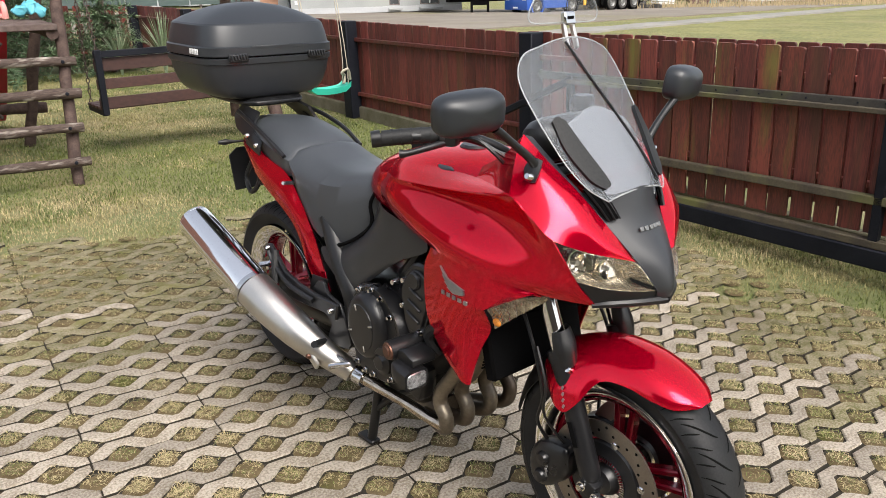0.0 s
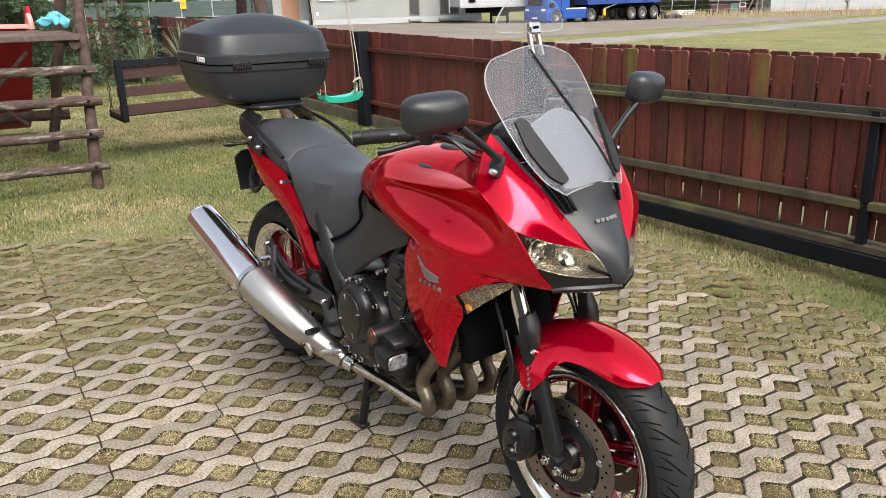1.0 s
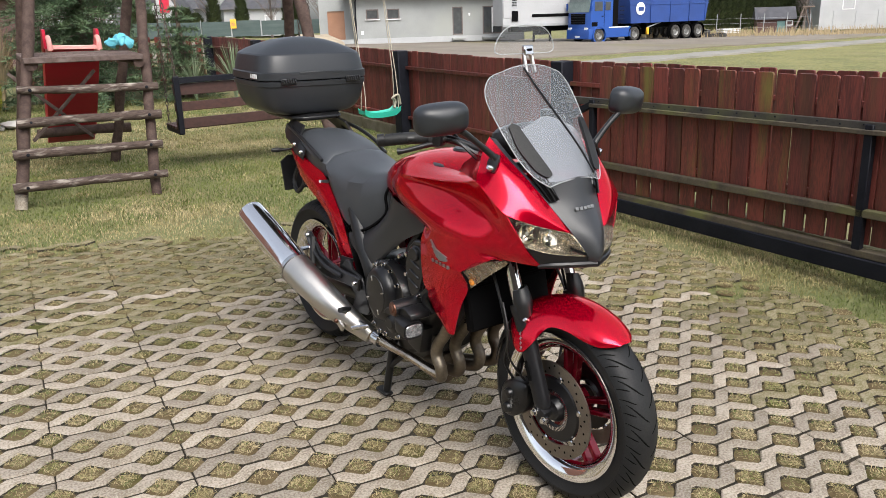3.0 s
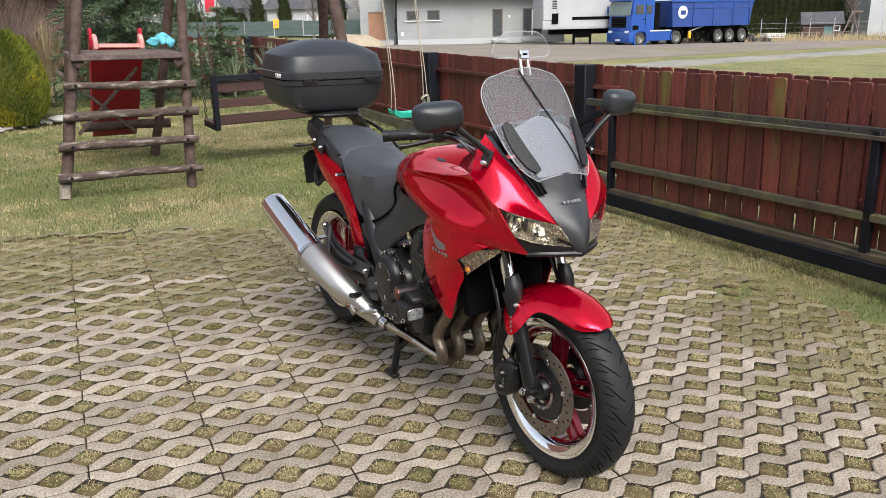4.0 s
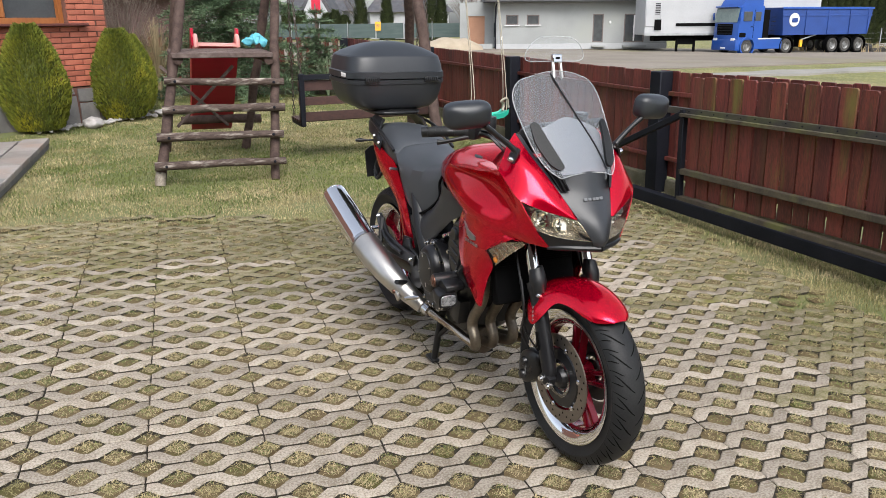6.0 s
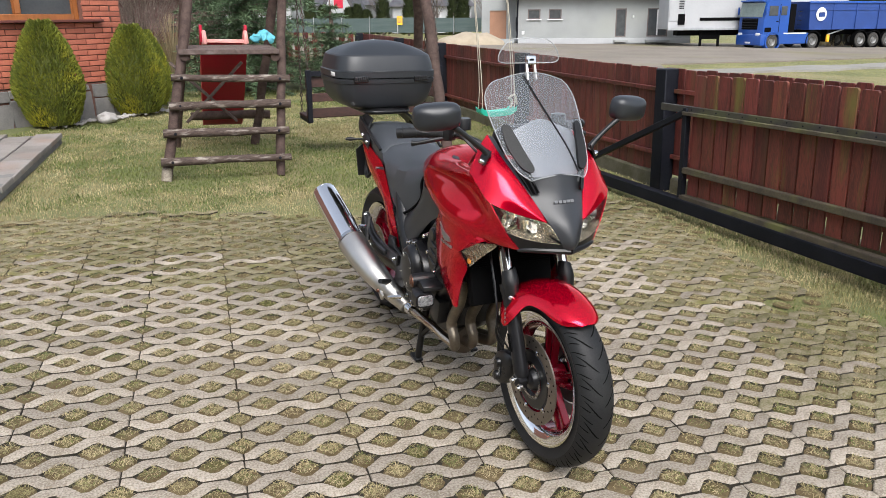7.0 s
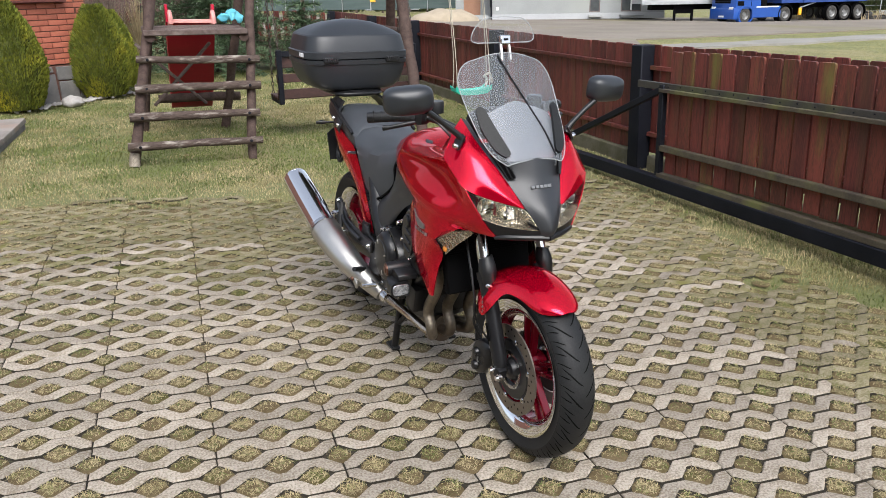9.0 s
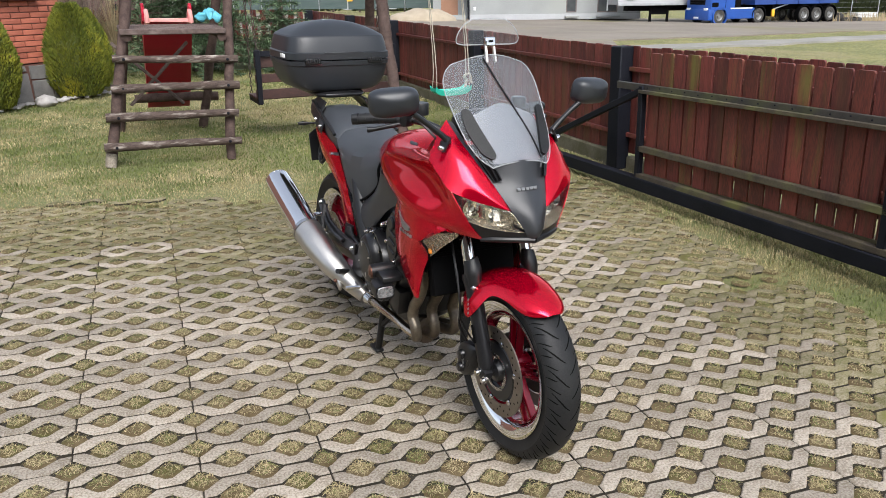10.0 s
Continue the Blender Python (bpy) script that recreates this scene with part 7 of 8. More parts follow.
def make_grey_house():
    h = hold("grey_house", FARM @ pose(3.0, 63, -0.42), "long single-storey grey rendered house across the yard", "house")
    holes = [(0.84, 1.82, 1.85, 2.6), (2.48, 3.46, 1.85, 2.6), (7.66, 8.48, 0.5, 2.62), (10.1, 11.68, 0.5, 2.62)]
    bm = bmesh.new()
    wall_boxes(bm, 13.5, 3.75, 0.4, holes, pose(0, 0, 0) @ Matrix.Diagonal((1, -1, 1, 1)), 0.0, 0.0)
    bmesh.ops.reverse_faces(bm, faces=bm.faces)
    box(bm, (13.0, 8.0, 3.7), pose(6.75, 4.6, 1.8))
    part("wall", bm, M_RENDER, h, shade=False)
    part("plinth", boxed((13.5, 0.1, 0.42), pose(6.75, -0.05, 0.2)), M_WHITEW, h)
    for a, b, c, d in holes:
        wi = window(h, pose((a + b) / 2, 0.02, (c + d) / 2), b - a - 0.08, d - c - 0.08, M_FRAMEB)
        if b - a > 1.2:
            part("frame_bar", boxed((0.1, 0.1, d - c - 0.2), pose((a + b) / 2, 0.03, (c + d) / 2)), M_FRAMEW, wi)
        if d - c < 1:
            part("sill", boxed((b - a + 0.2, 0.2, 0.06), pose((a + b) / 2, -0.05, c - 0.03)), M_FRAMEW, wi)
        else:
            part("door_step", boxed((b - a + 0.2, 0.6, 0.12), pose((a + b) / 2, -0.35, c - 0.3)), M_RENDER, wi)
    part("roof", boxed((15.0, 10.5, 0.3), pose(6.6, 4.2, 3.72), 0.02), M_DARKROOF, h, "dark roof edge")
    part("downpipe", tubed([(0.35, -0.1, 3.6), (0.05, -0.1, 3.2), (0.05, -0.1, 0.0)], 0.06, 8, 2), M_POST, h)
    part("wall_lamp", boxed((0.14, 0.12, 0.2), pose(9.0, -0.06, 2.0), 0.02), M_FRAMEW, h)
    part("meter_box", boxed((0.2, 0.06, 0.26), pose(0.5, -0.03, 0.85), 0.01), M_FRAMEW, h)
    bm = bmesh.new()
    wall_boxes(bm, 0.0, 3.6, 0.3, [(-2.1, -0.75, 0.35, 2.55)], pose(0, 2, 0) @ Matrix.Diagonal((1, -1, 1, 1)), -2.75, 0.0)
    bmesh.ops.reverse_faces(bm, faces=bm.faces)
    part("garage_wall", bm, M_RENDER, h, shade=False)
    gd = part("garage_door", boxed((1.35, 0.08, 2.2), pose(-1.42, 2.14, 1.45)), M_GARAGE, h, "brown sectional garage door")
    part("ramp", boxed((2.2, 2.0, 0.35), pose(-1.3, 0.9, 0.12, -6)), M_RENDER, h)


make_grey_house()


def wheel_far(parent, x, y, z0, r=0.5, w=0.32, rim=None):
    t = part("wheel", lathe([(r * 0.58, -w / 2), (r * 0.93, -w / 2), (r, -w * 0.35), (r, w * 0.35), (r * 0.93, w / 2), (r * 0.58, w / 2)], 28, pose(x, y, z0, 90)), M_TYREF, parent)
    part("rim", lathe([(0, w * 0.25), (r * 0.2, w * 0.25), (r * 0.22, w * 0.1), (r * 0.42, w * 0.08), (r * 0.56, w * 0.42), (r * 0.6, w * 0.45)], 24, pose(x, y, z0, 90)), rim or M_RIM, t)
    return t


def make_truck():
    t = hold("tipper_truck", FARM @ pose(19.5, 56, -0.45, 0, 0, 22), "blue tractor unit with a darker blue tipper trailer, parked", "truck")
    cab = smooth_loft([[(x, y, z0) for x, y in ((0.12 + o, 0), (2.25, 0), (2.25, 2.5), (0.12 + o, 2.5), (0.0 + o, 2.2), (0.0 + o, 0.3))] for z0, o in ((0.95, 0.0), (1.6, 0.0), (2.1, 0.03), (2.3, 0.08), (3.1, 0.22), (3.25, 0.32))], 2)
    cab_o = part("cab", cab, M_BLUE, t, "bright blue sleeper cab")
    part("roof_fairing", smooth_loft([[(x, y, z0) for x, y in ((0.5 + o, 0.15), (2.2, 0.1), (2.2, 2.4), (0.5 + o, 2.35))] for z0, o in ((3.25, -0.1), (3.45, 0.0), (3.75, 0.25), (4.05, 0.75))], 2), M_BLUE, cab_o)
    # the glass's pale base colour carries the windscreen's reflection
    part("windscreen", boxed((0.05, 2.3, 0.95), pose(0.1, 1.25, 2.62, 0, 10)), M_CABGLASS, cab_o, "windscreen with a pale green reflection put into its colour")
    part("door_line", boxed((0.03, 0.012, 1.9), pose(1.42, -0.004, 2.05)), M_DARK, cab_o)
    part("door_handle", boxed((0.18, 0.03, 0.06), pose(1.25, -0.012, 1.85), 0.01), M_DARK, cab_o)
    part("cab_step", boxed((0.55, 0.03, 0.3), pose(0.5, -0.012, 1.3), 0.02), M_DARK, cab_o)
    part("visor", boxed((0.3, 2.3, 0.1), pose(0.12, 1.25, 3.18, 0, 15), 0.02), M_BLUE, cab_o)
    part("side_window", boxed((0.75, 0.04, 0.65), pose(0.85, -0.005, 2.55), 0.01), M_WINGLASS, cab_o)
    part("side_window", boxed((0.5, 0.04, 0.6), pose(1.75, -0.005, 2.55), 0.01), M_WINGLASS, cab_o)
    gr = part("grille", boxed((0.05, 1.6, 0.75), pose(0.0, 1.25, 1.68), 0.02), M_DARK, cab_o)
    for k in range(4):
        part("grille_bar", boxed((0.04, 1.5, 0.05), pose(-0.03, 1.25, 1.42 + 0.18 * k), 0.01), M_POST, gr)
    part("bumper", boxed((0.5, 2.5, 0.75), pose(0.22, 1.25, 0.62), 0.06, 2), M_BLUE, cab_o)
    for y in (0.35, 2.15):
        part("headlamp", boxed((0.06, 0.42, 0.2), pose(0.0, y, 0.98), 0.02), M_FRAMEW, cab_o)
        part("mirror", boxed((0.12, 0.1, 0.5), pose(0.12, -0.15 if y < 1 else 2.65, 2.55), 0.02), M_BLUE, cab_o)
    part("number_plate", boxed((0.03, 0.5, 0.12), pose(-0.045, 1.25, 0.42)), M_FRAMEW, cab_o)
    part("wheel_arch", lathe([(0.56, 0.0), (0.66, 0.0), (0.66, 0.35), (0.56, 0.35)], 28, pose(1.0, 0.3, 0.52, 90)), M_BLUE, cab_o)
    part("side_skirt", boxed((2.6, 0.5, 0.75), pose(2.85, 0.27, 0.68), 0.04), M_BLUE, t)
    part("skirt_stripe", boxed((2.0, 0.03, 0.08), pose(2.9, 0.01, 1.04)), M_FRAMEW, t)
    part("chassis", boxed((4.2, 1.0, 0.3), pose(3.6, 1.25, 0.85)), M_DARK, t)
    part("air_stack", boxed((0.5, 2.2, 2.0), pose(2.7, 1.25, 2.0), 0.03), M_DARK, t)
    for k in range(5):
        part("ladder_rung", boxed((0.35, 0.04, 0.04), pose(3.2, 0.05, 1.3 + 0.3 * k)), M_POST, t)
    # tipper
    body = [[(x, y, z0) for x, z0 in ((4.1 + f, 1.25), (12.2, 1.25), (12.5, 3.15), (3.9 - f, 3.15))] for y, f in ((0.0, 0.0), (2.5, 0.0))]
    tp = part("tipper_body", loft(body), M_BLUED, t, "dark blue steel tipper body", shade=False)
    part("top_rail", boxed((8.7, 0.08, 0.16), pose(8.2, -0.04, 3.1), 0.02), M_BLUE, tp)
    part("band", boxed((8.5, 0.04, 0.1), pose(8.2, -0.02, 2.6), 0.01), M_BLUED, tp)
    for x in (6.1, 8.2, 10.3, 12.1):
        part("rib", boxed((0.08, 0.06, 1.85), pose(x, -0.03, 2.2), 0.01), M_BLUED, tp)
    part("emblem", lathe([(0, 0.03), (0.3, 0.03), (0.44, 0.03), (0.47, 0.0)], 28, pose(5.0, -0.04, 2.3, 90)), M_FRAMEW, tp, "round white emblem")
    part("emblem_shape", boxed((0.5, 0.02, 0.3), pose(5.0, -0.085, 2.28), 0.05), M_BLUED, tp)
    part("trailer_chassis", boxed((8.0, 0.9, 0.35), pose(8.3, 1.25, 1.05)), M_DARK, t)
    part("leg_box", boxed((0.5, 0.6, 0.9), pose(6.2, 0.5, 0.85), 0.03), M_DARK, t)
    part("yellow_chock", boxed((0.25, 0.15, 0.5), pose(6.0, 0.15, 0.65), 0.03), M_YELLOW, t)
    part("ram", tubed([(6.0, 0.2, 0.9), (7.4, 0.2, 1.25)], 0.05, 8, 2), M_GALV, t)
    for x in (8.96, 10.2, 11.55):
        wheel_far(t, x, 0.2, 0.5)
        part("mudguard", lathe([(0.6, -0.2), (0.64, -0.2), (0.64, 0.2), (0.6, 0.2)], 28, pose(x, 0.2, 0.52, 90)), M_DARK, t)
        wheel_far(t, x, 2.3, 0.5)
    for x in (1.0, 4.58):
        wheel_far(t, x, 0.2, 0.5)
        wheel_far(t, x, 2.3, 0.5)
    part("mudguard", lathe([(0.6, -0.25), (0.66, -0.25), (0.66, 0.25), (0.6, 0.25)], 28, pose(4.58, 0.25, 0.52, 90)), M_DARK, t)


make_truck()


def make_trailer():
    t = hold("box_trailer", FARM @ pose(13.65, 58.5, -0.45, 0, 0, 4), "white refrigerated box trailer parked on its legs", "trailer")
    part("box", boxed((13.0, 2.5, 2.7), pose(6.5, 1.25, 2.6), 0.03), M_WHITEW, t)
    part("front_unit", boxed((1.15, 2.1, 1.9), pose(0.6, 1.0, 2.75), 0.06), M_WHITEW, t)
    part("unit_window", boxed((0.5, 0.04, 0.75), pose(0.95, -0.06, 1.95)), M_DARK, t)
    for k in range(7):
        part("louvre", boxed((0.35, 0.04, 0.05), pose(0.9, -0.06, 2.7 + 0.12 * k)), M_DARK, t)
    part("floor_edge", boxed((13.0, 0.1, 0.18), pose(6.5, -0.03, 1.28), 0.01), M_GALV, t)
    part("chassis", boxed((12.0, 1.0, 0.4), pose(7.0, 1.25, 1.0)), M_DARK, t)
    part("side_strip", boxed((4.2, 0.04, 0.22), pose(4.4, -0.02, 1.95)), M_DARK, t, "black side strip")
    for x in (2.6, 3.9):
        part("leg", boxed((0.16, 0.16, 1.25), pose(x, 0.4, 0.6), 0.01), M_DARK, t)
    part("leg_brace", boxed((1.3, 0.1, 0.5), pose(3.2, 0.45, 0.8)), M_DARK, t)


make_trailer()


def make_green_fence():
    f = hold("mesh_fence", FARM @ pose(-6.9, 68, 0.18), "green sheeted wire fence on galvanised posts", "fence")
    for i in range(-6, 6):
        x = i * 2.4
        part("post", tubed([(x, -0.06, 0), (x, -0.06, 1.45)], 0.035, 6, 1), M_GALV, f)
        part("sheet", boxed((2.3, 0.04, 1.15 if i % 3 else 1.25), pose(x + 1.2, 0, 0.72), 0.0), M_MESHF, f, shade=False)
    sg = part("warning_sign", boxed((0.46, 0.03, 0.72), pose(0.2, -0.12, 1.1), 0.004), M_YELLOW, f, "orange-yellow notice board")
    for k in range(4):
        part("sign_bar", boxed((0.3, 0.01, 0.05), pose(0.2, -0.14, 0.95 + 0.1 * k)), M_GARAGE, sg)


make_green_fence()


def make_far_house(name, u, d, w, dep, hw, hr, yaw, wallm, label, gable=False):
    h = hold(name, FARM @ pose(u, d, -0.1, 0, 0, yaw), label, "house")
    part("wall", boxed((w, dep, hw), pose(0, 0, hw / 2)), wallm, h, shade=False)
    o = 0.5
    if gable:
        prof = [(-w / 2 - o, hw - 0.1), (w / 2 + o, hw - 0.1), (0, hr)]
        bm = plate(prof, dep + 1, pose(0, dep / 2 + 0.5, 0, 90))
        part("roof", bm, M_DARKROOF, h, shade=False)
        part("gable", plate([(-w / 2, hw - 0.15), (w / 2, hw - 0.15), (0, hr - 0.5)], 0.1, pose(0, -dep / 2 - 0.5, 0, 90)), wallm, h, shade=False)
    else:
        rings = [[(-w / 2 - o, -dep / 2 - o, hw), (w / 2 + o, -dep / 2 - o, hw), (w / 2 + o, dep / 2 + o, hw), (-w / 2 - o, dep / 2 + o, hw)], [(-w / 4, -0.2, hr), (w / 4, -0.2, hr), (w / 4, 0.2, hr), (-w / 4, 0.2, hr)]]
        part("roof", loft(rings), M_DARKROOF, h, shade=False)
    for k in (-0.3, 0.05, 0.32):
        window(h, pose(w * k, -dep / 2 - 0.03, hw * 0.55), 1.1, 1.2)
    part("chimney", boxed((0.6, 0.6, 1.2), pose(w * 0.2, 0, hr)), M_GARAGE, h)
    return h


make_far_house("far_house", -6.0, 96, 9, 9, 2.9, 6.2, 8, M_WHITEW, "distant white house with a dark hipped roof")
make_far_house("far_house", -16.5, 100, 8, 9, 3.0, 6.5, -10, M_WHITEW, "distant pale house with a dark hipped roof")
gh = make_far_house("far_house", -14.2, 84, 3.2, 6, 2.2, 5.4, 0, M_WHITEW, "distant white gabled house with a red panel", True)
part("red_panel", boxed((0.9, 0.06, 1.4), pose(0.1, -3.62, 3.2)), M_SLIDE, gh)
make_far_house("far_house", -27, 95, 9, 8, 3.0, 6.3, 12, M_WHITEW, "distant pale house with a dark roof behind the garden")
make_far_house("white_house", 55.5, 74, 13, 9, 4.5, 8.0, -14, M_WHITEW, "white rendered house at the edge of the field")


def make_field_shed():
    h = hold("field_shed", FARM @ pose(42.6, 70, -0.3, 0, 0, -24), "small dark wooden shed with a grey roof beside the hedge", "shed")
    part("wall", boxed((3.2, 2.4, 1.3), pose(0, 0, 0.65)), M_SHED, h, shade=False)
    part("roof", plate([(-1.5, 1.2), (1.5, 1.2), (0, 2.3)], 3.6, pose(-1.8, 0, 0, 90, 0, 90)), M_DARKROOF, h, shade=False)
    part("door", boxed((0.7, 0.05, 1.0), pose(0.5, -1.22, 0.55)), M_TEAL, h, "faded teal door")
    window(h, pose(1.2, -1.23, 0.85), 0.5, 0.4)


M_TEAL = mat("faded_teal_paint", (0.12, 0.22, 0.21), (0.09, 0.17, 0.165), 0.7, 0, 3, 20, 0.1)
make_field_shed()


def make_conifer(u, d, h, r, seed, label, group):
    rng = random.Random(seed)
    t = hold("hedge_conifer", FARM @ pose(u, d, -0.2), label, "tree", group)
    part("trunk", tubed([(0, 0, 0), (0, 0, h * 0.6)], [0.12, 0.05], 6, 2), M_TWIG, t)
    bm = bmesh.new()
    for i in range(900):
        f = rng.random()
        a = rng.uniform(0, 2 * math.pi)
        k = r * (1 - f) ** 0.4 * rng.uniform(0.75, 1.05)
        p = Vector((k * math.cos(a), k * math.sin(a), 0.1 + f * h))
        o = Vector((math.cos(a), math.sin(a), 1.0)).normalized() * rng.uniform(0.25, 0.5)
        s = Vector((-math.sin(a), math.cos(a), 0)) * rng.uniform(0.1, 0.2)
        bm.faces.new([bm.verts.new(v) for v in (p - s, p + s, p + o)])
    part("crown", bm, M_HEDGE, t, shade=False)


for i in range(26):
    make_conifer(30.5 + i * 0.75, 76, 4.3 + 0.25 * math.sin(i * 2.1), 0.6, 100 + i, "tall narrow conifer in a clipped hedge", "field hedge")
for i, (u, d, h) in enumerate(((-16.5, 78, 3.2), (-15.2, 78, 2.6), (-12.8, 79, 2.4), (-12.0, 79, 2.7), (-11.1, 79, 2.2), (-9.6, 80, 4.6), (-7.0, 80, 4.0), (-2.6, 82, 4.8), (-1.6, 82, 4.0), (3.0, 83, 5.0))):
    make_conifer(u, d, h, 0.75, 150 + i, "distant dark conifer behind the mesh fence", "far conifers")


def make_bare_tree(u, d, h, seed):
    rng = random.Random(seed)
    t = hold("bare_tree", FARM @ pose(u, d, -0.2), "leafless tree with fine branches", "tree", "far bare trees")
    part("trunk", tubed([(0, 0, 0), (0.1, 0, h * 0.4), (0, 0.1, h * 0.8)], [0.14, 0.1, 0.03], 6, 3), M_BROWNBARE, t)
    bm = bmesh.new()
    for i in range(26):
        z0 = h * rng.uniform(0.25, 0.75)
        a = rng.uniform(0, 2 * math.pi)
        L = h * rng.uniform(0.2, 0.4)
        e = Vector((math.cos(a) * L * 0.7, math.sin(a) * L * 0.7, z0 + L))
        tube(bm, [(0.05, 0, z0), tuple(e * 0.6 + Vector((0, 0, z0 * 0.4 - 0.1))), tuple(e)], [0.04, 0.025, 0.008], 4, 2, False)
        for _ in range(4):
            q = e * rng.uniform(0.6, 1) + Vector((0, 0, z0 * 0.2))
            tube(bm, [tuple(q), tuple(q + Vector((rng.uniform(-1, 1), rng.uniform(-1, 1), rng.uniform(0, 1))) * 0.7)], [0.018, 0.006], 3, 1, False)
    part("limbs", bm, M_BROWNBARE, t)


for i, (u, d, h) in enumerate(((-20, 80, 6), (-23, 82, 7), (-10.5, 84, 6.5), (-4.5, 84, 6), (0.5, 80, 6), (1.5, 86, 7), (52.5, 66, 2.6), (47, 72, 4), (-28, 76, 7), (-32, 78, 8))):
    make_bare_tree(u, d, h, 200 + i)

# odds and ends at the edge of the yard
tw = hold("timber_frame", FARM @ pose(43.2, 66, -0.2), "wooden swing frame standing at the field's edge", "frame")
for a, b in (((-1.0, 0, 0), (-0.2, 0, 2.2)), ((0.6, 0, 0), (-0.2, 0, 2.2)), ((-0.4, 1.2, 0), (0.6, 0.6, 2.2)), ((1.6, 1.2, 0), (0.6, 0.6, 2.2)), ((-0.5, -0.1, 2.15), (1.2, 0.7, 2.15))):
    part("pole", tubed([a, b], 0.07, 6, 1), M_TWIG, tw)
pb = hold("pallet_stack", FARM @ pose(34.8, 64, -0.2), "low stack of white pallets at the yard's edge", "pallets")
for k in range(3):
    part("board", boxed((1.6, 1.0, 0.08), pose(0, 0, 0.1 + 0.14 * k)), M_FRAMEW, pb)
tyres = hold("old_tyres", FARM @ pose(31.3, 62, -0.4), "heap of old dark tyres beside the trailer", "tyres")
for k, (x, y, z0, rx) in enumerate(((0, 0, 0.15, 0), (0.9, 0.1, 0.15, 0), (0.3, 0.1, 0.42, 12), (1.7, 0, 0.15, 6), (-0.6, 0.2, 0.5, 70))):
    part("tyre", lathe([(0.28, -0.12), (0.47, -0.13), (0.5, 0), (0.47, 0.13), (0.28, 0.12)], 20, pose(x, y, z0, rx)), M_TYREF, tyres)
bm = bmesh.new()
bmesh.ops.create_uvsphere(bm, u_segments=24, v_segments=12, radius=1)
for v in bm.verts:
    v.co = Vector((v.co.x * 2.6, v.co.y * 1.8, max(v.co.z, -0.1) * (0.85 + 0.25 * noise.noise(v.co * 2))))
M_SAND = mat("builder_sand", (0.36, 0.3, 0.22), (0.3, 0.25, 0.18), 0.95, 0, 2, 20, 0.3)
sp = part("sand_heap", bm, M_SAND)
sp.matrix_world = FARM @ pose(-0.6, 60, -0.4)
tagged(sp, "heap of pale builder's sand in the yard", "sand heap")
rng = random.Random(21)
bm = bmesh.new()
for i in range(1600):
    u, d = rng.uniform(26, 60), rng.gauss(63.5, 1.6)
    x, y = far(u, d)
    z0 = gz(x, y)
    h = rng.uniform(0.3, 0.9)
    s = rng.uniform(0.02, 0.05)
    dx = rng.uniform(-0.2, 0.2)
    bm.faces.new([bm.verts.new(v) for v in ((x - s, y, z0), (x + s, y, z0), (x + dx, y, z0 + h))])
tagged(part("field_weeds", bm, M_STRAW, shade=False), "dry straw-coloured weeds along the field's edge", "weeds", kind="stuff")
wf = hold("wire_fence", FARM @ pose(38, 65, -0.25), "thin wire fence on pale posts at the field's edge", "fence")
for k in range(10):
    part("post", tubed([(k * 2.2 - 6, 0, -0.1), (k * 2.2 - 6, 0, 1.7)], 0.035, 6, 1), M_GALV, wf)
for z0 in (0.5, 0.9, 1.3):
    part("wire", tubed([(-6, 0, z0), (14, 0, z0)], 0.01, 4, 1), M_GALV, wf)

# unseen dark wall added behind the camera; closes the place and darkens reflections
M_BACKWALL = mat("reflection_wall_dark", (0.1, 0.075, 0.06), (0.075, 0.055, 0.045), 0.9, 0, 0.6, 12, 0.2)
bw = part("reflection_wall", boxed((17, 0.4, 5.6), pose(0.5, -7.5, 2.7)), M_BACKWALL, None, shade=False)
tagged(bw, "unseen dark brown wall added behind the camera", "wall", kind="structure")

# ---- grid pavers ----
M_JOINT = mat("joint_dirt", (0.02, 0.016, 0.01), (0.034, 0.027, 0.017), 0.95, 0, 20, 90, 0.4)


def strip_outline(odd, half=1.96):
    """One zigzag stone between two rows of holes, two periods long."""
    hw, hl, gap, end = 0.0535, 0.059, 0.0063, 0.0024
    P = PERIOD
    lo_c = [0, P, 2 * P] if not odd else [P / 2, 1.5 * P]
    hi_c = [P / 2, 1.5 * P] if not odd else [0, P, 2 * P]

    def edge(centres, base, sign):
        pts = [(end, base + sign * gap)] if centres[0] > 0.01 else []
        for c in centres:
            tri = [(c - hl, base + sign * gap), (c - hl * 0.62, base + sign * hw * 0.46), (c - hl * 0.16, base + sign * hw * 0.96), (c + hl * 0.16, base + sign * hw * 0.96), (c + hl * 0.62, base + sign * hw * 0.46), (c + hl, base + sign * gap)]
            for x, y in tri:
                if end <= x <= 2 * P - end:
                    pts.append((x, y))
            if abs(c) < 0.01:
                pts.insert(0, (end, base + sign * hw))
            if abs(c - 2 * P) < 0.01:
                pts.append((2 * P - end, base + sign * hw))
        if centres[-1] < 2 * P - 0.01:
            pts.append((2 * P - end, base + sign * gap))
        return pts
    lo = edge(lo_c, 0.0, 1)
    hi = edge(hi_c, STEP, -1)
    return lo + hi[::-1]


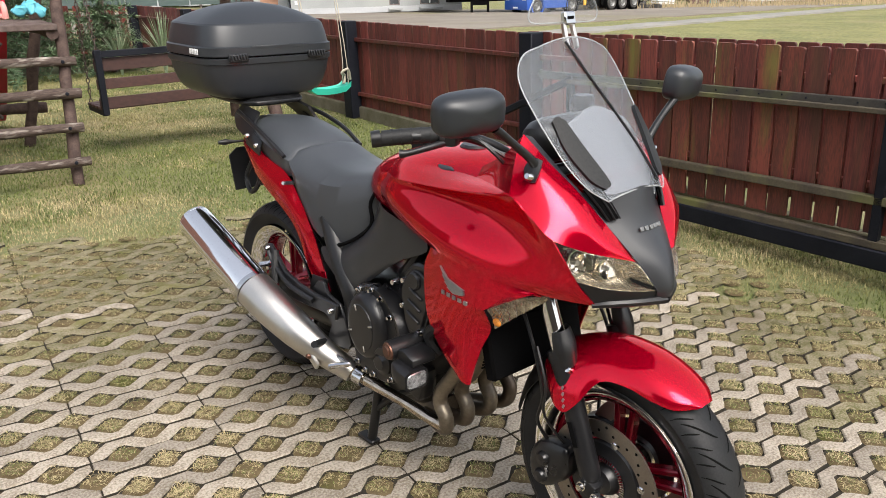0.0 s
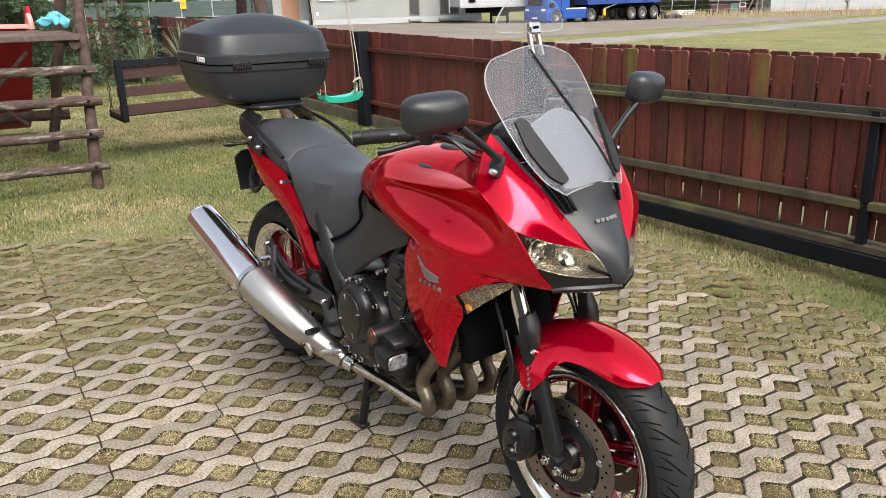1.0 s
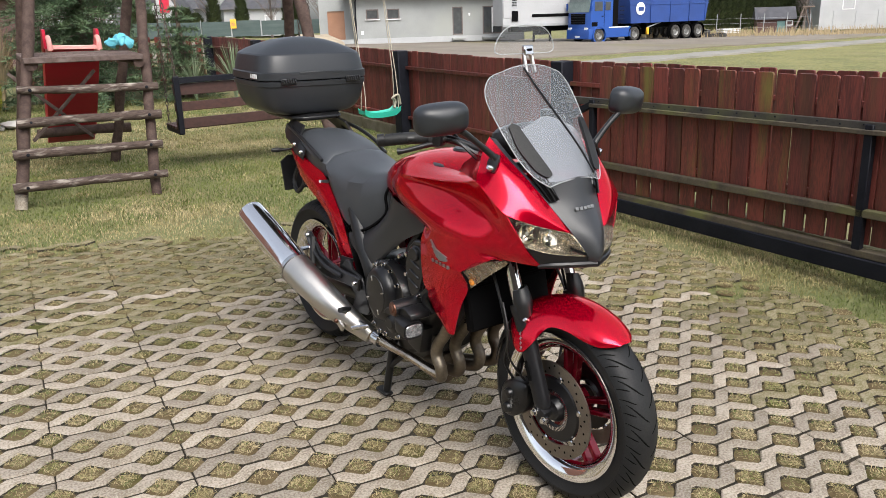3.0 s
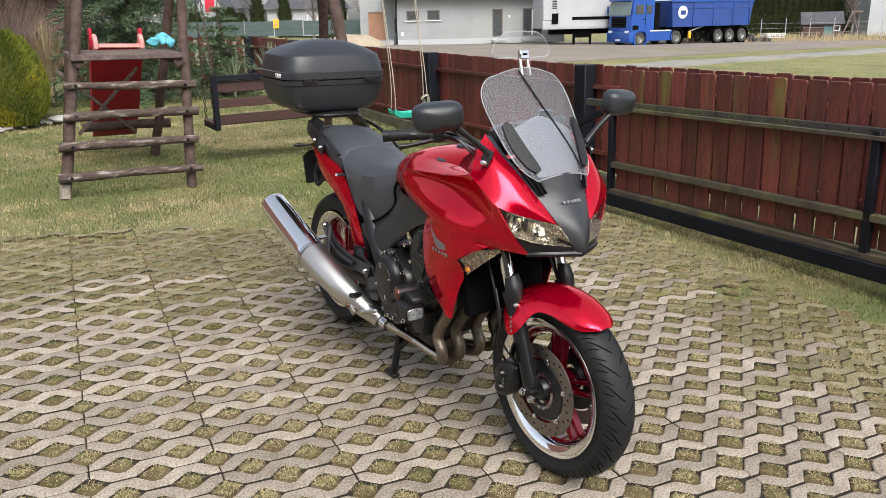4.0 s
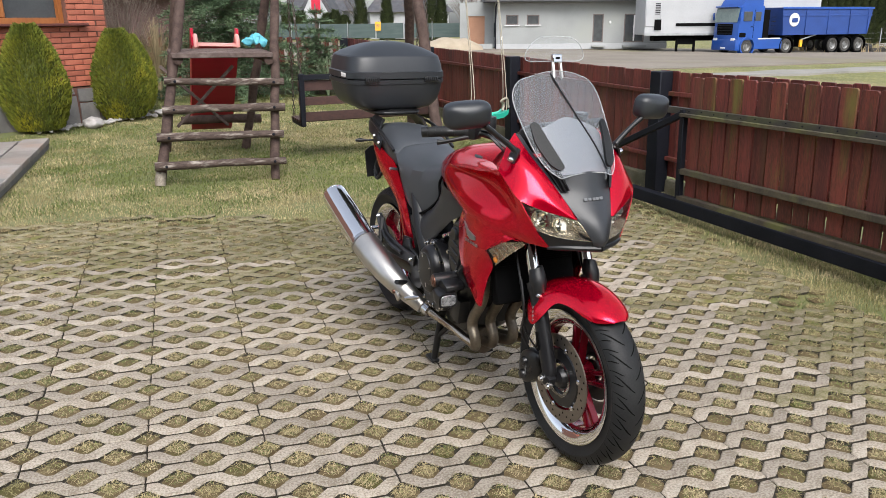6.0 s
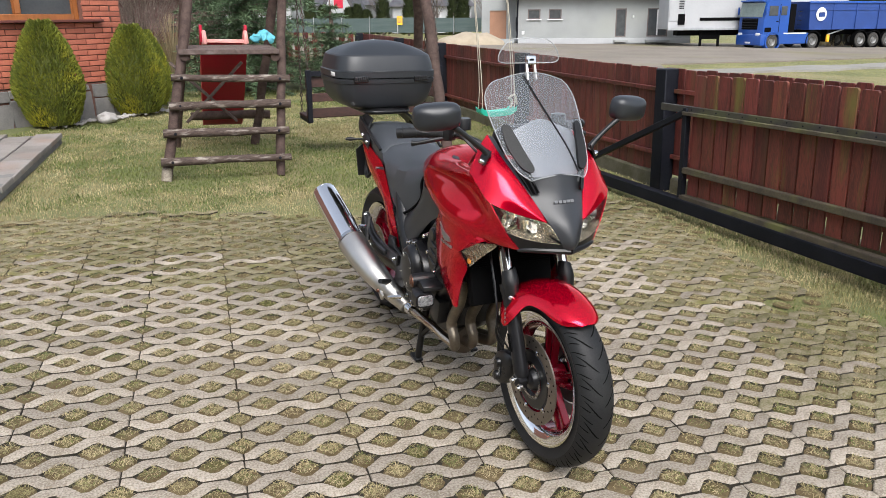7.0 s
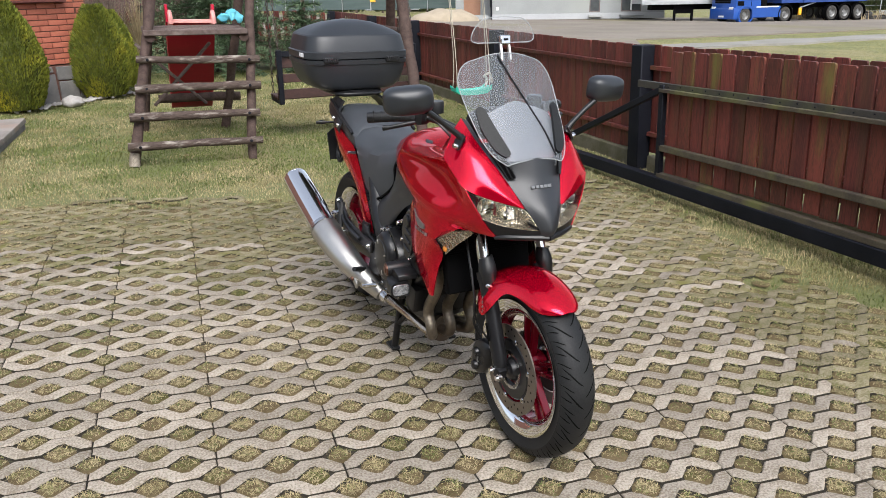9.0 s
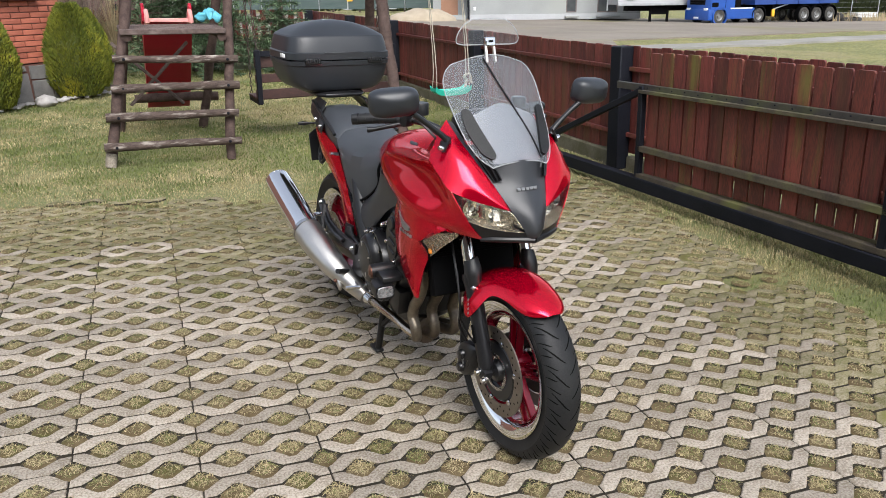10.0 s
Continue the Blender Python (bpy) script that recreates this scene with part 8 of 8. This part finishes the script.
def strip_mesh(odd, seed):
    rng = random.Random(seed)
    o = [(x + rng.uniform(-0.0012, 0.0012), y + rng.uniform(-0.0012, 0.0012)) for x, y in strip_outline(odd)]
    n = len(o)
    bm = bmesh.new()
    # wall, chamfer and top
    area = sum(o[i][0] * o[(i + 1) % n][1] - o[(i + 1) % n][0] * o[i][1] for i in range(n))
    low = [bm.verts.new((x, y, -0.05)) for x, y in o]
    mid = [bm.verts.new((x, y, -0.005)) for x, y in o]
    top = []
    for i in range(n):
        a, b, c = Vector(o[i - 1]), Vector(o[i]), Vector(o[(i + 1) % n])
        d = ((b - a).normalized() + (c - b).normalized())
        d = d.normalized() if d.length > 1e-6 else (b - a).normalized()
        nrm = Vector((-d.y, d.x)) * (1 if area > 0 else -1)
        top.append(bm.verts.new((b.x + nrm.x * 0.004, b.y + nrm.y * 0.004, rng.uniform(-0.0008, 0.0008))))
    for r0, r1 in ((low, mid), (mid, top)):
        for i in range(n):
            k = (i + 1) % n
            bm.faces.new((r0[i], r0[k], r1[k], r1[i]))
    bm.faces.new(top)
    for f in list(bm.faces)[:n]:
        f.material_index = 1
    bmesh.ops.recalc_face_normals(bm, faces=bm.faces)
    bmesh.ops.triangulate(bm, faces=[f for f in bm.faces if len(f.verts) > 4])
    return bm


def make_pavers():
    rng = random.Random(13)
    # dirt bed that fills the joints
    base, cells = bmesh.new(), {}
    for i in range(-44, 36):
        for j in range(-26, 36):
            if float(paved(i * 0.1 + 0.05, j * 0.1 + 0.05)) > 0.6:
                vs = []
                for a, b in ((i, j), (i + 1, j), (i + 1, j + 1), (i, j + 1)):
                    if (a, b) not in cells:
                        cells[a, b] = base.verts.new((a * 0.1, b * 0.1, -0.015 - 0.026 * (1 - float(paved(a * 0.1, b * 0.1)))))
                    vs.append(cells[a, b])
                base.faces.new(vs)
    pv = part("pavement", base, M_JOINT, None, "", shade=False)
    pv.matrix_world = PAVE
    tagged(pv, "driveway of zigzag concrete grid stones with grass in the holes", "paving", kind="structure")
    kinds = {}
    for odd in (0, 1):
        for v in range(4):
            bm = strip_mesh(odd, 50 + v)
            me = bpy.data.meshes.new("paver")
            bm.to_mesh(me)
            bm.free()
            me.materials.append(M_CONC)
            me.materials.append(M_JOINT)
            kinds[odd, v] = me
            me = me.copy()
            me.materials[0] = M_MOSSY_NEAR
            kinds[odd, v + 4] = me
    rest_v, rest_f, rest_m = [], [], []
    spots = []
    for r in range(-26, 40):
        odd = r % 2
        for c in range(-11, 8):
            s0, q0 = c * 2 * PERIOD, r * STEP
            s, q = s0 + PERIOD, q0 + STEP / 2
            k = float(paved(s, q))
            if k < 0.12 + 0.25 * rng.random():
                continue
            sink = -0.013 * (1 - k) - 0.002 + rng.uniform(-0.0014, 0.0014)
            m = pose(s0, q0, sink, rng.uniform(-0.4, 0.4), rng.uniform(-0.3, 0.3), rng.uniform(-0.25, 0.25))
            near = (s - 0.45) ** 2 + (q - 0.05) ** 2
            spots.append((near, odd, m, k))
    spots.sort(key=lambda v: v[0])
    for i, (near, odd, m, k) in enumerate(spots):
        v = rng.randrange(4)
        me = kinds[odd, v]
        mossy = 1 if k < 0.55 + 0.45 * rng.random() and k < 0.97 else 0
        if i < 300:
            ob = new("paver", kinds[odd, v + 4 * mossy])
            ob.parent = pv
            ob.matrix_basis = m
        else:
            n = len(rest_v)
            rest_v += [tuple(m @ v.co) for v in me.vertices]
            rest_f += [tuple(n + j for j in p.vertices) for p in me.polygons]
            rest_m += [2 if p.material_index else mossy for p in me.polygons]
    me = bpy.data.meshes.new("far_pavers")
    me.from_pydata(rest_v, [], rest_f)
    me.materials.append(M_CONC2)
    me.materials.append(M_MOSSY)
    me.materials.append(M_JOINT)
    me.polygons.foreach_set("material_index", rest_m)
    ob = new("far_pavers", me)
    ob.parent = pv
    ob["kind"] = "stuff"
    return pv


M_CONC2 = mat("paver_concrete_far", (0.385, 0.338, 0.28), (0.225, 0.19, 0.145), 0.9, 0, 9, 135, 1.0, 0.004, vary=0.2, c3=(0.175, 0.14, 0.092), spec=0.2, island=True, grain=1.55)
M_MOSSY = mat("mossy_concrete", (0.29, 0.25, 0.175), (0.14, 0.13, 0.06), 0.95, 0, 16, 160, 1.0, 0.006, vary=0.22, c3=(0.16, 0.15, 0.055), spec=0.1, island=True, grain=1.5)
M_MOSSY_NEAR = mat("mossy_concrete_near", (0.29, 0.25, 0.175), (0.14, 0.13, 0.06), 0.95, 0, 16, 160, 1.0, 0.006, vary=0.22, c3=(0.16, 0.15, 0.055), spec=0.1, grain=1.5)
PV = make_pavers()

# soil in the holes
M_BLADE = mat("grass_blade", (0.155, 0.178, 0.042), (0.09, 0.12, 0.028), 0.8, 0, 2.2, 30, 0.0, vary=0.35, island=True, c3=(0.33, 0.27, 0.13))
M_STRAWB = mat("straw_blade", (0.45, 0.37, 0.21), (0.28, 0.23, 0.11), 0.85, 0, 2.5, 40, 0.0, vary=0.4, island=True, c3=(0.14, 0.14, 0.035))


def blades(name, P, D, L, W, material, label):
    """Many thin bent blades from arrays of roots, leans, lengths and widths."""
    n = len(P)
    S = np.stack([-D[:, 1], D[:, 0], np.zeros(n)], 1)
    S = S / (np.linalg.norm(S, axis=1, keepdims=True) + 1e-6) * W[:, None]
    up = np.zeros((n, 3))
    up[:, 2] = L
    mid = P + up * 0.6 + D * 0.3
    tip = P + up * np.maximum(0.15, 1 - np.linalg.norm(D, axis=1) / L * 0.35)[:, None] + D
    V = np.stack([P - S, P + S, mid + S * 0.75, mid - S * 0.75, tip], 1).reshape(-1, 3)
    base = (np.arange(n) * 5)[:, None]
    tri = np.concatenate([base + np.array([[0, 1, 2]]), base + np.array([[0, 2, 3]]), base + np.array([[3, 2, 4]])], 1).reshape(-1, 3)
    me = bpy.data.meshes.new(name)
    me.vertices.add(len(V))
    me.vertices.foreach_set("co", V.ravel())
    me.loops.add(tri.size)
    me.loops.foreach_set("vertex_index", tri.ravel().astype(np.int32))
    me.polygons.add(len(tri))
    me.polygons.foreach_set("loop_start", (np.arange(len(tri)) * 3).astype(np.int32))
    me.update(calc_edges=True)
    me.validate()
    me.materials.append(material)
    return tagged(new(name, me), label, "grass", kind="stuff")


def ground_z(x, y):
    return -0.0448 * x + 0.0085 * y


def to_world(s, q, h):
    m = np.array(PAVE)
    return np.stack([s, q, h, np.ones_like(s)], 1) @ m.T[:, :3]


def to_pave(x, y):
    m = np.array(UNPAVE)
    v = np.stack([x, y, ground_z(x, y), np.ones_like(x)], 1) @ m.T
    return v[:, 0], v[:, 1]


def make_soil():
    """One mound of soil per hole, slightly below the stones."""
    rng = random.Random(17)
    bm_v, bm_f, holes = [], [], []
    for r in range(-26, 41):
        for c in range(-22, 17):
            s, q = c * PERIOD + (PERIOD / 2 if r % 2 else 0), r * STEP
            k = float(paved(s, q))
            if k < 0.2:
                continue
            holes.append((s, q, k))
            n = len(bm_v)
            z0 = -0.008 + rng.uniform(-0.003, 0.003) - 0.009 * (1 - k)
            ring = [(0.05 * math.cos(a), 0.046 * math.sin(a)) for a in [2 * math.pi * j / 8 for j in range(8)]]
            bm_v.append((s, q, z0 + 0.006))
            for x, y in ring:
                bm_v.append((s + x, q + y, z0 - 0.006 + rng.uniform(-0.003, 0.003)))
            for j in range(8):
                bm_f.append((n, n + 1 + j, n + 1 + (j + 1) % 8))
    bm_v = [tuple(PAVE @ Vector(v)) for v in bm_v]
    me = bpy.data.meshes.new("soil_fill")
    me.from_pydata(bm_v, [], bm_f)
    me.materials.append(M_SOIL)
    me.shade_smooth()
    tagged(new("soil_fill", me), "dark soil filling the holes of the paving stones", "soil", kind="stuff")
    return np.array(holes)


HOLES = make_soil()


def hole_blades(name, count, green, material, label):
    g = np.random.default_rng(19 + green)
    s, q, k = HOLES.T
    lush = 0.7 * vnoise(s, q, 2, 2.5) + 0.9 * g.uniform(-1, 1, len(s))
    near = np.where((s > -2.0) & (s < 3.0) & (q > -1.7) & (q < 1.7), 1.0, 0.55)
    w = np.maximum(0.12, 0.8 + 0.6 * (lush if green else -lush) + (0.9 if green else 0.5) * (1 - k)) * near
    i = g.choice(len(s), count, p=w / w.sum())
    u, v = g.uniform(-1, 1, count), g.uniform(-1, 1, count)
    out = 1.0 + 0.9 * (1 - k[i]) * g.random(count)
    P = to_world(s[i] + (u + v) * 0.0235 * out, q[i] + (u - v) * 0.022 * out, -0.004 - 0.014 * (1 - k[i]))
    a = g.uniform(0, 6.283, count)
    D = np.stack([np.cos(a), np.sin(a), 0 * a], 1) * g.uniform(0.008, 0.03, count)[:, None]
    L = g.uniform(0.003, 0.009, count) * (1 + 0.7 * (1 - k[i]))
    blades(name, P, D, L, g.uniform(0.0007, 0.0015, count), material, label)


hole_blades("hole_straw", 195000, 0, M_STRAWB, "short dry straw-coloured grass in the paving holes")
hole_blades("hole_grass", 60000, 1, M_BLADE, "sparse green grass and moss in the paving holes")


def lawn_blades(name, count, green, material, label):
    g = np.random.default_rng(23 + green)
    n = count * 3
    d = 2.0 + 11.5 * g.random(n) ** 1.2
    a = np.radians(g.uniform(-42, 62, n))
    x, y = 0.7 - d * np.sin(a), -0.6 + d * np.cos(a)
    out = (x - FENCE_P.x) * OUT.x + (y - FENCE_P.y) * OUT.y
    gate = (x - GATE_P.x) * 0.752 + (y - GATE_P.y) * 0.659
    s, q = to_pave(x, y)
    k = paved(s, q)
    fringe = np.maximum(step(1.6, 0.0, np.abs(q - 3.1)), np.where(q < 3.1, 0.12 * step(1.6, 0.0, np.abs(s - 2.95)), 0))
    dry = 0.8 * vnoise(x, y, 9, 1.4) + 0.6 * vnoise(x, y, 4, 6.0) + 0.4 * vnoise(x, y, 14, 17.0) + 1.15 * fringe - 0.2
    want = (dry < 0.3 + g.uniform(-0.5, 0.5, n)) if green else (dry > -0.25 + g.uniform(-0.5, 0.5, n))
    ok = (out < 0.02) & ~((x < -6.45) & (y < 8.6)) & (g.random(n) < (1.04 - k) ** 2.6) & want & (x > -9)
    slab = ((x + 5.56) * 0.819 + (y - 5.69) * 0.574) < 0.02
    ok &= ~(slab & (y < 5.75) & (x < -4.0))
    i = np.nonzero(ok)[0][:count]
    m = len(i)
    b = g.uniform(0, 6.283, m)
    tall = 1 + np.where(x[i] > 0.2, 0.6 * step(0.3, 0.0, np.abs(gate[i])), 0)
    tall = tall * (1 + 0.5 * np.maximum(0, vnoise(x[i], y[i], 31, 3.0)))
    L = (g.uniform(0.008, 0.02, m) * tall + 0.013) * (1 - 0.35 * k[i])
    D = np.stack([np.cos(b), np.sin(b), 0 * b], 1) * (g.uniform(0.006, 0.028, m) * tall)[:, None]
    P = np.stack([x[i], y[i], ground_z(x[i], y[i]) - 0.034], 1)
    blades(name, P, D, L, g.uniform(0.0007, 0.0014, m) * (1 + d[i] * 0.11), material, label)


lawn_blades("lawn_grass", 270000, 1, M_BLADE, "short green lawn grass")
lawn_blades("lawn_straw", 190000, 0, M_STRAWB, "dry straw-coloured blades through the lawn")
